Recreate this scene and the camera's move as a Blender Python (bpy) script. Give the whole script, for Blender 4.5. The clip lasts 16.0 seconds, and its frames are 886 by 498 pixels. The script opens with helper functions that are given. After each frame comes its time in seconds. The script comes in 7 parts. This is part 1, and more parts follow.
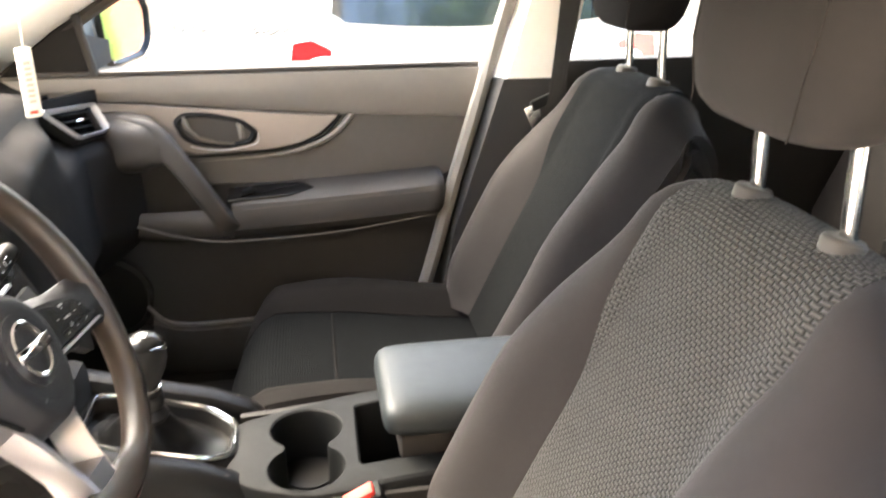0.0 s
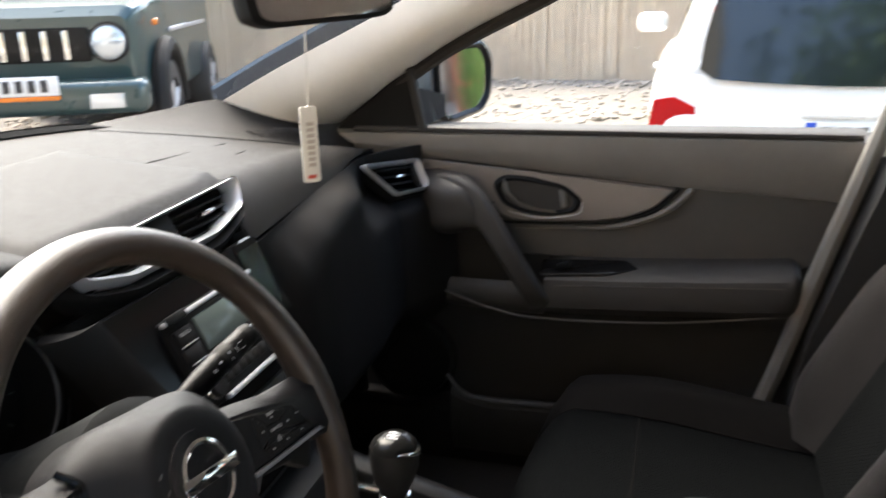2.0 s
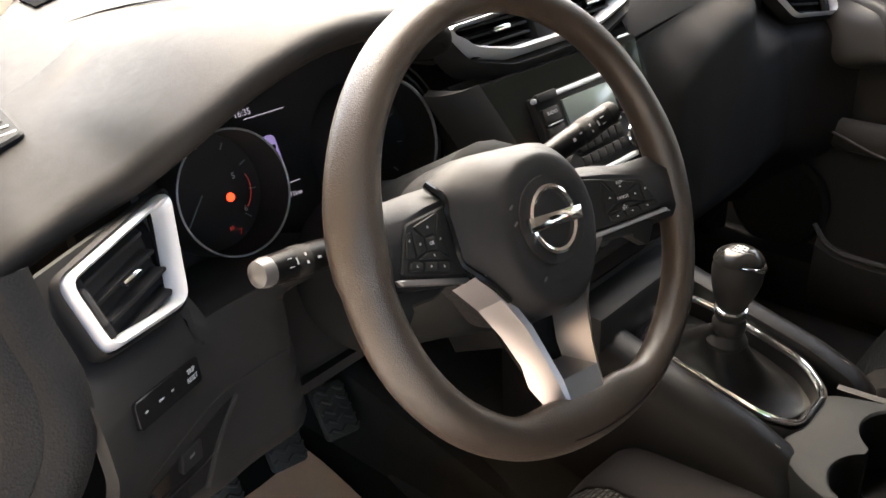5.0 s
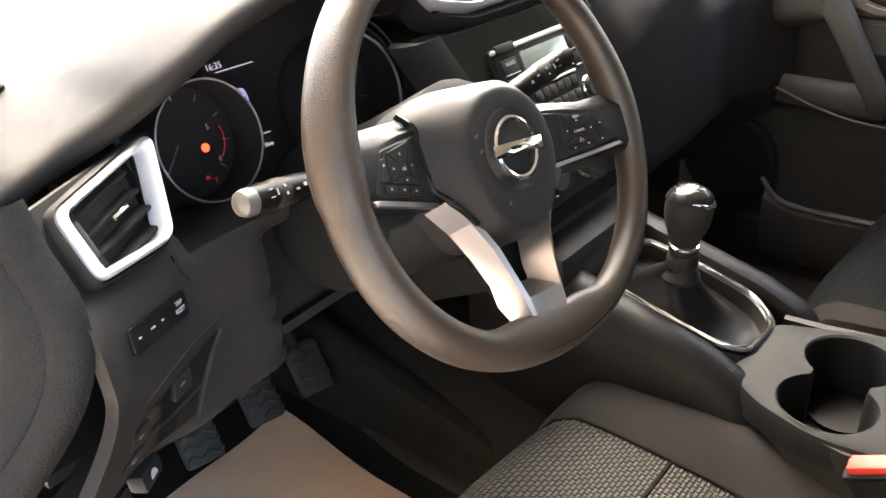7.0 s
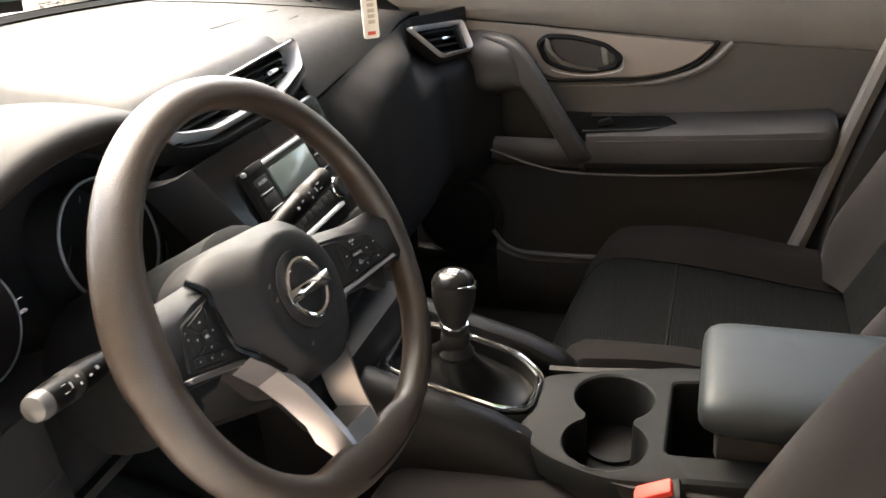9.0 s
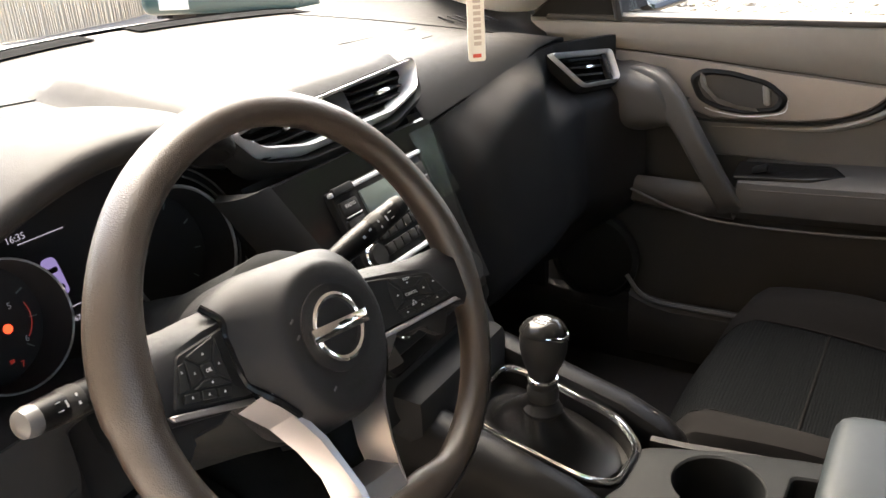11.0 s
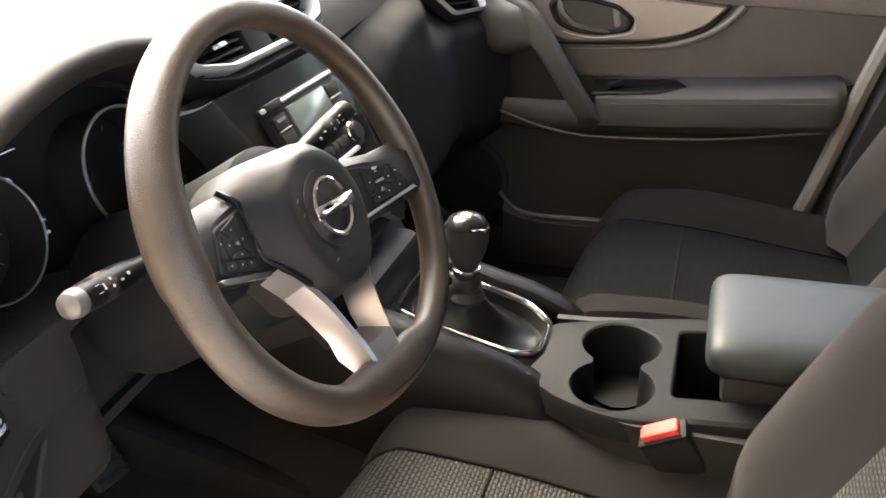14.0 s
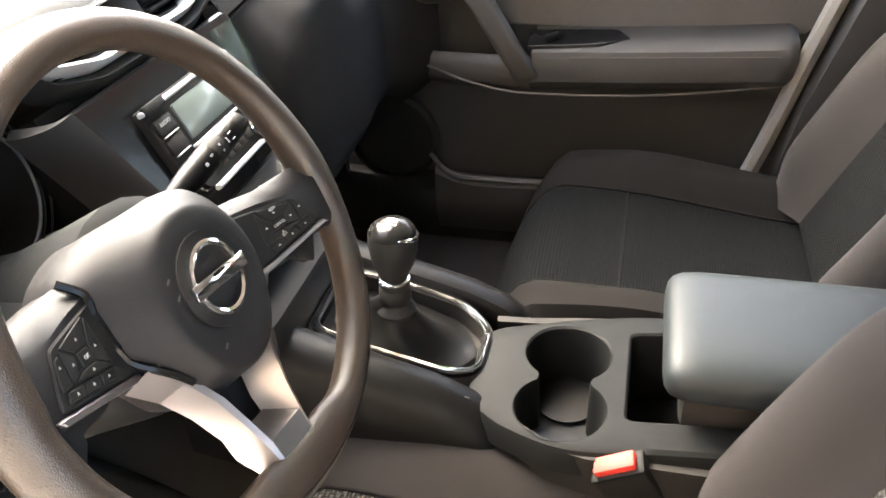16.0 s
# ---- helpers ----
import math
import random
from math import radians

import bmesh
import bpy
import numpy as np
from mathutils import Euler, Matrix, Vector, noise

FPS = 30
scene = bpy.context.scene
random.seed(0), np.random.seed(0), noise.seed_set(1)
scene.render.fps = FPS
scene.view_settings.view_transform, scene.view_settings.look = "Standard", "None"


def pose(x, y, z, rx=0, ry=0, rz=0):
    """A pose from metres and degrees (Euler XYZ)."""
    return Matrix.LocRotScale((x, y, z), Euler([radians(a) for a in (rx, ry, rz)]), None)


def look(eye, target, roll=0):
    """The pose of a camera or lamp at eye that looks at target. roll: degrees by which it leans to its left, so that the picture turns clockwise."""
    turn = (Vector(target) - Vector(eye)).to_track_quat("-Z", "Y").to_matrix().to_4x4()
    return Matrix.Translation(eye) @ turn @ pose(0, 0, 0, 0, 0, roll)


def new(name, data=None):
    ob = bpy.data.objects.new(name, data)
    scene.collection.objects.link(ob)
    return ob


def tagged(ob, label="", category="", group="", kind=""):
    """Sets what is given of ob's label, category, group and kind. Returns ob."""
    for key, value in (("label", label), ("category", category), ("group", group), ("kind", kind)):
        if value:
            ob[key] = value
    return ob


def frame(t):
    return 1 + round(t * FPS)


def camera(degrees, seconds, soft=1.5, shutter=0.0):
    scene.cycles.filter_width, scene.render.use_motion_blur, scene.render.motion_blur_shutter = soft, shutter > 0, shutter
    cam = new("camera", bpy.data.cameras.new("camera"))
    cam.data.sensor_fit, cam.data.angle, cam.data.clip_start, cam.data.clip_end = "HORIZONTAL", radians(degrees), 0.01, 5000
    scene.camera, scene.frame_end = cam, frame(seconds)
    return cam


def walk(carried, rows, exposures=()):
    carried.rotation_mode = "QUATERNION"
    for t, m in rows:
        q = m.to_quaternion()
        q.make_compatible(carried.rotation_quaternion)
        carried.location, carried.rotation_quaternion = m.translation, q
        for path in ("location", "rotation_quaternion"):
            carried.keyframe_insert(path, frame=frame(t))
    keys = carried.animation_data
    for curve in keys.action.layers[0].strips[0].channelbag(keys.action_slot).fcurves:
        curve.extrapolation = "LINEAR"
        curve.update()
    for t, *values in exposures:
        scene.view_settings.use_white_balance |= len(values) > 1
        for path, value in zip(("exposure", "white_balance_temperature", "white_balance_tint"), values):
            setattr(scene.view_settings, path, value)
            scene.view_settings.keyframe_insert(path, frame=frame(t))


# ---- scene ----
cam = camera(55.5, 16.0, shutter=0.35)
EXPOSURES = [(0.0, 4.15, 6750, 9), (0.5, 3.38, 6600, 9), (1.0, 2.65, 6420, 8), (1.5, 2.2, 6220, 7), (2.0, 2.2, 6320, 8), (2.5, 2.5, 6720, 10), (3.0, 2.7, 6820, 10), (3.5, 2.8, 6820, 10), (4.5, 2.9, 6820, 10), (7.0, 3.85, 6820, 10), (7.5, 3.75, 6820, 10), (8.0, 3.3, 6820, 9), (9.5, 3.05, 6820, 9), (12.0, 3.25, 6820, 9), (13.5, 3.35, 6820, 9), (14.5, 3.82, 6820, 9), (15.2, 3.8, 6820, 9), (15.6, 3.8, 6770, 9), (16.0, 4.18, 6720, 9)]
PATH = [
    (0, (-1.036, -0.233, 1.305), (0.811, -0.515, 0.592), -0.4),
    (0.5, (-1.023, -0.222, 1.314), (0.84, -0.658, 0.732), 0.5),
    (1, (-0.979, -0.239, 1.309), (0.936, -0.557, 0.828), -0.1),
    (1.5, (-0.875, -0.268, 1.314), (1.062, -0.148, 0.832), -0.5),
    (2, (-0.811, -0.289, 1.295), (1.023, 0.246, 0.705), -1.6),
    (2.5, (-0.805, -0.313, 1.28), (0.862, 0.539, 0.577), -1.4),
    (3, (-0.804, -0.321, 1.267), (0.728, 0.718, 0.508), -2.6),
    (3.5, (-0.803, -0.319, 1.26), (0.633, 0.833, 0.48), -3.4),
    (4, (-0.799, -0.307, 1.254), (0.553, 0.893, 0.399), -2.6),
    (4.5, (-0.814, -0.306, 1.248), (0.495, 0.916, 0.358), -2.3),
    (7, (-0.885, -0.34, 1.221), (0.473, 0.796, 0.291), -2.8),
    (7.5, (-0.901, -0.323, 1.25), (0.65, 0.615, 0.405), -1.7),
    (8, (-0.953, -0.264, 1.27), (0.726, 0.453, 0.452), -2.0),
    (8.5, (-0.955, -0.26, 1.282), (0.766, 0.324, 0.446), -2.9),
    (9, (-0.901, -0.293, 1.293), (0.803, 0.304, 0.434), -4.0),
    (9.5, (-0.863, -0.311, 1.299), (0.786, 0.482, 0.492), -4.5),
    (11.8, (-0.779, -0.354, 1.255), (0.776, 0.628, 0.469), -3.2),
    (12, (-0.787, -0.352, 1.254), (0.767, 0.624, 0.457), -3.0),
    (12.5, (-0.819, -0.341, 1.255), (0.738, 0.62, 0.448), -2.4),
    (13, (-0.863, -0.319, 1.257), (0.735, 0.562, 0.44), -1.7),
    (13.5, (-0.91, -0.297, 1.257), (0.743, 0.432, 0.399), -2.0),
    (14, (-0.94, -0.28, 1.255), (0.751, 0.304, 0.36), -2.5),
    (14.5, (-0.934, -0.276, 1.254), (0.778, 0.18, 0.325), -3.0),
    (15, (-0.888, -0.27, 1.285), (0.825, 0.128, 0.332), -3.3),
    (15.5, (-0.826, -0.275, 1.292), (0.846, 0.138, 0.275), -2.7),
    (16, (-0.776, -0.246, 1.287), (0.857, 0.173, 0.21), -2.3),
]
walk(cam, [(t, look(eye, target, roll)) for t, eye, target, roll in PATH], EXPOSURES)

# ---- light ----
world = bpy.data.worlds.new("sky")
scene.world = world
world.use_nodes = True
wn = world.node_tree
sky = wn.nodes.new("ShaderNodeTexSky")
sky.sky_type, sky.sun_disc = "NISHITA", False
SUN_EL, SUN_ROT = 52.0, 40.0
sky.sun_elevation, sky.sun_rotation = radians(SUN_EL), radians(SUN_ROT)
sky.air_density, sky.dust_density, sky.ozone_density = 1.0, 6.0, 1.0
wn.nodes["Background"].inputs["Strength"].default_value = 0.28
wn.links.new(sky.outputs[0], wn.nodes["Background"].inputs["Color"])
sun = new("sun", bpy.data.lights.new("sun", "SUN"))
sun.data.energy, sun.data.angle, sun.data.color = 0.75, radians(40), (1.0, 0.95, 0.87)
sun_dir = Vector((math.sin(radians(SUN_ROT)) * math.cos(radians(SUN_EL)), math.cos(radians(SUN_ROT)) * math.cos(radians(SUN_EL)), math.sin(radians(SUN_EL))))
sun.matrix_world = look(sun_dir * 30, (0, 0, 0))


# ---- materials ----
def mat(name, color, rough=0.6, metal=0.0, vary=0.25, scale=30.0, bump=0.0, bscale=400.0, coat=0.0, stain=0.15, spec=0.5, fine=0.0):
    """A surface with two scales of variation in colour and roughness, and a fine grain in relief."""
    m = bpy.data.materials.new(name)
    m.use_nodes = True
    t = m.node_tree
    n, l = t.nodes, t.links
    b = n["Principled BSDF"]
    co = n.new("ShaderNodeTexCoord")
    big, small = n.new("ShaderNodeTexNoise"), n.new("ShaderNodeTexNoise")
    big.inputs["Scale"].default_value, big.inputs["Detail"].default_value = scale * 0.12, 4
    small.inputs["Scale"].default_value, small.inputs["Detail"].default_value = scale, 5
    for x in (big, small):
        l.new(co.outputs["Object"], x.inputs["Vector"])
    add = n.new("ShaderNodeMath")
    add.operation = "MULTIPLY_ADD"
    l.new(small.outputs["Fac"], add.inputs[0])
    add.inputs[1].default_value = vary
    sc = n.new("ShaderNodeMath")
    sc.operation = "MULTIPLY_ADD"
    l.new(big.outputs["Fac"], sc.inputs[0])
    sc.inputs[1].default_value = stain * 2
    sc.inputs[2].default_value = 1 - stain - vary * 0.5
    l.new(sc.outputs[0], add.inputs[2])
    mul = n.new("ShaderNodeVectorMath")
    mul.operation = "SCALE"
    mul.inputs[0].default_value = color
    l.new(add.outputs[0], mul.inputs["Scale"])
    l.new(mul.outputs[0], b.inputs["Base Color"])
    ro = n.new("ShaderNodeMapRange")
    ro.inputs["To Min"].default_value, ro.inputs["To Max"].default_value = max(0.02, rough - 0.08), min(1, rough + 0.08)
    l.new(small.outputs["Fac"], ro.inputs["Value"])
    l.new(ro.outputs[0], b.inputs["Roughness"])
    b.inputs["Metallic"].default_value = metal
    b.inputs["Specular IOR Level"].default_value = spec
    b.inputs["Coat Weight"].default_value = coat
    b.inputs["Coat Roughness"].default_value = 0.05
    if bump:
        g = n.new("ShaderNodeTexVoronoi" if fine == 0 else "ShaderNodeTexNoise")
        g.inputs["Scale"].default_value = bscale
        l.new(co.outputs["Object"], g.inputs["Vector"])
        bp = n.new("ShaderNodeBump")
        bp.inputs["Strength"].default_value, bp.inputs["Distance"].default_value = bump, 0.001
        l.new(g.outputs[0], bp.inputs["Height"])
        l.new(bp.outputs[0], b.inputs["Normal"])
    return m


def weave(name, color, w, h, depth, rough=0.9, gap=0.3):
    """Woven cloth: staggered ribs, w wide and h high, by the cloth's own coordinates."""
    m = mat(name, color, rough, vary=0.3, scale=60, spec=0.035)
    t = m.node_tree
    n, l = t.nodes, t.links
    b = n["Principled BSDF"]
    uv = n.new("ShaderNodeUVMap")
    br = n.new("ShaderNodeTexBrick")
    br.offset = 0.5
    br.inputs["Scale"].default_value = 1.0
    br.inputs["Brick Width"].default_value, br.inputs["Row Height"].default_value = w, h
    br.inputs["Mortar Size"].default_value, br.inputs["Mortar Smooth"].default_value = h * gap, 1.0
    wob = n.new("ShaderNodeTexNoise")
    wob.inputs["Scale"].default_value = 90
    mix = n.new("ShaderNodeMix")
    mix.data_type = "VECTOR"
    mix.inputs["Factor"].default_value = 0.0015
    l.new(uv.outputs[0], mix.inputs["A"])
    l.new(uv.outputs[0], wob.inputs["Vector"])
    l.new(wob.outputs["Color"], mix.inputs["B"])
    l.new(mix.outputs["Result"], br.inputs["Vector"])
    bp = n.new("ShaderNodeBump")
    bp.invert = True
    bp.inputs["Strength"].default_value, bp.inputs["Distance"].default_value = depth, 0.002
    l.new(br.outputs["Fac"], bp.inputs["Height"])
    l.new(bp.outputs[0], b.inputs["Normal"])
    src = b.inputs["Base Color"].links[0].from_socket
    # colour is raised on the ribs and lowered in the gaps
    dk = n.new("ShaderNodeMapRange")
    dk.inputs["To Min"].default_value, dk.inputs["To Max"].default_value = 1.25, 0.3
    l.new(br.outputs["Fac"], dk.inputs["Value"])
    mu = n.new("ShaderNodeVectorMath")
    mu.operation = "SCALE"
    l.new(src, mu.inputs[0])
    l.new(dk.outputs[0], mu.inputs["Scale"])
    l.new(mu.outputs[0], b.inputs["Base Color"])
    b.inputs["Sheen Weight"].default_value = 0.025
    b.inputs["Sheen Roughness"].default_value = 0.4
    return m


def glow(name, color, strength):
    m = bpy.data.materials.new(name)
    m.use_nodes = True
    b = m.node_tree.nodes["Principled BSDF"]
    b.inputs["Base Color"].default_value = (0.01, 0.01, 0.01, 1)
    b.inputs["Emission Color"].default_value = (*color, 1)
    b.inputs["Emission Strength"].default_value = strength
    return m


def clear_glass(name, tint=(0.93, 0.96, 0.95)):
    m = bpy.data.materials.new(name)
    m.use_nodes = True
    t = m.node_tree
    n, l = t.nodes, t.links
    n.remove(n["Principled BSDF"])
    tr, gl, mx = n.new("ShaderNodeBsdfTransparent"), n.new("ShaderNodeBsdfGlossy"), n.new("ShaderNodeMixShader")
    tr.inputs["Color"].default_value = (*tint, 1)
    gl.inputs["Roughness"].default_value = 0.01
    mx.inputs[0].default_value = 0.06
    l.new(tr.outputs[0], mx.inputs[1])
    l.new(gl.outputs[0], mx.inputs[2])
    l.new(mx.outputs[0], n["Material Output"].inputs["Surface"])
    return m


def plain(name, color, rough=0.5, metal=0.0, coat=0.0):
    m = mat(name, color, rough, metal, vary=0.06, scale=40, stain=0.05, coat=coat)
    return m


M_DASH = mat("dash_soft", (0.0142, 0.0127, 0.0116), 0.55, vary=0.15, scale=80, bump=0.22, bscale=1300, spec=0.08)
M_HARD = mat("hard_plastic", (0.0128, 0.0116, 0.0106), 0.68, vary=0.12, scale=90, bump=0.16, bscale=1600, spec=0.18)
M_DOORSOFT = mat("door_soft", (0.142, 0.128, 0.110), 0.48, vary=0.15, scale=70, bump=0.3, bscale=900)
M_RIM = mat("wheel_rim", (0.0255, 0.0185, 0.0138), 0.38, vary=0.16, scale=60, bump=0.24, bscale=950, spec=0.36)
M_HUB = mat("airbag_cover", (0.0080, 0.0072, 0.0076), 0.50, vary=0.10, scale=80, bump=0.3, bscale=1800, spec=0.18)
M_DIAL = mat("dial_black", (0.0150, 0.0132, 0.0128), 0.8, vary=0.06, scale=40, stain=0.05, spec=0.15)
WORLD_UP = (0, 0, 1)
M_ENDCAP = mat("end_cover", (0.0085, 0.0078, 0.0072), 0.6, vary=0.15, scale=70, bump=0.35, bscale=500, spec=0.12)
M_GLOSS = mat("gloss_black", (0.0075, 0.0072, 0.0070), 0.10, vary=0.06, scale=40, stain=0.05, spec=0.09)
# near-black for the screen strip, panel joint and painted defroster slot shade
M_VENTSLOT = mat("slot_shade_black", (0.0035, 0.0034, 0.0034), 0.95, vary=0.1, scale=60, stain=0.05, spec=0.02)
M_BTN = mat("button_black", (0.0110, 0.0105, 0.0102), 0.60, vary=0.06, scale=40, stain=0.05, spec=0.12)
M_SILVER = mat("satin_silver", (0.55, 0.55, 0.56), 0.32, 0.35, vary=0.08, scale=50, stain=0.05)
M_SPOKE = mat("spoke_metal", (0.32, 0.295, 0.29), 0.36, 0.95, vary=0.04, scale=40, stain=0.03)
M_KNOB = plain("stalk_grey", (0.055, 0.052, 0.050), 0.4)
M_BEZEL = plain("bright_trim", (0.76, 0.77, 0.78), 0.14, 1.0)
M_CHROME = plain("chrome", (0.80, 0.80, 0.80), 0.08, 1.0)
M_RING = plain("ring_grey", (0.22, 0.22, 0.22), 0.35, 0.5)
M_STEEL = plain("brushed_steel", (0.72, 0.72, 0.70), 0.22, 1.0)
M_TRIM = mat("door_insert", (0.235, 0.208, 0.188), 0.36, 0.4, vary=0.1, scale=80, stain=0.05)
M_DOORMID = mat("door_mid", (0.080, 0.073, 0.064), 0.5, vary=0.15, scale=70, bump=0.3, bscale=900, spec=0.3)
M_ARM = mat("armrest_soft", (0.041, 0.0375, 0.034), 0.55, vary=0.12, scale=70, bump=0.16, bscale=1500, spec=0.25)
M_DOORHARD = mat("door_hard", (0.029, 0.027, 0.025), 0.62, vary=0.12, scale=70, bump=0.16, bscale=1500, spec=0.3)
M_GREY = mat("console_grey", (0.0052, 0.0056, 0.0057), 0.62, vary=0.12, scale=80, bump=0.15, bscale=1500, spec=0.09)
M_LEATHER = mat("leatherette", (0.0046, 0.0043, 0.0042), 0.33, vary=0.2, scale=50, bump=0.2, bscale=1500, spec=0.10)
M_LID = mat("armrest_vinyl", (0.0145, 0.0178, 0.0192), 0.5, vary=0.12, scale=50, bump=0.15, bscale=1400, spec=0.22)
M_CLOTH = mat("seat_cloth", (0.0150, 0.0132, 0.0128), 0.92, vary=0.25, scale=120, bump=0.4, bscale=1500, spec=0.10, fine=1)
# darker M_CLOTH copy; holds the passenger seat's shade, also seams and rear bench
M_CLOTHD_SHADED = mat("seat_cloth_dark_shaded", (0.0074, 0.0067, 0.0064), 0.92, vary=0.25, scale=120, bump=0.4, bscale=1500, spec=0.03, fine=1)
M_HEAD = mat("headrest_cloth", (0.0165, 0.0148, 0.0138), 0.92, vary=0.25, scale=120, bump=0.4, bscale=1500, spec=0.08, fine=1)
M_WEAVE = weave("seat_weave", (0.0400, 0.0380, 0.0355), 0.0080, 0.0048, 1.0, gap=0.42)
# driver's weave darkened: the passenger seat's shade is in the colour
M_WEAVE_SHADED = weave("seat_weave_fine_shaded", (0.0034, 0.0038, 0.0041), 0.0095, 0.0042, 0.7)
for m_, w_ in ((M_CLOTH, 0.06), (M_HEAD, 0.03), (M_WEAVE, 0.05), (M_CLOTHD_SHADED, 0.006), (M_WEAVE_SHADED, 0.004)):
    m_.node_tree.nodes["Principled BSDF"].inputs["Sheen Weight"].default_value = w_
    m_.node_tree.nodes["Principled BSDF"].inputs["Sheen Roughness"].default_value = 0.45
M_THREAD = plain("thread", (0.055, 0.046, 0.040), 0.8)
M_CARPET = mat("carpet", (0.024, 0.0215, 0.019), 0.95, vary=0.5, scale=300, bump=0.8, bscale=900, spec=0.1, fine=1)
M_CREAM = mat("pillar_cream", (0.88, 0.845, 0.77), 0.75, vary=0.06, scale=80, stain=0.05, bump=0.2, bscale=1200)
M_LINER = mat("headliner", (0.42, 0.39, 0.36), 0.95, vary=0.12, scale=200, bump=0.4, bscale=900, fine=1, spec=0.1)
M_BODY = mat("teal_paint", (0.010, 0.022, 0.032), 0.3, 0.2, vary=0.05, scale=20, stain=0.05, coat=0.6)
M_RAIL = mat("rail_paint", (0.40, 0.335, 0.355), 0.3, 0.3, vary=0.05, scale=20, stain=0.05, coat=0.5)
M_WHITE = mat("white_paint", (0.80, 0.80, 0.78), 0.25, vary=0.03, scale=10, stain=0.04, coat=0.7)
M_GREEN = mat("dark_green_paint", (0.018, 0.045, 0.045), 0.3, 0.1, vary=0.1, scale=15, stain=0.1, coat=0.6)
M_RUBBER = mat("rubber", (0.030, 0.026, 0.0215), 0.75, vary=0.2, scale=60)
M_SEAL = mat("door_seal", (0.14, 0.13, 0.115), 0.45, vary=0.1, scale=60)
M_BELT = weave("belt_webbing", (0.05, 0.048, 0.045), 0.004, 0.0016, 0.5)
M_RED = mat("red_button", (0.55, 0.045, 0.035), 0.5, vary=0.06, scale=40, stain=0.05, spec=0.15)
M_PAPER = mat("kraft_paper", (0.90, 0.57, 0.38), 0.8, vary=0.12, scale=40, bump=0.3, bscale=25, fine=1)
M_LIGHTWALL = mat("light_wall_ochre", (0.27, 0.225, 0.17), 0.9, vary=0.08, scale=8, stain=0.08, bump=0.4, bscale=120, fine=1)
M_CARD = plain("card_white", (0.66, 0.63, 0.55), 0.5)
M_PRINT = plain("print_pale", (0.42, 0.36, 0.30), 0.5)
M_MARK = plain("print_white", (0.30, 0.30, 0.30), 0.5)
M_PLASTICMARK = plain("print_grey", (0.10, 0.10, 0.10), 0.5)
M_MARKR = plain("print_red", (0.55, 0.06, 0.03), 0.5)
M_SCREEN = plain("lcd_off", (0.10, 0.12, 0.11), 0.18)
M_MIRROR = plain("mirror_glass", (0.92, 0.92, 0.92), 0.005, 1.0)
M_GLASS = clear_glass("window_glass")
M_FILM = clear_glass("plastic_film", (0.80, 0.84, 0.80))
M_FILM.node_tree.nodes["Mix Shader"].inputs[0].default_value = 0.04
M_FILM.node_tree.nodes["Glossy BSDF"].inputs["Roughness"].default_value = 0.22
M_DARKGLASS = plain("privacy_glass", (0.012, 0.016, 0.017), 0.03, coat=0.3)
M_TAIL = plain("tail_lens", (0.45, 0.012, 0.012), 0.12, coat=0.6)
M_LAMP = plain("lamp_lens", (0.62, 0.64, 0.64), 0.1, 0.4, coat=0.6)
M_ORANGE = plain("orange_lens", (0.65, 0.18, 0.02), 0.2)
M_PLATE = plain("plate_white", (0.72, 0.72, 0.70), 0.4)
M_BLUE = plain("plate_blue", (0.02, 0.07, 0.45), 0.4)
M_INK = plain("plate_ink", (0.03, 0.03, 0.03), 0.5)
M_LED = glow("led_red", (1.0, 0.06, 0.02), 0.4)
M_LEDDIM = glow("led_red_dim", (1.0, 0.05, 0.02), 0.02)
M_ICON = glow("display_violet", (0.46, 0.36, 0.80), 0.075)
M_DISP = glow("display_white", (0.75, 0.70, 0.85), 0.07)


# ---- mesh tools ----
def V(*a):
    return Vector(a)


INV = {}


def thing(name, at, label, category, group="", kind=""):
    e = new(name)
    e.empty_display_size = 0.05
    e.location = at
    INV[e.name] = Matrix.Translation(at).inverted()
    return tagged(e, label, category, group, kind)


def finish(bm, name, smooth=True, angle=38):
    bmesh.ops.recalc_face_normals(bm, faces=bm.faces)
    for f in bm.faces:
        f.smooth = smooth
    me = bpy.data.meshes.new(name)
    bm.to_mesh(me)
    bm.free()
    if smooth:
        me.set_sharp_from_angle(angle=radians(angle))
    return me


def part(name, bm, material, parent=None, label="", smooth=True, angle=38):
    ob = new(name, finish(bm, name, smooth, angle))
    ob.data.materials.append(material)
    if parent is not None:
        ob.parent = parent
        ob.matrix_parent_inverse = INV.get(parent.name, Matrix.Identity(4))
    return tagged(ob, label)


def solo(name, bm, material, label, category, group="", kind="", smooth=True, angle=38):
    return tagged(part(name, bm, material, None, "", smooth, angle), label, category, group, kind)


def rbox(c, s, r=0.004, m=None, seg=2):
    """A box with rounded edges: centre, size, radius, and a turn m about its centre."""
    bm = bmesh.new()
    bmesh.ops.create_cube(bm, size=1.0)
    bmesh.ops.scale(bm, vec=s, verts=bm.verts)
    if r:
        bmesh.ops.bevel(bm, geom=bm.edges[:], offset=min(r, min(s) * 0.49), segments=seg, affect="EDGES", profile=0.5)
    t = Matrix.Translation(c) @ (m if m else Matrix.Identity(4))
    bmesh.ops.transform(bm, matrix=t, verts=bm.verts)
    return bm


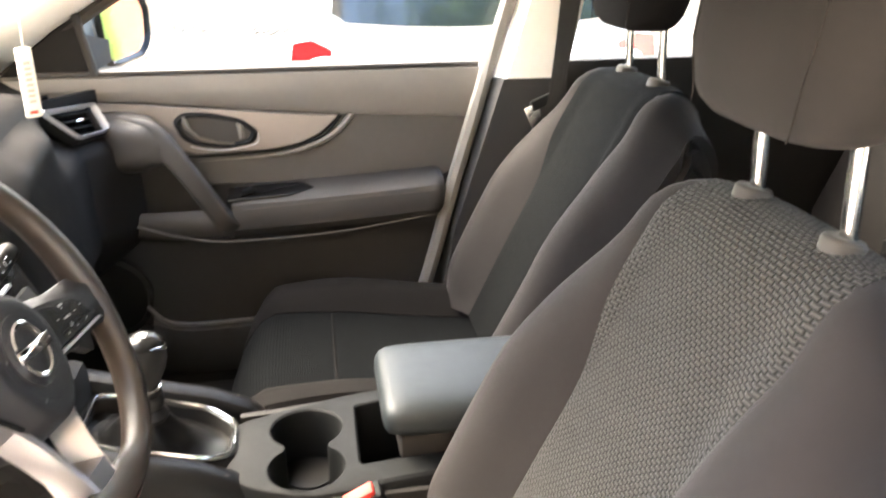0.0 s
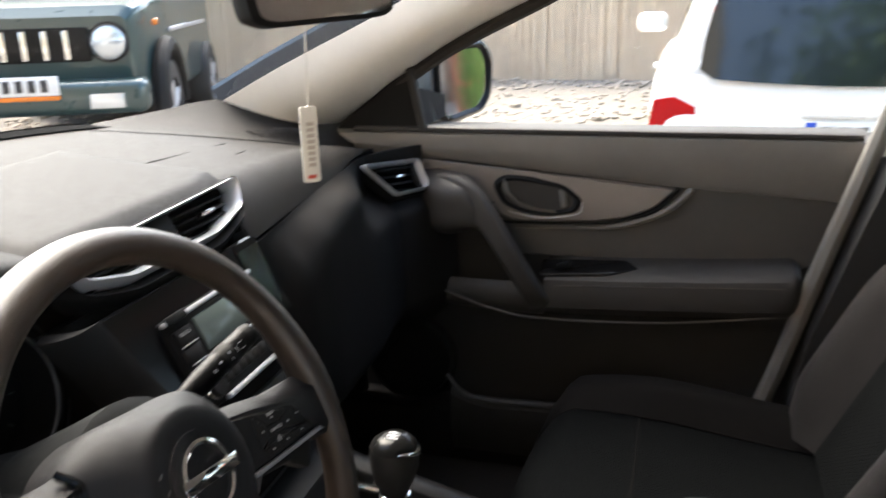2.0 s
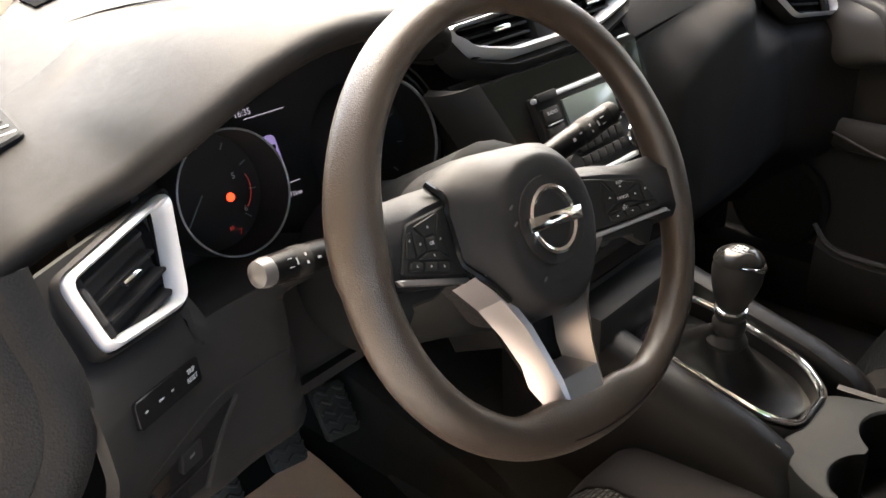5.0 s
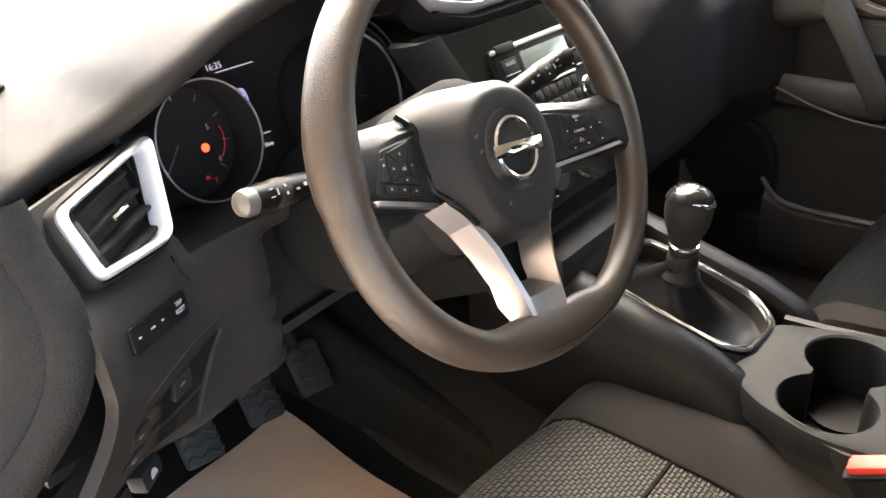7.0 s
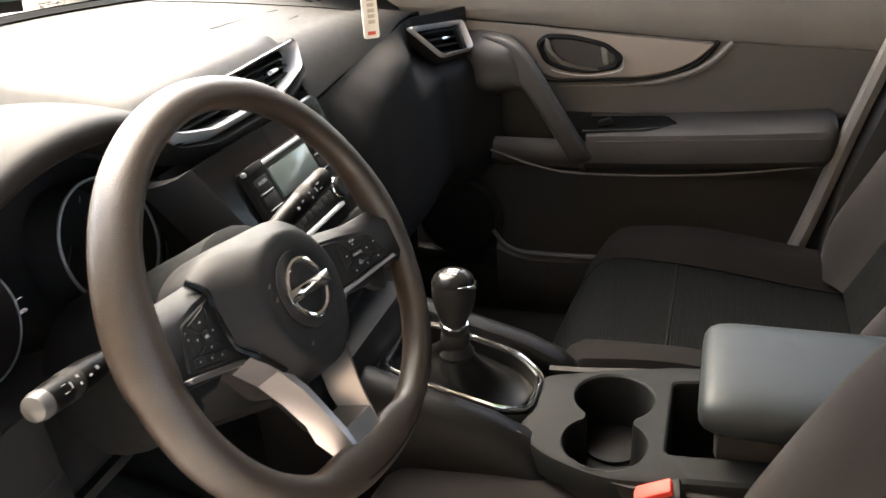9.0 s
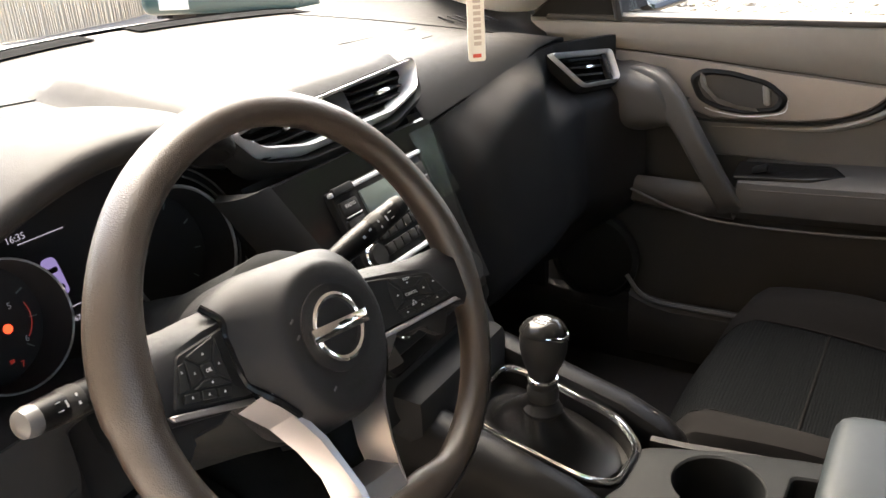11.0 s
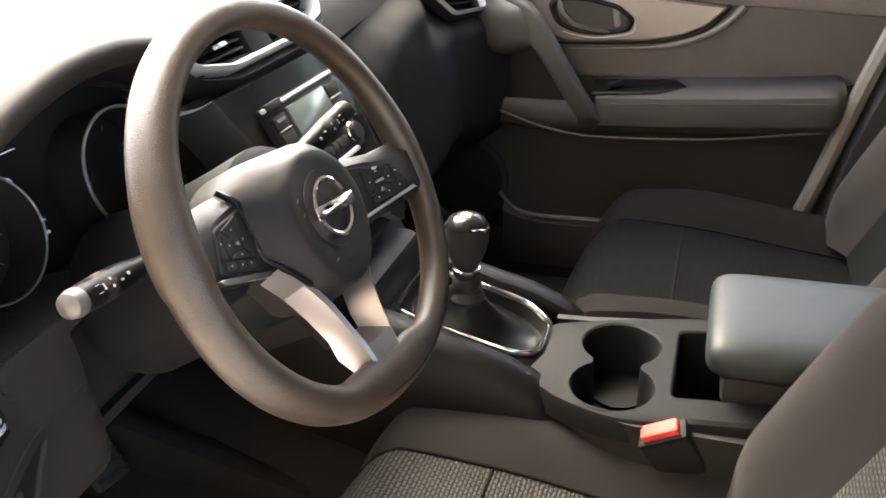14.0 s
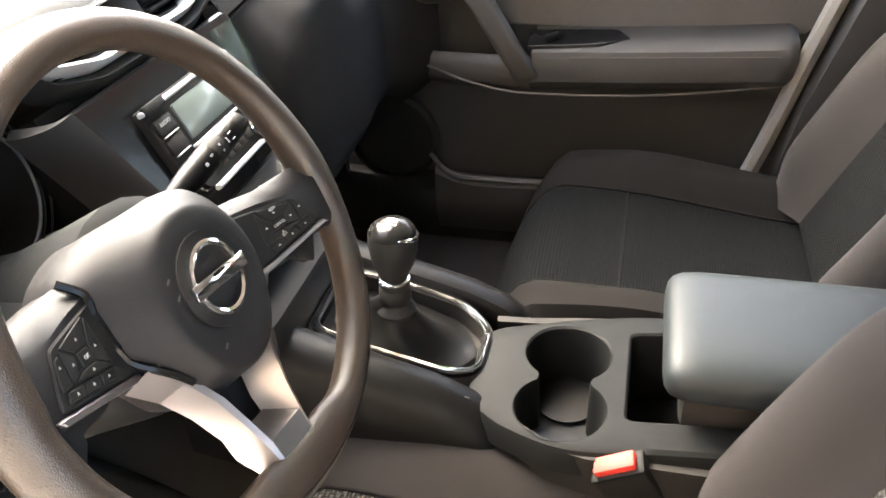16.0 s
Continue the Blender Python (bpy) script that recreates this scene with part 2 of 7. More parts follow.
def loft(rings, closed=True, caps=True, loop=False):
    """Skin over rings of points, all of the same count."""
    bm = bmesh.new()
    vs = [[bm.verts.new(p) for p in r] for r in rings]
    n = len(rings[0])
    pairs = list(zip(vs, vs[1:])) + ([(vs[-1], vs[0])] if loop else [])
    for a, b in pairs:
        for i in range(n if closed else n - 1):
            j = (i + 1) % n
            bm.faces.new((a[i], a[j], b[j], b[i]))
    if caps and closed and not loop:
        bm.faces.new(vs[0][::-1])
        bm.faces.new(vs[-1])
    return bm


def sheet(fn, nu, nv, th=0.004, uv=None):
    """A plate over fn(u, v), u and v from 0 to 1, th thick away from its front. uv: metres along u and v, for cloth."""
    P = [[fn(i / nu, j / nv) for j in range(nv + 1)] for i in range(nu + 1)]
    bm = bmesh.new()
    N = [[None] * (nv + 1) for _ in range(nu + 1)]
    for i in range(nu + 1):
        for j in range(nv + 1):
            du = P[min(i + 1, nu)][j] - P[max(i - 1, 0)][j]
            dv = P[i][min(j + 1, nv)] - P[i][max(j - 1, 0)]
            k = du.cross(dv)
            N[i][j] = k.normalized() if k.length > 1e-9 else Vector((0, 0, 1))
    A = [[bm.verts.new(p) for p in r] for r in P]
    lay = bm.loops.layers.uv.new("UVMap") if uv else None

    def quad(vs, ij):
        f = bm.faces.new(vs)
        if lay:
            for lp, (a, b) in zip(f.loops, ij):
                lp[lay].uv = (a / nu * uv[0], b / nv * uv[1])

    for i in range(nu):
        for j in range(nv):
            ij = ((i, j), (i + 1, j), (i + 1, j + 1), (i, j + 1))
            quad([A[a][b] for a, b in ij], ij)
    if th:
        B = [[bm.verts.new(P[i][j] - N[i][j] * th) for j in range(nv + 1)] for i in range(nu + 1)]
        for i in range(nu):
            for j in range(nv):
                ij = ((i, j + 1), (i + 1, j + 1), (i + 1, j), (i, j))
                quad([B[a][b] for a, b in ij], ij)
        edge = [(i, 0) for i in range(nu)] + [(nu, j) for j in range(nv)] + [(i, nv) for i in range(nu, 0, -1)] + [(0, j) for j in range(nv, 0, -1)]
        for p, q in zip(edge, edge[1:] + edge[:1]):
            quad([A[q[0]][q[1]], A[p[0]][p[1]], B[p[0]][p[1]], B[q[0]][q[1]]], (q, p, p, q))
    return bm


def catmull(pts, n=8, closed=False):
    pts = [Vector(p) for p in pts]
    out, k = [], len(pts)
    for i in range(k if closed else k - 1):
        a, b = pts[i], pts[(i + 1) % k]
        z = pts[i - 1] if closed or i > 0 else 2 * a - b
        c = pts[(i + 2) % k] if closed or i + 2 < k else 2 * b - a
        for s in range(n):
            t = s / n
            out.append(0.5 * ((2 * a) + (b - z) * t + (2 * z - 5 * a + 4 * b - c) * t * t + (3 * a - z - 3 * b + c) * t ** 3))
    if not closed:
        out.append(pts[-1])
    return out


def sweep(path, rad, n=10, closed=False, up=(0, 0, 1), flat=1.0, caps=True):
    """A tube along a path; rad is a number or a function of 0 to 1; flat squeezes it along up."""
    path = [Vector(p) for p in path]
    rings, k = [], len(path)
    for i, p in enumerate(path):
        if closed:
            t = path[(i + 1) % k] - path[i - 1]
        else:
            t = path[min(i + 1, k - 1)] - path[max(i - 1, 0)]
        t.normalize()
        s = t.cross(Vector(up))
        if s.length < 1e-4:
            s = t.cross(Vector((1, 0, 0)))
        s.normalize()
        w = s.cross(t)
        r = rad(i / max(1, k - 1)) if callable(rad) else rad
        rings.append([p + s * r * math.cos(2 * math.pi * a / n) + w * r * flat * math.sin(2 * math.pi * a / n) for a in range(n)])
    return loft(rings, True, caps and not closed, closed)


def lathe(profile, c, axis, n=24, caps=True):
    """Turn a profile of (radius, height) about an axis through c."""
    axis = Vector(axis).normalized()
    s = axis.cross(Vector((0.3, 0.2, 0.9))).normalized()
    w = axis.cross(s)
    rings = [[Vector(c) + axis * h + (s * math.cos(2 * math.pi * a / n) + w * math.sin(2 * math.pi * a / n)) * r for a in range(n)] for r, h in profile]
    return loft(rings, True, caps)


def fillet(poly, r, n=4):
    """Round the corners of a 2D outline."""
    out, k = [], len(poly)
    for i in range(k):
        p, a, b = Vector(poly[i]), Vector(poly[i - 1]), Vector(poly[(i + 1) % k])
        d1, d2 = (a - p), (b - p)
        q = min(r, d1.length * 0.45, d2.length * 0.45)
        s, e = p + d1.normalized() * q, p + d2.normalized() * q
        for j in range(n + 1):
            t = j / n
            out.append((1 - t) ** 2 * s + 2 * t * (1 - t) * p + t * t * e)
    return out


def prism(poly, at, d0, d1, bevel=0.0):
    """A plate with the outline poly; at(a, b, d) gives the place of a point at the depth d."""
    rings = []
    if bevel:
        c = sum((Vector(p) for p in poly), Vector((0, 0))) / len(poly)
        small = []
        k = len(poly)
        for i in range(k):
            p, a, b = Vector(poly[i]), Vector(poly[i - 1]), Vector(poly[(i + 1) % k])
            t = (b - a)
            nrm = Vector((t.y, -t.x))
            nrm = nrm.normalized() if nrm.length > 1e-9 else Vector((0, 0))
            if nrm.dot(c - p) < 0:
                nrm = -nrm
            small.append(p + nrm * bevel)
        s = bevel if d1 > d0 else -bevel
        rings = [[at(p[0], p[1], d0) for p in poly], [at(p[0], p[1], d1 - s) for p in poly], [at(p[0], p[1], d1) for p in small]]
    else:
        rings = [[at(p[0], p[1], d) for p in poly] for d in (d0, d1)]
    return loft(rings)


def ringframe(outer, inner, at, d0, d1):
    """A frame between two outlines of the same count, from depth d0 (back) to d1 (front), rounded over."""
    mid = [(Vector(a) * 0.5 + Vector(b) * 0.5) for a, b in zip(outer, inner)]
    o2 = [(Vector(a) * 0.85 + Vector(b) * 0.15) for a, b in zip(outer, inner)]
    i2 = [(Vector(a) * 0.15 + Vector(b) * 0.85) for a, b in zip(outer, inner)]
    h = d0 + (d1 - d0) * 0.75
    rr = [(outer, d0), (outer, h * 0.6 + d0 * 0.4), (o2, h), (mid, d1), (i2, h), (inner, h * 0.6 + d0 * 0.4), (inner, d0)]
    return loft([[at(p[0], p[1], d) for p in r] for r, d in rr], True, False)


def letters(name, body, size, m, material, parent, label=""):
    """Writing with the built-in font, as a thin mesh."""
    cu = bpy.data.curves.new("txt", "FONT")
    cu.body, cu.size, cu.extrude = body, size, 0.0002
    cu.align_x, cu.align_y, cu.resolution_u = "CENTER", "CENTER", 2
    tmp = bpy.data.objects.new("txt", cu)
    me = bpy.data.meshes.new_from_object(tmp)
    bm = bmesh.new()
    bm.from_mesh(me)
    bmesh.ops.transform(bm, matrix=m, verts=bm.verts)
    bpy.data.objects.remove(tmp)
    bpy.data.curves.remove(cu)
    bpy.data.meshes.remove(me)
    return part(name, bm, material, parent, label, smooth=False)


def frame_of(c, right, up):
    """A pose whose x runs along right, y along up and z out of the face."""
    r = Vector(right).normalized()
    u = (Vector(up) - r * Vector(up).dot(r)).normalized()
    o = r.cross(u)
    return Matrix(((r.x, u.x, o.x, c[0]), (r.y, u.y, o.y, c[1]), (r.z, u.z, o.z, c[2]), (0, 0, 0, 1)))


def placed(m):
    return lambda a, b, d: m @ Vector((a, b, d))


def lerp(a, b, t):
    return a + (b - a) * t


def smooth(a, b, x):
    t = max(0.0, min(1.0, (x - a) / (b - a)))
    return t * t * (3 - 2 * t)

# ---- car shell ----
car = thing("car_shell", (0, 0, 0), "dark teal car body with pale cream pillar trims, driver side open", "car body")


def z_top(x, y):
    return 1.048 + 0.1 * (y - 0.3) - 0.5 * max(0.0, abs(x) - 0.35) ** 2


def y_screen(x):
    return 0.84 - 0.55 * x * x


part("floor_pan", sheet(lambda u, v: V(lerp(-0.74, 0.74, u), lerp(0.95, -1.7, v), 0.33 + 0.1 * smooth(0.08, 0.0, v)), 12, 12, 0.03), M_CARPET, car, "black floor carpet")
part("firewall", sheet(lambda u, v: V(lerp(-0.74, 0.74, u), lerp(0.95, 0.62, smooth(0, 1, v)), lerp(0.34, 1.04, v)), 4, 8, 0.03), M_CARPET, car)
part("tunnel", sheet(lambda u, v: V(lerp(-0.17, 0.13, u), lerp(0.9, -0.9, v), 0.34 + 0.14 * math.sin(math.pi * u) ** 0.5), 12, 4, 0.02), M_CARPET, car)

# windscreen side line, door frame line (passenger side; the driver side is its mirror image)
WS = catmull([(0.612, 0.56, 1.100), (0.61, 0.42, 1.170), (0.605, 0.253, 1.245), (0.595, 0.09, 1.322), (0.57, -0.05, 1.368)], 6)
DF = catmull([(0.735, 0.36, 1.05), (0.70, 0.24, 1.13), (0.68, 0.118, 1.205), (0.655, -0.02, 1.27), (0.64, -0.132, 1.318), (0.615, -0.292, 1.358), (0.60, -0.477, 1.378), (0.605, -0.66, 1.368)], 6)


def along(c, t):
    k = t * (len(c) - 1)
    i = min(int(k), len(c) - 2)
    return c[i].lerp(c[i + 1], k - i)


def mx(p, s):
    return V(p.x * s, p.y, p.z)


for s in (1, -1):
    part("a_pillar_trim", sheet(lambda u, v: mx(along(DF, u * 0.62).lerp(along(WS, u), v) + V(-0.030, -0.016, -0.012) * math.sin(math.pi * v ** 0.85), s), 20, 12, 0.012), M_CREAM, car, "pale cream plastic pillar trim")
    for nm, c0 in (("a_pillar_edge", lambda u: along(DF, u * 0.62)), ("screen_edge", lambda u: along(WS, u))):
        part(nm, sheet((lambda c0, s: lambda u, v: mx(c0(u) + V(0.018, 0.02, 0.022) * v, s))(c0, s), 14, 2, 0.006), M_GLOSS, car, "black pillar edge")
    part("a_pillar_skin", sheet(lambda u, v: mx(along(DF, u * 0.62).lerp(along(WS, u), v) + V(0.018, 0.02, 0.022) + V(0.020, 0.012, 0.014) * math.sin(math.pi * v), s), 14, 6, 0.008), M_BODY, car, "dark painted pillar")
    part("roof_rail", sheet(lambda u, v: mx(along(DF, 0.5 + u * 0.5) + V(0.010 + 0.028 * math.sin(math.pi * v) - 0.02 * v, 0, lerp(-0.004, 0.062, v)), s), 16, 6, 0.008), M_RAIL, car, "mauve-grey painted roof edge")
    part("door_aperture_seal", sweep([mx(p + V(0.004, 0, -0.010), s) for p in DF], 0.013, 8), M_RUBBER, car, "black rubber door seal")
part("windscreen", sheet(lambda u, v: V(lerp(-1, 1, u) * along(WS, v).x, along(WS, v).y + lerp(0.28, 0.12, v) * (1 - (2 * u - 1) ** 2), along(WS, v).z + lerp(0.0, 0.035, v) * (1 - (2 * u - 1) ** 2)), 14, 10, 0.0), M_GLASS, car, "clear windscreen glass")
part("headliner", sheet(lambda u, v: V(lerp(-0.60, 0.60, u), lerp(-0.02 + 0.09 * (1 - (2 * u - 1) ** 2), -1.95, v), 1.372 + 0.05 * (1 - (2 * u - 1) ** 2) - 0.05 * smooth(0.15, 0, v)), 16, 14, 0.012), M_LINER, car, "grey woven headliner")
part("roof_skin", sheet(lambda u, v: V(lerp(-0.615, 0.615, u), lerp(0.04 + 0.09 * (1 - (2 * u - 1) ** 2), -2.0, v), 1.44 + 0.06 * (1 - (2 * u - 1) ** 2) - 0.05 * smooth(0.1, 0, v)), 16, 10, 0.01), M_BODY, car)
for s in (-1, 1):
    part("kick_panel", sheet((lambda s: lambda u, v: V(s * lerp(0.735, 0.745, v), lerp(0.34, 1.0, u), lerp(0.33, 1.03, v)))(s), 4, 4, 0.02), M_HARD, car, "black footwell side")
# B pillar, passenger side and driver side
for s in (1, -1):
    up = part("b_pillar_trim", loft([[mx(V(x, y, z), s) for x, y, z in r] for r in (
        ((0.665, -0.60, 1.02), (0.63, -0.62, 1.02), (0.625, -0.74, 1.02), (0.67, -0.755, 1.02)),
        ((0.645, -0.645, 1.18), (0.605, -0.66, 1.18), (0.60, -0.765, 1.18), (0.655, -0.78, 1.18)),
        ((0.62, -0.67, 1.30), (0.575, -0.68, 1.30), (0.57, -0.785, 1.30), (0.63, -0.80, 1.30)),
        ((0.60, -0.66, 1.39), (0.54, -0.66, 1.39), (0.54, -0.80, 1.39), (0.60, -0.81, 1.39)))]), M_CREAM, car, "pale cream upper pillar trim")
    part("b_pillar_lower", loft([[mx(V(x, y, z), s) for x, y, z in r] for r in (
        ((0.72, -0.45, 0.40), (0.66, -0.46, 0.40), (0.66, -0.80, 0.40), (0.73, -0.82, 0.40)),
        ((0.71, -0.50, 0.70), (0.655, -0.52, 0.70), (0.65, -0.76, 0.70), (0.72, -0.78, 0.70)),
        ((0.675, -0.592, 1.018), (0.635, -0.615, 1.018), (0.63, -0.745, 1.018), (0.68, -0.76, 1.018)))]), M_DOORHARD, car, "black lower pillar trim")
    part("pillar_seal", sweep(catmull([mx(V(*p), s) for p in ((0.672, -0.405, 0.42), (0.675, -0.47, 0.62), (0.675, -0.525, 0.82), (0.672, -0.588, 1.03), (0.648, -0.634, 1.2), (0.61, -0.672, 1.36))], 6), 0.016, 8), M_SEAL, car, "grey door opening strip")
    part("sill", rbox((0.73 * s, -0.2, 0.40), (0.1, 1.5, 0.14), 0.02), M_HARD, car, "black sill cover")
    part("rear_side", sheet(lambda u, v: mx(V(lerp(0.70, 0.68, v), lerp(-0.70, -1.9, u), lerp(0.4, 1.045, v)), s), 6, 6, 0.03), M_HARD, car, "black rear door trim")
    part("c_pillar", loft([[mx(V(x, y, z), s) for x, y, z in r] for r in (
        ((0.68, -1.42, 1.03), (0.64, -1.42, 1.03), (0.64, -1.95, 1.03), (0.69, -1.95, 1.03)),
        ((0.62, -1.52, 1.38), (0.57, -1.52, 1.38), (0.57, -1.95, 1.38), (0.62, -1.95, 1.38)))]), M_HARD, car, "dark rear pillar trim")
part("rear_window", sheet(lambda u, v: V(lerp(0.675, 0.615, v), lerp(-0.78, -1.5, u), lerp(1.04, 1.37, v)), 2, 2, 0.0), M_GLASS, car, "clear rear side glass")
part("tailgate", sheet(lambda u, v: V(lerp(-0.7, 0.7, u), lerp(-1.98, -1.94, v), lerp(0.4, 1.05, v)), 4, 4, 0.03), M_HARD, car)
part("rear_glass", sheet(lambda u, v: V(lerp(-0.62, 0.62, u), lerp(-1.95, -1.85, v), lerp(1.05, 1.38, v)), 4, 4, 0.0), M_DARKGLASS, car)
part("bonnet", sheet(lambda u, v: V(lerp(-0.80, 0.80, u), lerp(0.96 - 0.42 * (2 * u - 1) ** 2, 1.75, v), 1.055 - 0.06 * (2 * u - 1) ** 4 - 0.12 * v * v + 0.012 * math.cos(3.2 * math.pi * (u - 0.5)) ** 2), 24, 10, 0.01), M_BODY, car, "dark teal bonnet with sky on it")
part("wiper_cowl", sheet(lambda u, v: V(lerp(-0.72, 0.72, u), y_screen(lerp(-0.72, 0.72, u)) + lerp(-0.03, 0.13, v), 1.045 + 0.01 * v), 16, 3, 0.01), M_HARD, car, "black cowl below the windscreen")

# ---- dashboard ----
dash = thing("dashboard", (0, 0.4, 0.7), "black soft dashboard with silver-framed air vents", "dashboard")


def y_lead(x):
    return 0.288 - 0.018 * smooth(0.2, 0.5, abs(x)) - 0.55 * max(0.0, abs(x) - 0.575)


def y_pad(x):
    return y_lead(x) + 0.13 * smooth(-0.20, -0.27, x)


part("top_pad", sheet(lambda u, v: (lambda x: V(x, lerp(y_pad(x), y_screen(x), v), z_top(x, lerp(y_pad(x), y_screen(x), v)) - 0.032 * (1 - smooth(-0.02, 0.05, v)) - 0.02 * smooth(0.9, 1.0, v)))(lerp(-0.72, 0.72, u)), 60, 24, 0.012), M_DASH, dash, "black grained dashboard top")
part("centre_pad", sheet(lambda u, v: (lambda x, y, e: V(x, y, z_top(x, y) + 0.022 * e))(lerp(-0.215, 0.20, u), lerp(0.283 + 0.03 * smooth(0.75, 1.0, u), 0.60, v), min(1, smooth(0, 0.10, u), smooth(0, 0.10, 1 - u), smooth(0, 0.06, v) * 0.6 + 0.4, smooth(0, 0.2, 1 - v))), 26, 20, 0.006), M_DASH, dash, "raised pad on the dashboard")
def top_strip(x0, x1, d0, d1, lift):
    """A strip that follows the dashboard top along the windscreen."""
    return sheet(lambda u, v: (lambda x, y: V(x, y, z_top(x, y) + lift - 0.02 * smooth(0.9, 1.0, (y - y_lead(x)) / (y_screen(x) - y_lead(x)))))(lerp(x0, x1, u), 0.772 - 0.55 * lerp(x0, x1, u) ** 2 + lerp(d0, d1, v)), 20, 4, 0.002)


# flat strips: black colour stands in for shade inside the sunken slots
for x0, x1 in ((-0.44, 0.03), (0.11, 0.42)):
    part("defroster_slot_shade", top_strip(x0, x1, -0.020, 0.020, 0.003), M_VENTSLOT, dash, "flat black strip for the shade inside the defroster slot")
part("screen_base", top_strip(-0.48, 0.43, 0.030, 0.072, 0.006), M_VENTSLOT, dash, "black strip at the foot of the windscreen")
part("top_crease", sweep(catmull([(x, y, z_top(x, y) + 0.0005) for x, y in ((-0.60, 0.545), (-0.40, 0.583), (-0.21, 0.555), (0.0, 0.507), (0.20, 0.465), (0.42, 0.44))], 6), 0.0012, 6), M_HARD, dash, "fine crease across the dashboard top")
FOOT = catmull([(0.40, 0.705, 1.087), (0.52, 0.628, 1.098), (0.608, 0.558, 1.107), (0.674, 0.455, 1.080), (0.742, 0.352, 1.046)], 6)
INNER = catmull([(x, y, z_top(x, y) + 0.0015) for x, y in ((0.38, 0.66), (0.44, 0.55), (0.49, 0.46), (0.555, 0.385), (0.655, 0.30))], 6)
part("top_corner", sheet(lambda u, v: along(INNER, u).lerp(along(FOOT, u), v) - V(0, 0, 1) * (along(FOOT, u).z - along(INNER, u).z) * (v - v ** 1.7), 24, 12, 0.004), M_DASH, dash, "black corner of the dashboard at the pillar foot")
for i in range(6):
    x, y = 0.545 + 0.011 * i, 0.452 - 0.012 * i
    part("speaker_slot", rbox((0, 0, 0), (0.0035, 0.036, 0.003), 0.0012, frame_of((x, y, z_top(x, y) + 0.0125 + 0.0030 * i), (1, -0.2, 0.25), (0.2, 1, 0.25))), M_DIAL, dash)
part("airbag_mark", rbox((0, 0, 0), (0.030, 0.0035, 0.0012), 0.0004, frame_of((0.37, 0.385, z_top(0.37, 0.385) + 0.0004), (1, 0.05, 0), (-0.05, 1, 0.1))), M_HARD, dash, "small embossed lettering")

# instrument hood: an arch over the dials
LIP = catmull([(-0.70, 0.235, 0.990), (-0.655, 0.242, 1.003), (-0.615, 0.248, 1.013), (-0.572, 0.236, 1.030), (-0.535, 0.215, 1.056), (-0.472, 0.206, 1.088), (-0.405, 0.203, 1.106), (-0.33, 0.205, 1.105), (-0.265, 0.213, 1.088), (-0.228, 0.236, 1.068), (-0.212, 0.275, 1.050)], 5)


HOOD_BACK = [(-0.70, 0.40), (-0.60, 0.41), (-0.53, 0.43), (-0.49, 0.455), (-0.45, 0.487), (-0.395, 0.512), (-0.35, 0.522), (-0.29, 0.505), (-0.25, 0.482), (-0.22, 0.455), (-0.195, 0.40), (-0.18, 0.35)]


def y_valley(x):
    """Where the instrument hood runs out into the dashboard top."""
    for (a, ya), (b, yb) in zip(HOOD_BACK, HOOD_BACK[1:]):
        if x <= b:
            return lerp(ya, yb, max(0.0, (x - a) / (b - a)))
    return HOOD_BACK[-1][1]


def hood(u, v):
    p = along(LIP, u)
    if v < 0.12:
        # the rolled front edge
        a = radians(-70 + 160 * v / 0.12)
        return V(p.x, p.y + 0.009 - 0.012 * math.cos(a), p.z - 0.012 + 0.012 * math.sin(a))
    w = (v - 0.12) / 0.88
    y0, yv = p.y + 0.010, max(y_valley(p.x), p.y + 0.05)
    y = lerp(y0, yv + 0.05, w)
    q = (y - y0) / (yv - y0)
    deep = smooth(-0.56, -0.46, p.x)
    h = p.z - z_top(p.x, y0)
    f = math.cos(0.5 * math.pi * min(1.0, q)) ** lerp(1.5, 1.1, deep) if q < 1 else 0.0
    ridge = 0.005 * deep * math.sin(math.pi * min(1.0, (q - 1) * (yv - y0) / 0.05)) if q > 1 else 0.0
    return V(p.x, y, z_top(p.x, y) + 0.001 + (h + 0.006 * deep * math.sin(math.pi * min(1.0, q))) * f + ridge - 0.004 * smooth(0.96, 1.0, w))


part("instrument_hood", sheet(hood, 60, 56, 0.006), M_DASH, dash, "black grained hood over the instruments")
part("hood_lining", sheet(lambda u, v: (lambda p: V(p.x, lerp(p.y + 0.006, 0.340, v), p.z - 0.020 - 0.012 * v))(along(LIP, u)), 40, 6, 0.003), M_DIAL, dash, "matt black lining of the instrument hood")


def y_face(x, z):
    a = abs(x)
    return 0.242 - 0.275 * (a - 0.56 + math.sqrt((a - 0.56) ** 2 + 0.0008)) + (0.45 * (z - 0.96) if z > 0.9 else -0.027 + 0.12 * (z - 0.9))


def knee_y(x, z):
    """The lower driver panel: proud beside the column, set back behind it, running outwards at its foot."""
    return y_face(x, z) + 0.012 * smooth(-0.54, -0.57, x) * smooth(0.915, 0.93, z) + 0.06 * smooth(0.87, 0.72, z) * smooth(-0.56, -0.665, x) + 0.055 * smooth(-0.488, -0.462, x) * smooth(0.905, 0.885, z)


def left_face(u, v):
    x = lerp(-0.676, -0.19, u)
    top = 0.992 - 0.085 * smooth(-0.585, -0.555, x)
    z = lerp(top, 0.768 - 0.01 * smooth(-0.57, -0.66, x), v)
    x -= 0.066 * smooth(0.87, 0.77, z) * (1 - u) ** 2
    return V(x, knee_y(x, z) + 0.05 * smooth(0.95, 1.0, v), z)


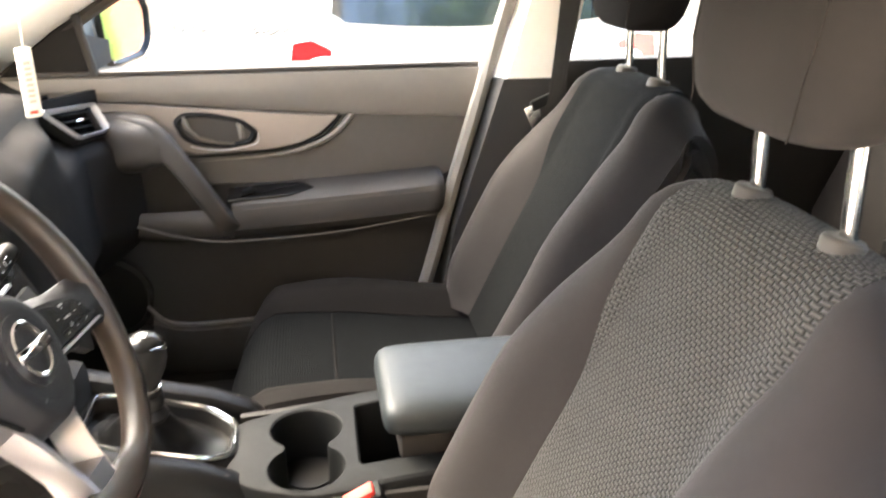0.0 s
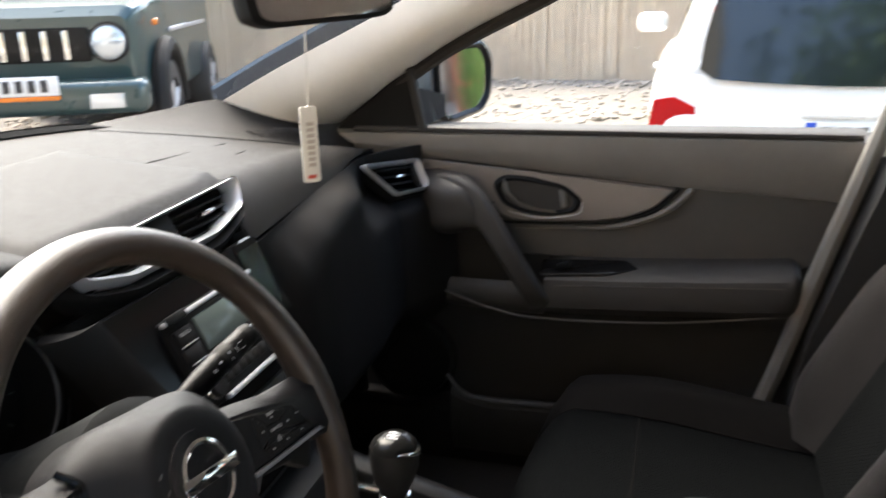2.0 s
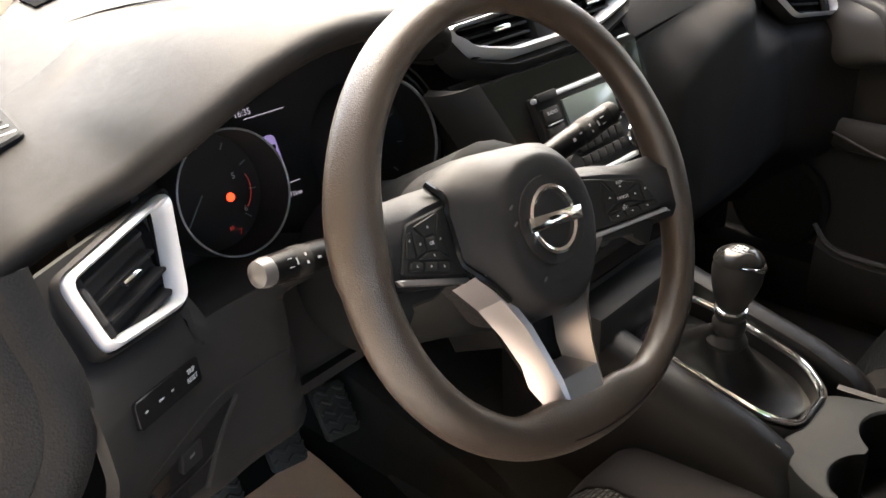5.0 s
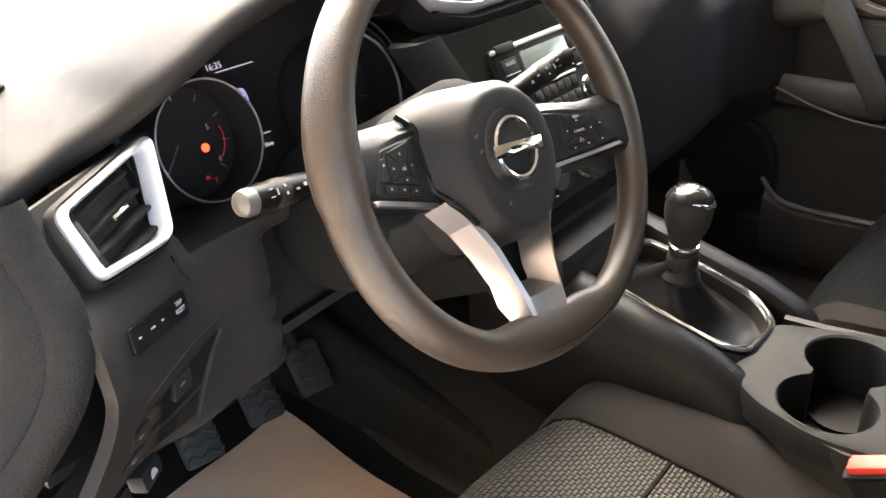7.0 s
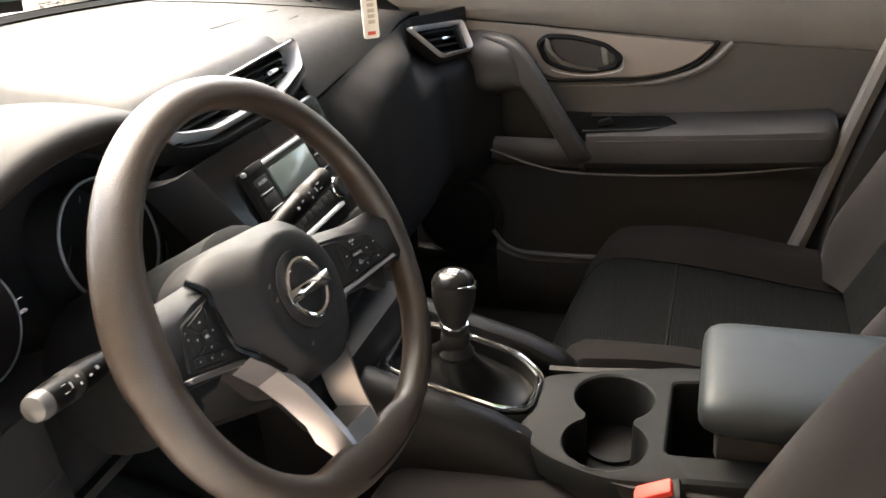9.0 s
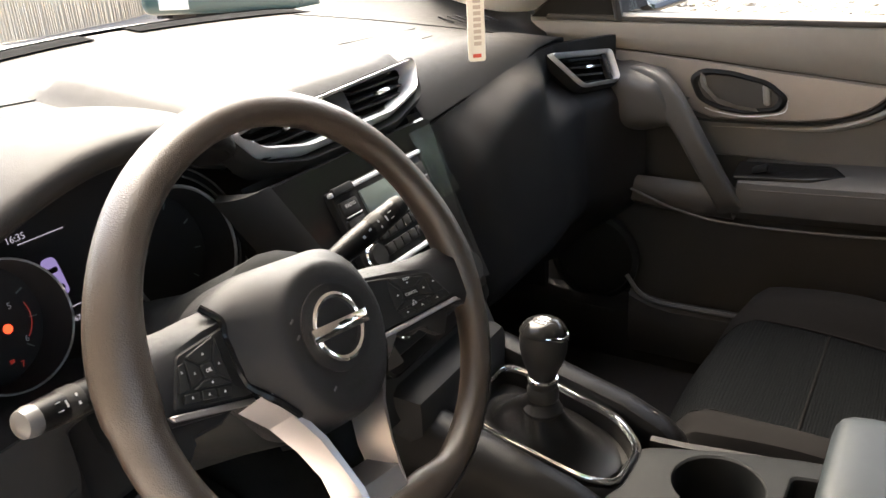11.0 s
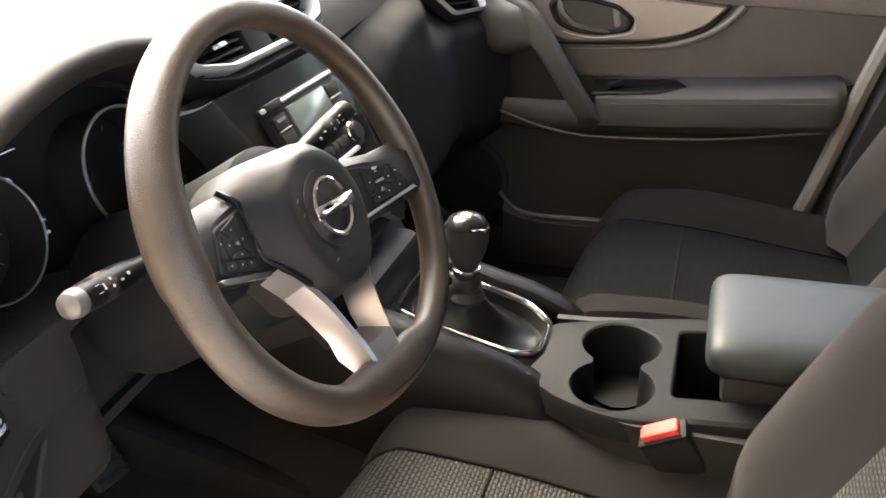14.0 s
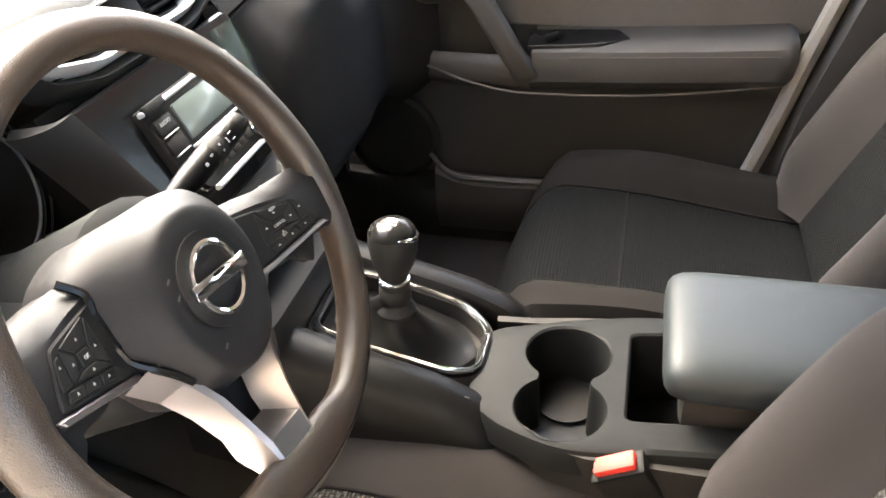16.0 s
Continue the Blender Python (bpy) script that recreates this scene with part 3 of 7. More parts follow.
part("knee_panel", sheet(left_face, 64, 40, 0.01), M_HARD, dash, "black lower driver panel")
part("cluster_apron", sheet(lambda u, v: V(lerp(-0.575, -0.21, u), lerp(y_face(lerp(-0.575, -0.21, u), 0.907) + 0.001, 0.312, v), 0.9065 - 0.024 * smooth(-0.42, -0.34, lerp(-0.575, -0.21, u)) * v + 0.004 * math.sin(math.pi * v) - 0.010 * v), 20, 6, 0.008), M_HARD, dash, "black shelf below the dials")
part("cluster_cheek", sheet(lambda u, v: V(lerp(-0.560, -0.500, u), lerp(0.228, 0.315, u) + 0.035 * v, lerp(0.900, 1.020, v)), 8, 8, 0.006), M_HARD, dash, "black panel between the vent and the dials")
part("knee_return", sheet(lambda u, v: V(lerp(-0.70, -0.2, u), lerp(0.235, 0.55, v), lerp(0.765, 0.72, v) + 0.02 * u), 8, 4, 0.01), M_HARD, dash)


def z_gap(x):
    """Height of the joint between the dashboard top and the glovebox panel."""
    return 0.985 + 0.09 * (x - 0.15) - 0.10 * max(0.0, x - 0.50)


def y_gap(x):
    return 0.250 + 0.014 * smooth(0.40, 0.56, x) - 0.55 * max(0.0, x - 0.575)


def right_face(u, v):
    x = lerp(0.115, 0.700, u)
    top = z_gap(x)
    z = lerp(top, 0.56, v)
    zc = 0.989 - 0.025 * smooth(0.37, 0.26, x) - 0.045 * smooth(0.27, 0.185, x) - 0.06 * smooth(0.19, 0.12, x)
    clear = lerp(smooth(0.545, 0.36, x), 1.0, smooth(0.955, 0.900, z))
    shelf = 0.046 * clear * smooth(top, zc - 0.012, z) ** 0.8
    bulge = 0.020 * math.sin(math.pi * min(1.0, max(0.0, (zc - z) / max(0.05, zc - 0.50)))) ** 0.8
    return V(x, y_gap(x) - shelf * smooth(0.115, 0.20, x) - bulge * smooth(0.13, 0.25, x) * clear + 0.16 * smooth(0.6, 1.0, v), z)


def front_slope(u, v):
    x = lerp(0.125, 0.60, u)
    y0, y1, y2 = y_lead(x) + 0.045, y_lead(x) - 0.006, y_gap(x) - 0.003
    z0, z1, z2 = z_top(x, y0) + 0.001, z_top(x, y0) - 0.001, z_gap(x) + 0.003
    a, b, c = (1 - v) ** 2, 2 * v * (1 - v), v * v
    return V(x, a * y0 + b * y1 + c * y2, a * z0 + b * z1 + c * z2)


part("front_slope", sheet(front_slope, 40, 20, 0.006), M_DASH, dash, "black front slope of the dashboard top")
part("panel_gap", sweep([(lambda x: V(x, y_gap(x) + 0.001, z_gap(x) + 0.001))(lerp(0.13, 0.60, k / 24)) for k in range(25)], 0.0055, 8), M_VENTSLOT, dash, "dark gap under the dashboard top")
part("glovebox_panel", sheet(right_face, 60, 80, 0.01), M_DASH, dash, "black rounded glovebox panel")
# outer end of the dashboard beside the open door
EC = catmull([(-0.672, 0.208, 1.0), (-0.671, 0.190, 0.965), (-0.669, 0.170, 0.935), (-0.676, 0.158, 0.905), (-0.690, 0.154, 0.880), (-0.710, 0.154, 0.858), (-0.739, 0.157, 0.832), (-0.768, 0.163, 0.802), (-0.808, 0.175, 0.760), (-0.860, 0.200, 0.70)], 6)
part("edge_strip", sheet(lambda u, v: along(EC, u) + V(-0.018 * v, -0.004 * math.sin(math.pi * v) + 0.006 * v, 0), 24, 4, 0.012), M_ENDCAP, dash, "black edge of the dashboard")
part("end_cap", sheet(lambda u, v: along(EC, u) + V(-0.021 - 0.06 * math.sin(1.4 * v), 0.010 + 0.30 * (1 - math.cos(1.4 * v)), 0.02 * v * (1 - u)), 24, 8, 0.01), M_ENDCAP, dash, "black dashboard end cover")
DVZ = z_top(0.60, 0.405)
dv = part("demister_vent", prism(fillet([(-0.022, -0.045), (0.022, -0.03), (0.018, 0.04), (-0.02, 0.04)], 0.008), placed(frame_of((-0.600, 0.405, DVZ + 0.003), (1, -0.25, 0.22), (0.25, 1, 0.12))), -0.01, 0.004, 0.002), M_GREY, dash, "small grey demister vent")
for k in range(4):
    part("slat", rbox((0, 0, 0), (0.026, 0.006, 0.003), 0.001, frame_of((-0.600, 0.383 + 0.014 * k, DVZ + 0.0065 + 0.0014 * (k - 1.5)), (1, -0.25, 0.22), (0.25, 1, 0.12))), M_GLOSS, dv)

# side air vents
def side_vent(s, corners):
    L, R, RB, LB = (Vector(p) for p in corners)
    c = (L + R + RB + LB) / 4
    nrm = (R - L).cross(L - LB).normalized()
    c = c + nrm * 0.010
    right, up = (R - L), (L + R - RB - LB)
    m = frame_of(c, right, up)
    inv = m.inverted()
    poly = [((inv @ p).x, (inv @ p).y) for p in (L, R, RB, LB)]
    fm = Matrix.Diagonal((s, 1, 1, 1)) @ m

    def at(a, b, d):
        return fm @ Vector((a, b, d))

    outer = fillet(poly, 0.012)
    cc = Vector((sum(p[0] for p in poly) / 4, sum(p[1] for p in poly) / 4))
    inner = []
    for i in range(4):
        p, a, b = Vector(poly[i]), Vector(poly[i - 1]), Vector(poly[(i + 1) % 4])
        e, f = (a - p).normalized(), (b - p).normalized()
        inner.append(p + (e + f) * (0.0060 if s > 0 else 0.0070) / max(0.35, abs(e.x * f.y - e.y * f.x)))
    inner = fillet(inner, 0.008)
    v = part("air_vent", prism([Vector(p) * 0.98 for p in outer], at, -0.05, -0.022), M_GLOSS, dash, "black air vent with slats")
    part("vent_frame", ringframe(outer, inner, at, -0.012, 0.008), M_SILVER, v, "satin silver vent frame")
    part("vent_shell", ringframe([cc + (Vector(p) - cc) * 1.10 for p in outer], [Vector(p) * 0.99 for p in outer], at, -0.02, 0.001), M_HARD, v)
    for k in range(4):
        b = lerp(min(p[1] for p in poly) * 0.62, max(p[1] for p in poly) * 0.66, k / 3)
        hw = lerp(0.031, 0.040, k / 3)
        part("slat", rbox((0, 0, 0), (hw * 2, 0.0035, 0.016), 0.0012, fm @ Matrix.Translation((cc.x - 0.004 + 0.002 * k, b, -0.012)) @ Matrix.Rotation(0.35, 4, "X")), M_BTN, v)
    part("vent_tab", rbox((0, 0, 0), (0.020, 0.005, 0.008), 0.002, fm @ Matrix.Translation((cc.x, 0.002, 0.0))), M_CHROME, v, "chrome vent tab")
    side = Vector(poly[1]).lerp(Vector(poly[2]), 0.5) - Vector((0.0150, 0.0))
    lean = math.atan2(poly[1][0] - poly[2][0], poly[1][1] - poly[2][1])
    wb = part("wheel_plate", rbox((0, 0, 0), (0.011, 0.050, 0.010), 0.002, fm @ Matrix.Translation((side.x, side.y, -0.008)) @ Matrix.Rotation(-lean, 4, "Z")), M_BTN, v, "black strip beside the slats")
    part("vent_wheel", rbox((0, 0, 0), (0.006, 0.030, 0.008), 0.003, fm @ Matrix.Translation((side.x, side.y, -0.004)) @ Matrix.Rotation(-lean, 4, "Z")), M_RUBBER, wb, "black thumb wheel")


side_vent(1, ((0.540, 0.262, 1.000), (0.677, 0.198, 0.988), (0.656, 0.166, 0.938), (0.574, 0.212, 0.936)))
side_vent(-1, ((0.5455, 0.2555, 0.999), (0.6605, 0.2003, 0.9855), (0.6506, 0.176, 0.9346), (0.5735, 0.2046, 0.9282)))

# centre vents
CVM = frame_of((-0.026, 0.262, 1.042), (1, 0, 0), (0, 0.447, 0.894))
cva = placed(CVM)
cvo = fillet([(-0.178, 0.018), (0.178, 0.030), (0.160, -0.014), (0.085, -0.031), (-0.085, -0.031), (-0.150, -0.016)], 0.012)
cvi = [Vector((p[0] * 0.945, p[1] + 0.0115 if p[1] < 0 else p[1] - 0.0045)) for p in cvo]
cv = part("centre_vents", prism([Vector(p) * 0.97 for p in cvo], cva, -0.06, -0.03), M_GLOSS, dash, "pair of black centre air vents")
part("vent_frame", ringframe(cvo, cvi, cva, -0.02, 0.008), M_SILVER, cv, "satin silver frame of the centre vents")
part("vent_lip", ringframe([Vector((p[0] * 1.05, p[1] * 1.30 - 0.009 if p[1] < 0 else p[1] * 1.06)) for p in cvo], [Vector((p[0] * 0.99, p[1] * 0.98)) for p in cvo], cva, -0.03, 0.002), M_HARD, cv, "black lip below the vents")
for sx in (-1, 1):
    for k in range(4):
        part("slat", rbox((0, 0, 0), (0.105, 0.003, 0.018), 0.001, CVM @ Matrix.Translation((sx * 0.088, lerp(-0.017, 0.015, k / 3), -0.014)) @ Matrix.Rotation(0.3, 4, "X")), M_BTN, cv)
    part("vent_tab", rbox((0, 0, 0), (0.026, 0.006, 0.01), 0.002, CVM @ Matrix.Translation((sx * 0.088, 0.002, -0.001))), M_CHROME, cv, "chrome vent tab")
part("hazard_panel", rbox((0, 0, 0), (0.052, 0.042, 0.02), 0.003, CVM @ Matrix.Translation((0, 0.0, -0.014))), M_BTN, cv, "black switch between the vents")

# centre stack with radio
SM = frame_of((-0.03, 0.24, 1.0), (1, 0, 0), (0, 0.447, 0.894))
sa = placed(SM)
stack = part("centre_fascia", prism(fillet([(-0.168, 0.0), (0.160, 0.0), (0.135, -0.12), (0.115, -0.25), (-0.118, -0.25), (-0.14, -0.12)], 0.014), sa, -0.03, 0.0, 0.003), M_GLOSS, dash, "glossy black centre stack")
part("fascia_body", prism([(-0.165, 0.01), (0.16, 0.01), (0.13, -0.30), (-0.13, -0.30)], sa, -0.22, -0.028), M_HARD, dash)
part("fascia_side", sheet(lambda u, v: V(lerp(0.128, 0.098, u) + 0.02 * v, lerp(0.246, 0.135, u) + 0.004 + 0.02 * v, lerp(1.005, 0.80, u)), 10, 3, 0.02), M_HARD, dash, "dark edge strip of the centre stack")
part("fascia_side", sheet(lambda u, v: V(lerp(-0.198, -0.150, u) - 0.026 * v + 0.006 * math.sin(math.pi * u), lerp(0.243, 0.13, u) - 0.003 + 0.030 * v * v, lerp(1.0, 0.80, u)), 14, 6, 0.02), M_HARD, dash, "dark rounded cheek between the dials and the centre stack")
radio = part("radio", rbox((0, 0, 0), (0.178, 0.108, 0.02), 0.004, SM @ Matrix.Translation((0, -0.087, 0.0))), M_BTN, dash, "black car radio with silver trim lines")
part("slot_trim", rbox((0, 0, 0), (0.182, 0.0055, 0.008), 0.002, SM @ Matrix.Translation((0, -0.037, 0.010))), M_SILVER, radio, "silver disc slot trim")
part("slot_button", rbox((0, 0, 0), (0.036, 0.010, 0.006), 0.002, SM @ Matrix.Translation((-0.070, -0.036, 0.013))), M_BTN, radio)
part("radio_display", rbox((0, 0, 0), (0.098, 0.040, 0.006), 0.002, SM @ Matrix.Translation((0.004, -0.066, 0.010))), M_SCREEN, radio, "grey switched-off display")
for sx in (-1, 1):
    for k in range(2):
        part("radio_button", rbox((0, 0, 0), (0.030, 0.017, 0.006), 0.002, SM @ Matrix.Translation((sx * 0.070, -0.057 - 0.021 * k, 0.011))), M_HARD, radio)
        part("button_line", rbox((0, 0, 0), (0.026, 0.0014, 0.003), 0.0005, SM @ Matrix.Translation((sx * 0.070, -0.0672 - 0.021 * k, 0.0135))), M_MARK, radio)
    kn = part("radio_knob", lathe([(0.013, 0), (0.0135, 0.012), (0.0125, 0.016), (0.0, 0.016)], sa(sx * 0.068, -0.120, 0.004), SM.to_3x3() @ Vector((0, 0, 1)), 24), M_BTN, radio, "black knob with chrome ring")
    part("knob_ring", lathe([(0.0135, 0.0), (0.0155, 0.002), (0.0155, 0.008), (0.0137, 0.010)], sa(sx * 0.068, -0.120, 0.004), SM.to_3x3() @ Vector((0, 0, 1)), 24, False), M_CHROME, kn)
for k in range(6):
    part("preset_button", rbox((0, 0, 0), (0.0145, 0.013, 0.006), 0.002, SM @ Matrix.Translation((-0.0385 + 0.0155 * k, -0.103, 0.011))), M_HARD, radio)
    part("preset_button", rbox((0, 0, 0), (0.0145, 0.013, 0.006), 0.002, SM @ Matrix.Translation((-0.0385 + 0.0155 * k, -0.121, 0.011))), M_HARD, radio)
part("trim_line", rbox((0, 0, 0), (0.10, 0.003, 0.004), 0.001, SM @ Matrix.Translation((0, -0.092, 0.012))), M_SILVER, radio)
part("trim_line", rbox((0, 0, 0), (0.115, 0.006, 0.008), 0.002, SM @ Matrix.Translation((0, -0.139, 0.012))), M_SILVER, radio, "silver lower trim line")
letters("radio_word", "RADIO", 0.006, SM @ Matrix.Translation((-0.070, -0.055, 0.0145)), M_MARK, radio)
part("protective_film", sheet(lambda u, v: sa(lerp(0.096, 0.150 - 0.010 * v, u), lerp(-0.012, -0.105, v), 0.004 + 0.0022 * math.sin(9 * u + 5 * v) * math.sin(7 * v + 2 * u) + 0.004 * smooth(0.6, 1, u) * smooth(0.6, 1, v)), 14, 18, 0.0004), M_FILM, stack, "crinkled clear protective film")
clim = part("climate_panel", rbox((0, 0, 0), (0.22, 0.07, 0.016), 0.005, SM @ Matrix.Translation((0, -0.195, 0.0))), M_BTN, dash, "black heater control panel")
for sx in (-1, 0, 1):
    kn = part("heater_knob", lathe([(0.021, 0), (0.021, 0.014), (0.018, 0.018), (0.0, 0.018)], sa(sx * 0.075, -0.195, 0.006), SM.to_3x3() @ Vector((0, 0, 1)), 28), M_BTN, clim)
    part("knob_ring", lathe([(0.021, 0.0), (0.024, 0.001), (0.024, 0.006), (0.0212, 0.008)], sa(sx * 0.075, -0.195, 0.006), SM.to_3x3() @ Vector((0, 0, 1)), 28, False), M_CHROME, kn)
part("lower_tray", rbox((-0.03, 0.20, 0.70), (0.22, 0.20, 0.10), 0.02), M_BTN, dash, "dark open tray below the heater controls")

# instrument cluster
CM = frame_of((-0.366, 0.332, 0.954), (1, 0, 0), (0, 0.26, 0.966))
ca = placed(CM)
clus = part("instrument_binnacle", prism(fillet([(-0.215, -0.075), (0.205, -0.075), (0.200, 0.045), (0.12, 0.100), (-0.09, 0.100), (-0.17, 0.062), (-0.215, 0.025)], 0.02), ca, -0.03, -0.008), M_DIAL, dash, "dark instrument cluster with two dials")
for sx in (-1, 1):
    cx, cy, dr_ = (-0.089, -0.006, 0.0562) if sx < 0 else (0.100, -0.014, 0.0660)
    d = part("dial", prism([(cx + dr_ * 0.96 * math.cos(2 * math.pi * k / 40), cy + dr_ * 0.96 * math.sin(2 * math.pi * k / 40)) for k in range(40)], ca, -0.012, -0.002), M_DIAL, clus, "unlit round dial")
    part("dial_tube", loft([[ca(cx + (dr_ + r) * math.cos(2 * math.pi * k / 48), cy + (dr_ + r) * math.sin(2 * math.pi * k / 48), h) for k in range(48)] for r, h in ((-0.0020, -0.004), (-0.0015, 0.043), (0.0010, 0.043), (0.0020, -0.004))], True, False), M_DIAL, d, "matt black dial surround")
    part("dial_ring", sweep([ca(cx + dr_ * math.cos(2 * math.pi * k / 56), cy + dr_ * math.sin(2 * math.pi * k / 56), 0.0432) for k in range(56)], 0.0010 if sx < 0 else 0.0018, 8, True, up=WORLD_UP), M_RING, d, "thin silver dial ring")
    if sx > 0:
        for r in (0.078, 0.087):
            part("dial_trim", sweep([ca(cx + r * math.cos(a), cy + r * math.sin(a), 0.036) for a in [radians(-70 + 7 * k) for k in range(20)]], 0.0014, 6, up=WORLD_UP), M_ARM, d, "thin dark trim beside the dial")
    for k in range(9):
        a = radians(225 - k * 33.75)
        part("dial_mark", rbox((0, 0, 0), (0.007, 0.0012, 0.001), 0, CM @ Matrix.Translation((cx + dr_ * 0.80 * math.cos(a), cy + dr_ * 0.80 * math.sin(a), -0.0015)) @ Matrix.Rotation(a, 4, "Z")), M_SCREEN, d)
    part("needle", rbox((0, 0, 0), (0.034, 0.0012, 0.0015), 0.0004, CM @ Matrix.Translation((cx - 0.020, -0.018, -0.0008)) @ Matrix.Rotation(radians(48), 4, "Z")), M_SCREEN, d)
part("warning_light", lathe([(0.0042, 0), (0.0042, 0.0008), (0, 0.0008)], ca(-0.070, -0.016, -0.0018), CM.to_3x3() @ Vector((0, 0, 1)), 16), M_LED, clus, "lit red warning lamp")
part("warning_light", rbox((0, 0, 0), (0.004, 0.003, 0.001), 0, CM @ Matrix.Translation((-0.078, -0.044, -0.0015))), M_LEDDIM, clus, "dim red warning lamp")
for fig, a, b, mt in (("5", -0.061, 0.002, M_MARK), ("6", -0.058, -0.031, M_MARK), ("7", -0.070, -0.050, M_LEDDIM)):
    letters("dial_figure", fig, 0.008, CM @ Matrix.Translation((a, b, -0.0012)), mt, clus)
part("redline", sweep([ca(-0.072 + 0.026 * math.cos(a), -0.010 + 0.026 * math.sin(a), -0.0015) for a in [radians(-50 + 8 * k) for k in range(10)]], 0.0006, 5), M_LEDDIM, clus, "dim red arc")
part("car_symbol", prism(fillet([(-0.010, -0.019), (0.010, -0.019), (0.009, 0.004), (0.0075, 0.019), (-0.0075, 0.019), (-0.009, 0.004)], 0.006), placed(CM @ Matrix.Translation((-0.010, 0.008, -0.006))), 0, 0.0006), M_ICON, clus, "violet car symbol on the display")
part("symbol_window", prism(fillet([(-0.007, -0.013), (0.007, -0.013), (0.006, -0.008), (-0.006, -0.008)], 0.002), placed(CM @ Matrix.Translation((-0.010, 0.008, -0.006))), 0.0007, 0.001), M_GLOSS, clus)
part("symbol_roof", prism(fillet([(-0.006, 0.004), (0.006, 0.004), (0.0065, 0.009), (-0.0065, 0.009)], 0.002), placed(CM @ Matrix.Translation((-0.010, 0.008, -0.006))), 0.0007, 0.001), M_GLOSS, clus)
part("door_symbol", rbox((0, 0, 0), (0.010, 0.0016, 0.0008), 0, CM @ Matrix.Translation((-0.024, 0.014, -0.005)) @ Matrix.Rotation(0.5, 4, "Z")), M_LED, clus, "red open-door mark")
part("display_line", rbox((0, 0, 0), (0.047, 0.0009, 0.0008), 0, CM @ Matrix.Translation((-0.0065, 0.048, -0.005))), M_DISP, clus)
part("display_line", rbox((0, 0, 0), (0.045, 0.0009, 0.0008), 0, CM @ Matrix.Translation((-0.010, -0.024, -0.005))), M_DISP, clus)
letters("clock_digits", "16:35", 0.009, CM @ Matrix.Translation((-0.030, 0.054, -0.005)), M_DISP, clus)
letters("odometer_digits", "671km", 0.007, CM @ Matrix.Translation((0.002, -0.036, -0.005)), M_DISP, clus)
# switch strip and lower panels on the driver side
KM = frame_of((-0.609, 0.1715, 0.888), (0.88, 0.46, -0.15), (0, 0.2, 1))
ks = part("switch_strip", prism(fillet([(-0.040, -0.0105), (0.040, -0.0105), (0.040, 0.0105), (-0.040, 0.0105)], 0.004), placed(KM), -0.01, 0.0012, 0.0006), M_GLOSS, dash, "black switch strip with white symbols")
for a, w in ((-0.03, 0.003), (-0.012, 0.006), (0.002, 0.003)):
    part("switch_mark", rbox((0, 0, 0), (w, 0.0012 if w < 0.007 else 0.003, 0.0006), 0, KM @ Matrix.Translation((a, 0, 0.0013))), M_MARK, ks)
letters("switch_word", "TRIP", 0.0052, KM @ Matrix.Translation((0.028, 0.003, 0.0014)), M_MARK, ks)
letters("switch_word", "RESET", 0.0052, KM @ Matrix.Translation((0.028, -0.003, 0.0014)), M_MARK, ks)


def on_knee(x, z, d):
    """A point on the lower driver panel, d proud of it."""
    return V(x - 0.45 * d * smooth(-0.54, -0.58, x), knee_y(x, z) - d - 0.0102, z)


def knee_patch(c, d, th=0.003, n=10):
    """A plate on the lower panel between four corners: lower left, upper left, lower right, upper right."""
    def at(u, v):
        a = Vector(c[0]).lerp(Vector(c[1]), v).lerp(Vector(c[2]).lerp(Vector(c[3]), v), u)
        return on_knee(a.x, a.y, d)
    return sheet(at, n, max(3, n // 2), th)


# plate sits proud; its black colour stands in for a shaded recess
fc = part("fuse_cover", knee_patch(((-0.684, 0.776), (-0.657, 0.826), (-0.594, 0.788), (-0.548, 0.840)), 0.0022), M_GLOSS, dash, "flat black cover in the lower panel, recess shade in its colour")
part("cover_edge", sweep([on_knee(lerp(-0.592, -0.546, k / 10) - 0.006 * math.sin(math.pi * k / 10), lerp(0.786, 0.841, k / 10), 0.003) for k in range(11)], 0.0022, 6), M_HARD, fc)
part("cover_line", sweep([on_knee(lerp(-0.672, -0.575, k / 10), lerp(0.797, 0.812, k / 10), 0.0045) for k in range(11)], 0.0007, 5), M_HARD, fc)
for x, z in ((-0.650, 0.812), (-0.657, 0.789), (-0.600, 0.824)):
    sw_b = part("cover_switch", knee_patch(((x - 0.011, z - 0.008), (x - 0.009, z + 0.008), (x + 0.009, z - 0.007), (x + 0.011, z + 0.009)), 0.0050, 0.003, 4), M_BTN, fc, "small black switch")
    part("switch_mark", knee_patch(((x - 0.003, z + 0.002), (x - 0.0025, z + 0.0038), (x + 0.002, z + 0.0025), (x + 0.0025, z + 0.0043)), 0.0062, 0.0006, 3), M_PLASTICMARK, sw_b)
part("panel_crease", sweep([on_knee(lerp(-0.655, -0.484, k / 16), lerp(0.838, 0.850, k / 16) + 0.003 * math.sin(math.pi * k / 16), 0.0002) for k in range(17)], 0.0011, 6), M_DIAL, dash, "fine crease across the lower panel")
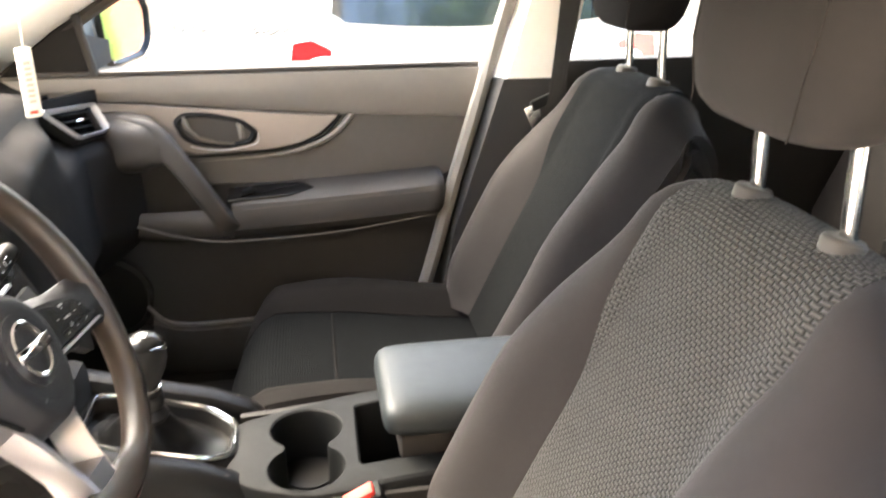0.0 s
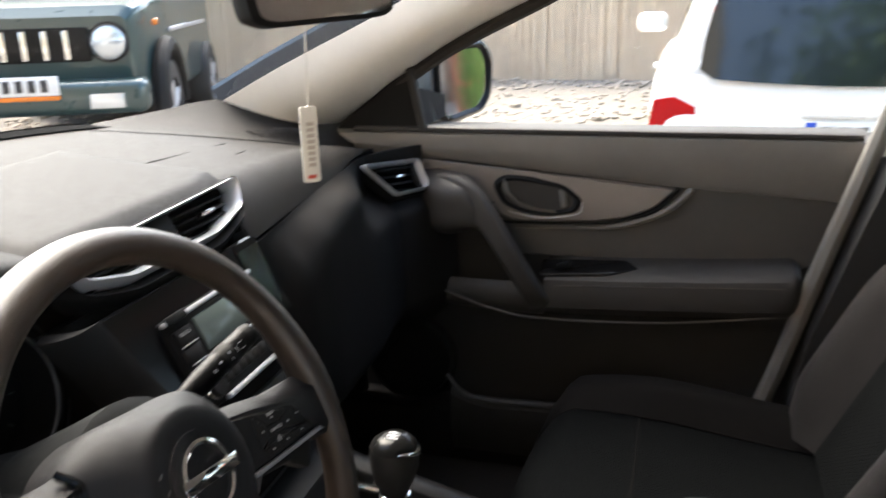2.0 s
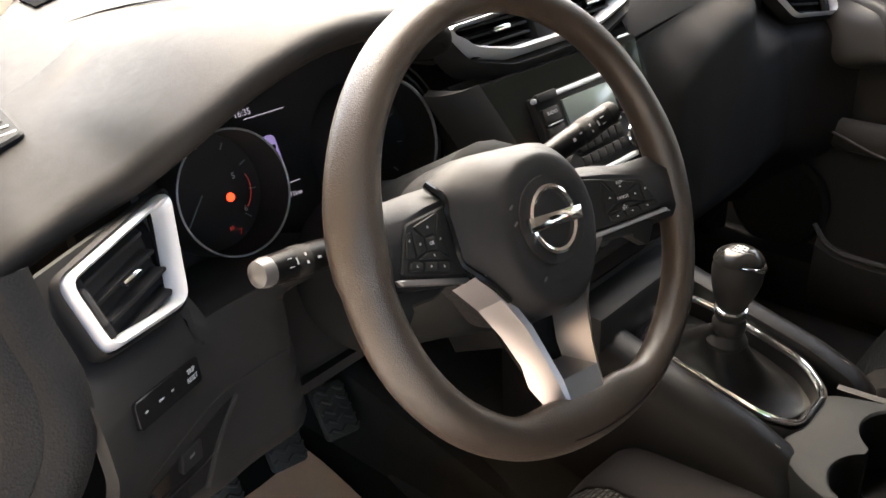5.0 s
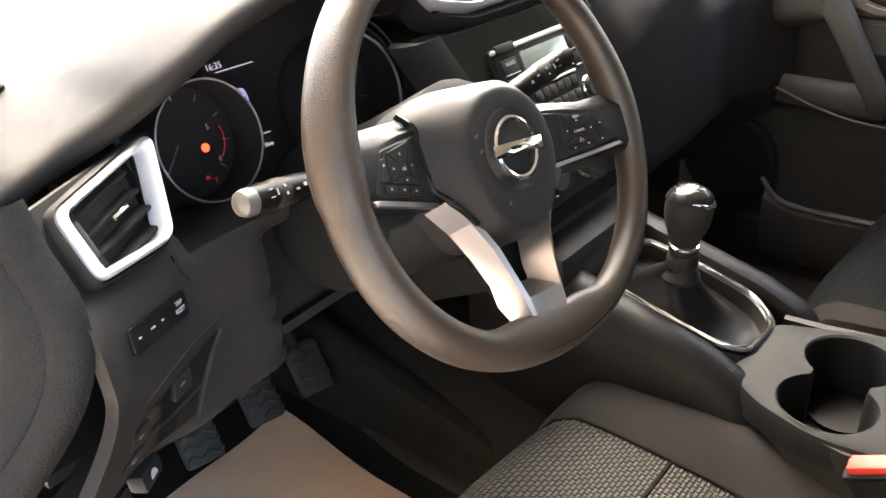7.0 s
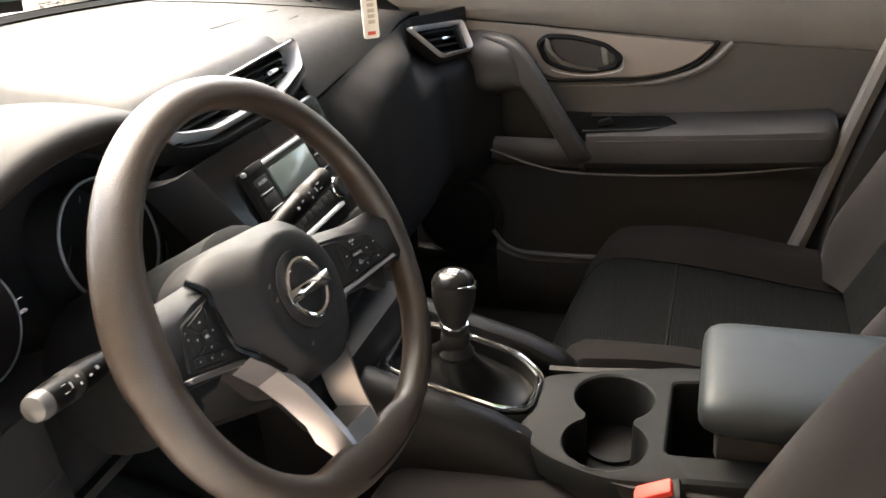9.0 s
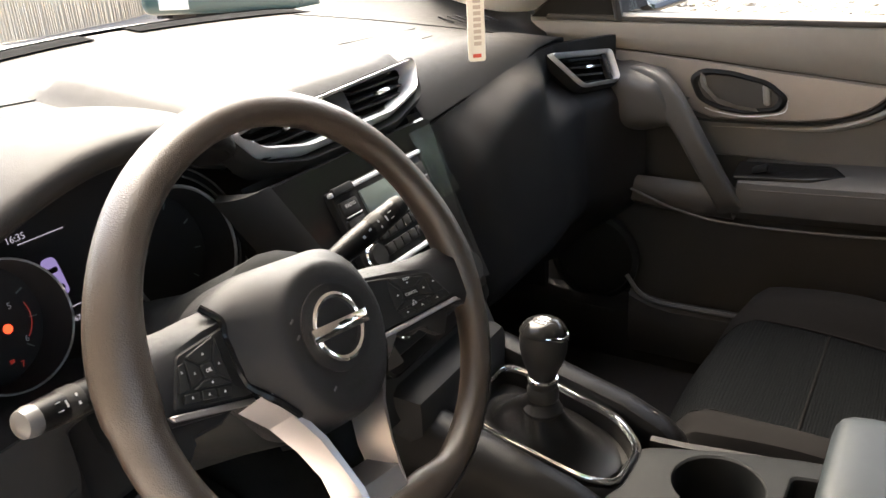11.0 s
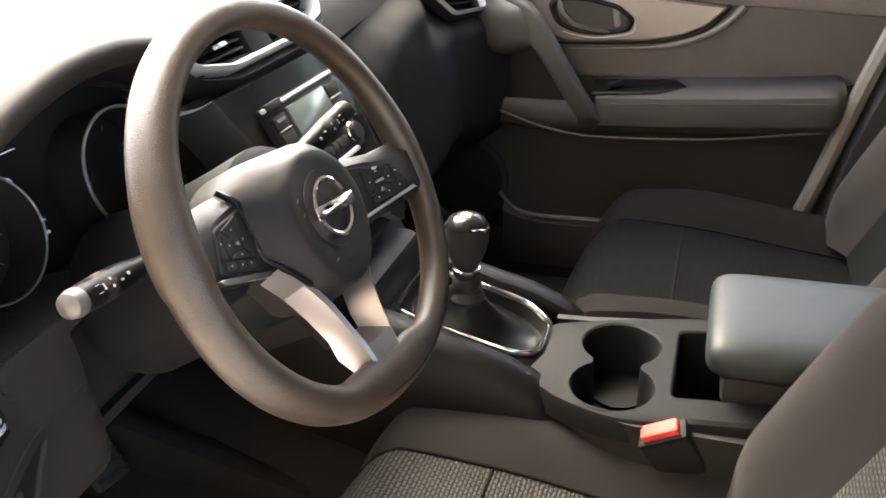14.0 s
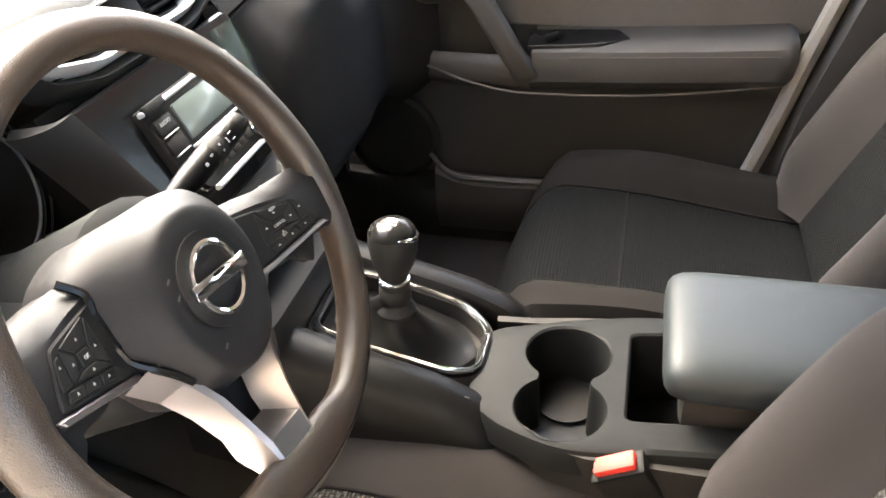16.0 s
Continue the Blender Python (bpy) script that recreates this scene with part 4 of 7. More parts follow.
for nm, x, lb in (("bonnet_lever", -0.645, "black bonnet release lever with white symbol"), ("flap_lever", -0.682, "black fuel flap lever with white symbol")):
    lm = frame_of(on_knee(x, 0.762, 0.004), (0.85, 0.50, 0.06), (0, 0.1, 1))
    lv = part(nm, rbox((0, 0, 0), (0.030, 0.018, 0.016), 0.003, lm), M_BTN, dash, lb)
    part("lever_mark", prism(fillet([(-0.005, -0.003), (0.005, -0.003), (0.004, 0.002), (0.0, 0.0045), (-0.004, 0.002)], 0.001), placed(lm), 0.0081, 0.0086), M_MARK, lv)

# ---- steering wheel ----
WM = frame_of((-0.3741, 0.0076, 0.9841), (0.9983, -0.0582, 0.0), (0, 0.4303, 0.9027)) @ Matrix.Rotation(radians(-6.5), 4, "Z")
wa = placed(WM)
WZ = WM.to_3x3() @ Vector((0, 0, 1))
sw = thing("steering_wheel", WM.translation, "black flat-bottomed steering wheel with silver lower spoke", "steering wheel")
RIM_D = -0.0188
RP = []
for k in range(128):
    a = 2 * math.pi * k / 128
    c, w = math.cos(a), math.sin(a)
    n = 1.0 if w > 0 else 2 / 2.12
    RP.append((0.0058 + 0.1658 * math.copysign(abs(c) ** n, c), 0.1718 * w if w > 0 else -0.1572 * abs(w) ** n))
rings = []
for k, (x, y) in enumerate(RP):
    x0, y0 = RP[k - 1]
    x1, y1 = RP[(k + 1) % len(RP)]
    t = Vector((x1 - x0, y1 - y0)).normalized()
    nrm = Vector((t.y, -t.x))
    ang = math.degrees(math.atan2(y, x - 0.0058))
    grip = 0.0022 * math.exp(-((abs(abs(ang - 90) - 82)) / 16) ** 2) + 0.0012
    foot = smooth(-0.115, -0.150, y) * smooth(0.085, 0.035, abs(x))
    ring = []
    for b in [2 * math.pi * j / 20 for j in range(20)]:
        # an egg-shaped section whose long axis leans inwards and to the front
        ra = -(0.0162 + grip) * math.cos(b) * 0.581 + (0.0122 + grip) * math.sin(b) * 0.814
        ax = (0.0162 + grip) * math.cos(b) * 0.814 + (0.0122 + grip) * math.sin(b) * 0.581
        if ra < 0:
            ra *= 1 + 0.75 * foot
        ring.append(wa(x + nrm.x * ra, y + nrm.y * ra, RIM_D + ax))
    rings.append(ring)
part("rim", loft(rings, True, False, True), M_RIM, sw, "dark brown-black grained wheel rim")
part("rim_seam", sweep([wa(x * 1.02, y * 1.02, RIM_D + 0.0148) for x, y in RP if y < -0.08 and x > -0.03], 0.0007, 5), M_HUB, sw, "fine seam round the lower rim")

SHIELD = [Vector(p) for p in fillet([(-0.088, 0.040), (-0.050, 0.060), (0.044, 0.060), (0.068, 0.040), (0.064, -0.016), (0.036, -0.074), (-0.040, -0.074), (-0.080, -0.014)], 0.022, 5)]


def reach(poly, a):
    """How far an outline lies from its middle in the direction a."""
    d = Vector((math.cos(a), math.sin(a)))
    best = 0.0
    for p, q in zip(poly, poly[1:] + poly[:1]):
        e = q - p
        den = d.x * e.y - d.y * e.x
        if abs(den) > 1e-12:
            s = (p.x * e.y - p.y * e.x) / den
            u = (p.x * d.y - p.y * d.x) / den
            if s > 0 and -1e-6 <= u <= 1 + 1e-6:
                best = max(best, s)
    return best


def hub_ring(mix, f, d):
    out = []
    for k in range(64):
        a = 2 * math.pi * k / 64
        face = 0.050 + 0.014 * max(0.0, -math.sin(a)) ** 3
        r = lerp(reach(SHIELD, a), face, mix) * f
        out.append(wa(r * math.cos(a), r * math.sin(a), d))
    return out


HUB = ((0, 0.97, -0.075), (0, 1.0, -0.052), (0, 1.0, -0.040), (0.03, 0.99, -0.034), (0.25, 0.99, -0.0255), (0.55, 0.99, -0.0165), (0.8, 0.995, -0.0095), (0.93, 0.99, -0.0060), (1, 0.97, -0.0040), (1, 0.90, -0.0028), (1, 0.78, -0.0030), (1, 0.6, -0.0040), (1, 0.3, -0.0048), (1, 0.1, -0.0050))
hubp = part("airbag_cover", loft([hub_ring(*h) for h in HUB]), M_HUB, sw, "black grained domed airbag cover", angle=60)


def hub_depth(x, y):
    """Height of the airbag cover over a place of the wheel's plane."""
    a, r = math.atan2(y, x), math.hypot(x, y)
    face, out = 0.050 + 0.014 * max(0.0, -math.sin(a)) ** 3, reach(SHIELD, a)
    rows = [(lerp(out, face, k) * f, d) for k, f, d in HUB[2:]]
    for (r0, d0), (r1, d1) in zip(rows, rows[1:]):
        if r1 <= r <= r0:
            return lerp(d1, d0, (r - r1) / max(1e-6, r0 - r1))
    return -0.06 if r > rows[0][0] else -0.005


def joint_at(y):
    """Where the cover's flank meets the spoke beside it."""
    for k in range(60):
        x = -0.098 + 0.0008 * k
        w = max(0.0, min(1.0, (-x - 0.068) / 0.07))
        d = -0.0175 - 0.20 * (0.133 + x) + 0.009 * w
        if hub_depth(x, y) > d:
            return (x + 0.0008, y, d + 0.0012)
    return (-0.06, y, -0.024)


for edge_line in ([(-0.082, 0.047, -0.034)] + [joint_at(y) for y in (0.034, 0.022, 0.010, -0.002, -0.014)] + [(-0.0640, -0.0255, -0.0215), (-0.0545, -0.036, -0.0195), (-0.0455, -0.048, -0.0180)], ((0.066, 0.026, -0.024), (0.066, 0.010, -0.021), (0.0640, -0.006, -0.021), (0.060, -0.020, -0.022), (0.0530, -0.036, -0.0205), (0.0445, -0.050, -0.0190))):
    part("cover_gap", sweep(catmull([wa(*e) for e in edge_line], 5), 0.0027, 6), M_GLOSS, sw, "black joint beside the airbag cover")
part("column_boot", lathe([(0.062, -0.16), (0.066, -0.10), (0.07, -0.055), (0.05, -0.04)], wa(0, 0, 0), WZ, 24), M_GREY, sw)
em = part("emblem_seat", lathe([(0.033, -0.006), (0.0325, -0.0025), (0.030, -0.0032), (0.0, -0.0034)], wa(0, 0.0, 0), WZ, 32), M_HUB, hubp)
part("emblem_ring", loft([[wa(rr * math.cos(a), rr * 1.06 * math.sin(a), d - 0.003) for rr, d in ((0.0198, 0.0), (0.0203, 0.0035), (0.0223, 0.0045), (0.0243, 0.0035), (0.0248, 0.0))] for a in [2 * math.pi * k / 40 for k in range(40)]], False, False, True), M_CHROME, em, "chrome ring emblem")
part("emblem_bar", rbox((0, 0, 0), (0.056, 0.0105, 0.004), 0.0008, WM @ Matrix.Translation((0, 0.0, 0.0012))), M_CHROME, em, "plain chrome emblem bar")
letters("airbag_word", "AIRBAG", 0.0065, WM @ Matrix.Translation((0.002, -0.046, -0.0034)), M_BTN, hubp)
for a, b in ((-0.036, 0.004), (-0.037, 0.016), (-0.021, -0.040)):
    part("horn_mark", rbox((0, 0, 0), (0.004, 0.0014, 0.0005), 0, WM @ Matrix.Translation((a, b, -0.0026)) @ Matrix.Rotation(0.6, 4, "Z")), M_KNOB, hubp)
for sx in (-1, 1):
    def q0(a, b, d, sx=sx):
        return wa(a * sx, b, d)

    def ql(a, b, d, sx=sx):
        """A point of the side spoke in the wheel's own axes; the spoke dives towards the hub."""
        d -= 0.20 * max(0.0, min(0.07, 0.130 - a))
        w = max(0.0, min(1.15, (a - 0.065) / 0.07))
        if sx < 0:
            return (-a - 0.003 * (a < 0.15), b + 0.008 * w - 0.001, d + 0.009 * w)
        return (a - 0.012 * (1 - w) - 0.001 + 0.010 * smooth(0.14, 0.158, a), b * (0.82 if a < 0.14 else 1.0) - 0.0035 - 0.002 * w, d + 0.014 * (1 - min(1.0, w)) + 0.010 * w)

    def q(a, b, d):
        return wa(*ql(a, b, d))
    sp = part("spoke", loft([[q(a, b, d) for a, b, d in r] for r in (
        ((0.050, 0.042, -0.060), (0.052, 0.046, -0.034), (0.056, 0.036, -0.0190), (0.056, -0.022, -0.0190), (0.054, -0.029, -0.024), (0.050, -0.028, -0.060)),
        ((0.090, 0.040, -0.055), (0.090, 0.042, -0.034), (0.092, 0.030, -0.0175), (0.092, -0.020, -0.0175), (0.092, -0.026, -0.022), (0.090, -0.026, -0.055)),
        ((0.122, 0.036, -0.048), (0.122, 0.036, -0.033), (0.126, 0.0205, -0.0175), (0.138, -0.016, -0.0175), (0.138, -0.023, -0.022), (0.132, -0.026, -0.048)),
        ((0.158, 0.030, -0.040), (0.158, 0.032, -0.032), (0.158, 0.018, -0.0185), (0.158, -0.016, -0.0185), (0.158, -0.028, -0.024), (0.158, -0.030, -0.040)))]), M_HUB, sw, "black side spoke with buttons", angle=50)
    part("button_panel", prism(fillet([(0.062, 0.0325), (0.122, 0.0185), (0.1375, -0.0140), (0.066, -0.0215)], 0.004), q, -0.022, -0.0160, 0.0012), M_BTN, sp, "black button panel")
    for poly, mk in (
            ([(0.1185, 0.0135), (0.1235, 0.0120), (0.1300, -0.0045), (0.1205, -0.0040)], (0.1225, 0.0075)),
            ([(0.0850, 0.0255), (0.1150, 0.0165), (0.1055, 0.0098), (0.0935, 0.0108)], (0.0995, 0.0155)),
            ([(0.1165, 0.0150), (0.1185, -0.0035), (0.1068, 0.0005), (0.1068, 0.0085)], (0.1120, 0.0048)),
            ([(0.1170, -0.0050), (0.0830, -0.0080), (0.0935, -0.0008), (0.1055, -0.0012)], (0.0995, -0.0038)),
            ([(0.0838, 0.0245), (0.0815, -0.0070), (0.0922, 0.0000), (0.0922, 0.0098)], (0.0880, 0.0068)),
            ([(0.0940, 0.0095), (0.1050, 0.0085), (0.1050, 0.0000), (0.0940, 0.0005)], None),
            ([(0.1130, -0.0068), (0.1265, -0.0062), (0.1295, -0.0118), (0.1150, -0.0128)], (0.1210, -0.0095)),
            ([(0.0985, -0.0082), (0.1115, -0.0070), (0.1135, -0.0130), (0.1005, -0.0144)], (0.1060, -0.0107)),
            ([(0.0840, -0.0096), (0.0970, -0.0084), (0.0990, -0.0146), (0.0860, -0.0160)], (0.0915, -0.0121))):
        bt = part("button", prism(fillet(poly, 0.0012, 2), q, -0.0175, -0.0151, 0.0005), M_BTN, sp)
        if mk:
            part("button_mark", prism([(mk[0] - 0.0011, mk[1] - 0.0006), (mk[0] + 0.0011, mk[1] - 0.0006), (mk[0] + 0.0002, mk[1] + 0.0011), (mk[0] - 0.0004, mk[1] + 0.0011)], q, -0.0151, -0.0149), M_MARK, bt)
    for word, a, b, h in (((("OK", 0.0995, 0.0045, 0.0036),) if sx < 0 else (("RES+", 0.0995, 0.0195, 0.0036), ("CANCEL", 0.0995, 0.0045, 0.0034), ("SET-", 0.0995, -0.0065, 0.0036)))):
        letters("button_word", word, h, WM @ Matrix.Translation(ql(a, b, -0.0144)) @ Matrix.Rotation(0.30 if sx < 0 else -0.14, 4, "Y"), M_MARK, sp)
    part("spoke_strip", prism(fillet([(0.066, -0.0275), (0.139, -0.0205), (0.143, -0.0165), (0.138, -0.0162), (0.066, -0.0228)], 0.0012), q, -0.022, -0.0148, 0.0008), M_SPOKE, sp, "satin strip under the buttons")
    # lower spoke arm: a narrow front edge, a wide outer flank and an inner flank
    ROWS = (((0.066, -0.024, -0.0220), (0.056, -0.026, -0.0200), (0.084, -0.029, -0.0310), (0.050, -0.034, -0.0380)),
            ((0.050, -0.046, -0.0210), (0.042, -0.050, -0.0190), (0.061, -0.050, -0.0370), (0.030, -0.056, -0.0420)),
            ((0.036, -0.070, -0.0200), (0.0305, -0.071, -0.0180), (0.044, -0.075, -0.0390), (0.016, -0.074, -0.0420)),
            ((0.0275, -0.097, -0.0170), (0.0235, -0.097, -0.0150), (0.034, -0.100, -0.0370), (0.0105, -0.094, -0.0390)),
            ((0.0235, -0.116, -0.0140), (0.0195, -0.115, -0.0120), (0.031, -0.118, -0.0380), (0.0095, -0.107, -0.0360)),
            ((0.0205, -0.137, -0.0110), (0.0180, -0.137, -0.0095), (0.025, -0.138, -0.0300), (0.0140, -0.130, -0.0280)))
    lo = part("lower_spoke", loft([[q0(*o), q0(*f), q0(*i), q0(*k)] for f, i, o, k in ROWS]), M_SPOKE, sw, "satin silver lower spoke arm", angle=18)
    part("spoke_web", prism(fillet([(0.066, -0.024), (0.145, -0.020), (0.134, -0.052), (0.118, -0.036), (0.090, -0.034)], 0.004), q, -0.046, -0.034, 0.002), M_HARD, sp, "dark back of the spoke")
part("spoke_base", loft([[wa(sx * w, y, d) for w, y, d in ((0.0105, -0.106, -0.0350), (0.0190, -0.1155, -0.0122), (0.0185, -0.1375, -0.0100), (0.0240, -0.1400, -0.0300), (0.0120, -0.113, -0.0460))] for sx in (-1, 1)]), M_SPOKE, sw, "satin silver base of the lower spoke", angle=18)
part("spoke_gap", prism([(-0.040, -0.055), (0.040, -0.055), (0.014, -0.112), (-0.014, -0.112)], wa, -0.060, -0.044), M_GLOSS, sw, "dark opening between the spoke arms")

# steering column with stalks
col = thing("steering_column", (-0.373, 0.15, 0.93), "black steering column cover with two stalks", "steering column")
CD = (WM.to_3x3() @ Vector((0, 0, -1))).normalized()
part("column_cover", loft([[WM.translation + CD * h + (WM.to_3x3() @ Vector((w * math.cos(a), t * math.sin(a) - 0.012, 0))) for a in [2 * math.pi * k / 24 for k in range(24)]] for h, w, t in ((0.055, 0.062, 0.052), (0.075, 0.078, 0.066), (0.14, 0.078, 0.070), (0.24, 0.085, 0.08))]), M_GREY, col, "black column cover")


def stalk(tip, root, name, label, lit):
    tip, root = Vector(tip), Vector(root)
    s = part(name, sweep([root.lerp(tip, k / 10) for k in range(11)], lambda t: 0.0075 + 0.0040 * smooth(0.3, 0.62, t) - 0.0008 * smooth(0.9, 1, t), 14), M_LEATHER, col, label)
    e = (tip - root).normalized()
    part("stalk_end", lathe([(0.0107, 0.0), (0.0109, 0.004), (0.0094, 0.010), (0.005, 0.0130), (0, 0.0138)], tip, e, 16), M_KNOB if lit else M_BTN, s, "grey stalk end" if lit else "")
    part("stalk_ring", lathe([(0.0114, -0.034), (0.0119, -0.032), (0.0119, -0.022), (0.0114, -0.020)], tip, e, 18, False), M_HARD, s)
    side = Vector((0, -0.85, 0.5)).normalized()
    side = (side - e * side.dot(e)).normalized()
    for a, b, w, h in ((-0.012, 0.003, 0.007, 0.0012), (-0.012, -0.003, 0.006, 0.0012), (-0.018, 0.0, 0.002, 0.009), (-0.027, 0.003, 0.003, 0.004), (-0.027, -0.003, 0.003, 0.004), (-0.039, 0.002, 0.005, 0.003), (-0.048, 0.0, 0.005, 0.005)):
        m = frame_of(tip + e * a + side * 0.0113, e, side.cross(e))
        part("stalk_mark", rbox((0, 0, 0), (w * 0.55, h * 0.55, 0.0012), 0, m @ Matrix.Translation((0, b, 0))), M_MARK, s)


stalk((-0.186, 0.084, 0.998), (-0.325, 0.115, 0.952), "wiper_stalk", "black wiper stalk with white symbols", False)
stalk((-0.546, 0.122, 0.975), (-0.43, 0.135, 0.955), "indicator_stalk", "black indicator stalk with grey end", True)
part("key_lock", lathe([(0.018, 0), (0.018, 0.02), (0.012, 0.024), (0, 0.024)], (-0.29, 0.13, 0.90), (0.3, -0.9, 0.2), 18), M_BTN, col, "round ignition lock")

# ---- pedals and floor ----
for x, y, z in ((-0.420, 0.50, 0.486), (-0.312, 0.50, 0.485), (-0.214, 0.50, 0.476)):
    p = thing("pedal", (x, y, z), "black ribbed rubber foot pedal", "pedal", "foot pedals")
    m = Matrix.Translation((x, y, z)) @ Matrix.Rotation(radians(50), 4, "X") @ Matrix.Rotation(radians(-8), 4, "Z")
    part("pedal_pad", rbox((0, 0, 0), (0.058, 0.082, 0.016), 0.007, m), M_RUBBER, p)
    for k in range(5):
        part("pedal_rib", sweep([m @ Vector((-0.026 + 0.0065 * j, -0.03 + 0.015 * k + 0.004 * math.sin(j * 1.6), 0.009)) for j in range(9)], 0.0028, 6), M_RUBBER, p)
    part("pedal_arm", sweep([(x, y + 0.01, z), (x, y + 0.08, z + 0.12), (x, y + 0.10, z + 0.3)], 0.009, 8), M_HARD, p)
solo("paper_mat", sheet(lambda u, v: V(lerp(-0.66, -0.227 - 0.03 * smooth(0, 0.5, v), u), lerp(0.567, 0.02, v) - 0.03 * (1 - u), 0.373 + 0.005 * math.sin(7 * u + 3 * v) + 0.003 * math.sin(13 * u - 9 * v)), 14, 14, 0.001), M_PAPER, "crumpled brown kraft paper floor protector", "paper mat")
fm = thing("floor_mat", (-0.4, 0.3, 0.35), "black rubber floor mat with a raised rim", "floor mat")
part("mat_sheet", sheet(lambda u, v: V(lerp(-0.66, -0.125 - 0.06 * smooth(0.1, 0.6, v), u), lerp(0.66, 0.02, v), 0.362), 8, 10, 0.004), M_CARPET, fm)
part("mat_rim", sweep(catmull([(-0.40, 0.668, 0.368), (-0.20, 0.662, 0.368), (-0.125, 0.63, 0.368), (-0.135, 0.53, 0.368), (-0.172, 0.40, 0.368), (-0.188, 0.28, 0.368), (-0.185, 0.10, 0.368)], 6), 0.017, 8, flat=0.45), M_RUBBER, fm, "raised rubber rim of the mat")
solo("footwell_trim", rbox((-0.14, 0.42, 0.43), (0.05, 0.46, 0.10), 0.02, Matrix.Rotation(0.2, 4, "X")), M_CARPET, "dark carpeted side of the footwell", "footwell trim")

# ---- centre console ----
con = thing("centre_console", (-0.035, -0.15, 0.45), "grey and black centre console with cup holders", "console")


def holed(outer, holes, z, deep, name, mat_, parent, label):
    """A top plate with wells in it: each hole is an outline with a depth."""
    bm = bmesh.new()
    edges = []
    for o in [outer] + [h for h, _ in holes]:
        vs = [bm.verts.new((p[0], p[1], z(p[0], p[1]))) for p in o]
        edges += [bm.edges.new((a, b)) for a, b in zip(vs, vs[1:] + vs[:1])]
    bmesh.ops.triangle_fill(bm, edges=edges, use_beauty=True)
    n = len(bm.verts)
    k = 0
    bm.verts.ensure_lookup_table()
    loops = []
    for o in [outer] + [h for h, _ in holes]:
        loops.append([bm.verts[k + i] for i in range(len(o))])
        k += len(o)
    mid = sum((v.co for v in loops[0]), Vector()) / len(loops[0])
    last = loops[0]
    for f, dz in ((0.006, 0.003), (0.010, 0.010), (0.013, deep)):
        low = []
        for v in loops[0]:
            w = Vector((v.co.x - mid.x, v.co.y - mid.y, 0)).normalized()
            low.append(bm.verts.new((v.co.x + w.x * f, v.co.y + w.y * f, v.co.z - dz)))
        for i in range(len(low)):
            j = (i + 1) % len(low)
            bm.faces.new((last[i], last[j], low[j], low[i]))
        last = low
    for lp, (h, d) in zip(loops[1:], holes):
        c = sum((v.co for v in lp), Vector()) / len(lp)
        prev = lp
        for f, dz in ((0.965, 0.002), (0.945, 0.007), (0.91, d)):
            b = [bm.verts.new((c.x + (v.co.x - c.x) * f, c.y + (v.co.y - c.y) * f, v.co.z - dz)) for v in lp]
            for i in range(len(b)):
                j = (i + 1) % len(b)
                bm.faces.new((prev[j], prev[i], b[i], b[j]))
            prev = b
        bm.faces.new(b[::-1])
    return part(name, bm, mat_, parent, label, angle=30)


def cups(cx, y0, y1, r, gap):
    """Two round cup wells that run into one another across x."""
    out = []
    for k in range(60):
        a = 2 * math.pi * k / 60
        dx, dy = math.cos(a), math.sin(a)
        best = 0
        for s in (-1, 1):
            ox = s * gap
            b = ox * dx
            disc = b * b - (ox * ox - r * r)
            if disc >= 0:
                best = max(best, b + math.sqrt(disc))
        best = max(best, 0.030)
        out.append((cx + best * dx, (y0 + y1) / 2 + best * dy))
    return out


cz = lambda x, y: 0.652 + 0.012 * smooth(-0.22, -0.40, y)
holed(fillet([(-0.098, -0.098), (0.020, -0.098), (0.050, -0.18), (0.072, -0.26), (0.076, -0.44), (-0.140, -0.44), (-0.146, -0.27), (-0.152, -0.20), (-0.130, -0.135)], 0.025, 5),
      [(cups(-0.052, -0.145, -0.245, 0.051, 0.047), 0.075), (fillet([(-0.108, -0.262), (0.042, -0.262), (0.055, -0.40), (-0.108, -0.40)], 0.01, 3), 0.10)],
      cz, 0.03, "console_top", M_GREY, con, "grey console top with two cup wells and a bin")
part("cup_floor", lathe([(0.034, 0), (0.036, 0.004), (0.030, 0.004), (0.0, 0.003)], (-0.098, -0.195, 0.578), (0, 0, 1), 24), M_LEATHER, con, "black rubber cup base")
part("cup_floor", lathe([(0.034, 0), (0.036, 0.004), (0.030, 0.004), (0.0, 0.003)], (-0.012, -0.195, 0.578), (0, 0, 1), 24), M_LEATHER, con, "black rubber cup base")
part("console_side", sheet(lambda u, v: V(lerp(-0.152, -0.165, v) + 0.055 * smooth(0.22, 0, u) * (1 - v), lerp(-0.10, -0.62, u), lerp(0.645, 0.34, v)), 12, 6, 0.01), M_HARD, con, "black grained console side")
part("console_side", sheet(lambda u, v: V(lerp(0.078, 0.10, v) - 0.02 * smooth(0.3, 0, u), lerp(-0.10, -0.62, u), lerp(0.645, 0.34, v)), 12, 6, 0.01), M_HARD, con, "black grained console side")
# armrest lid
LID = []
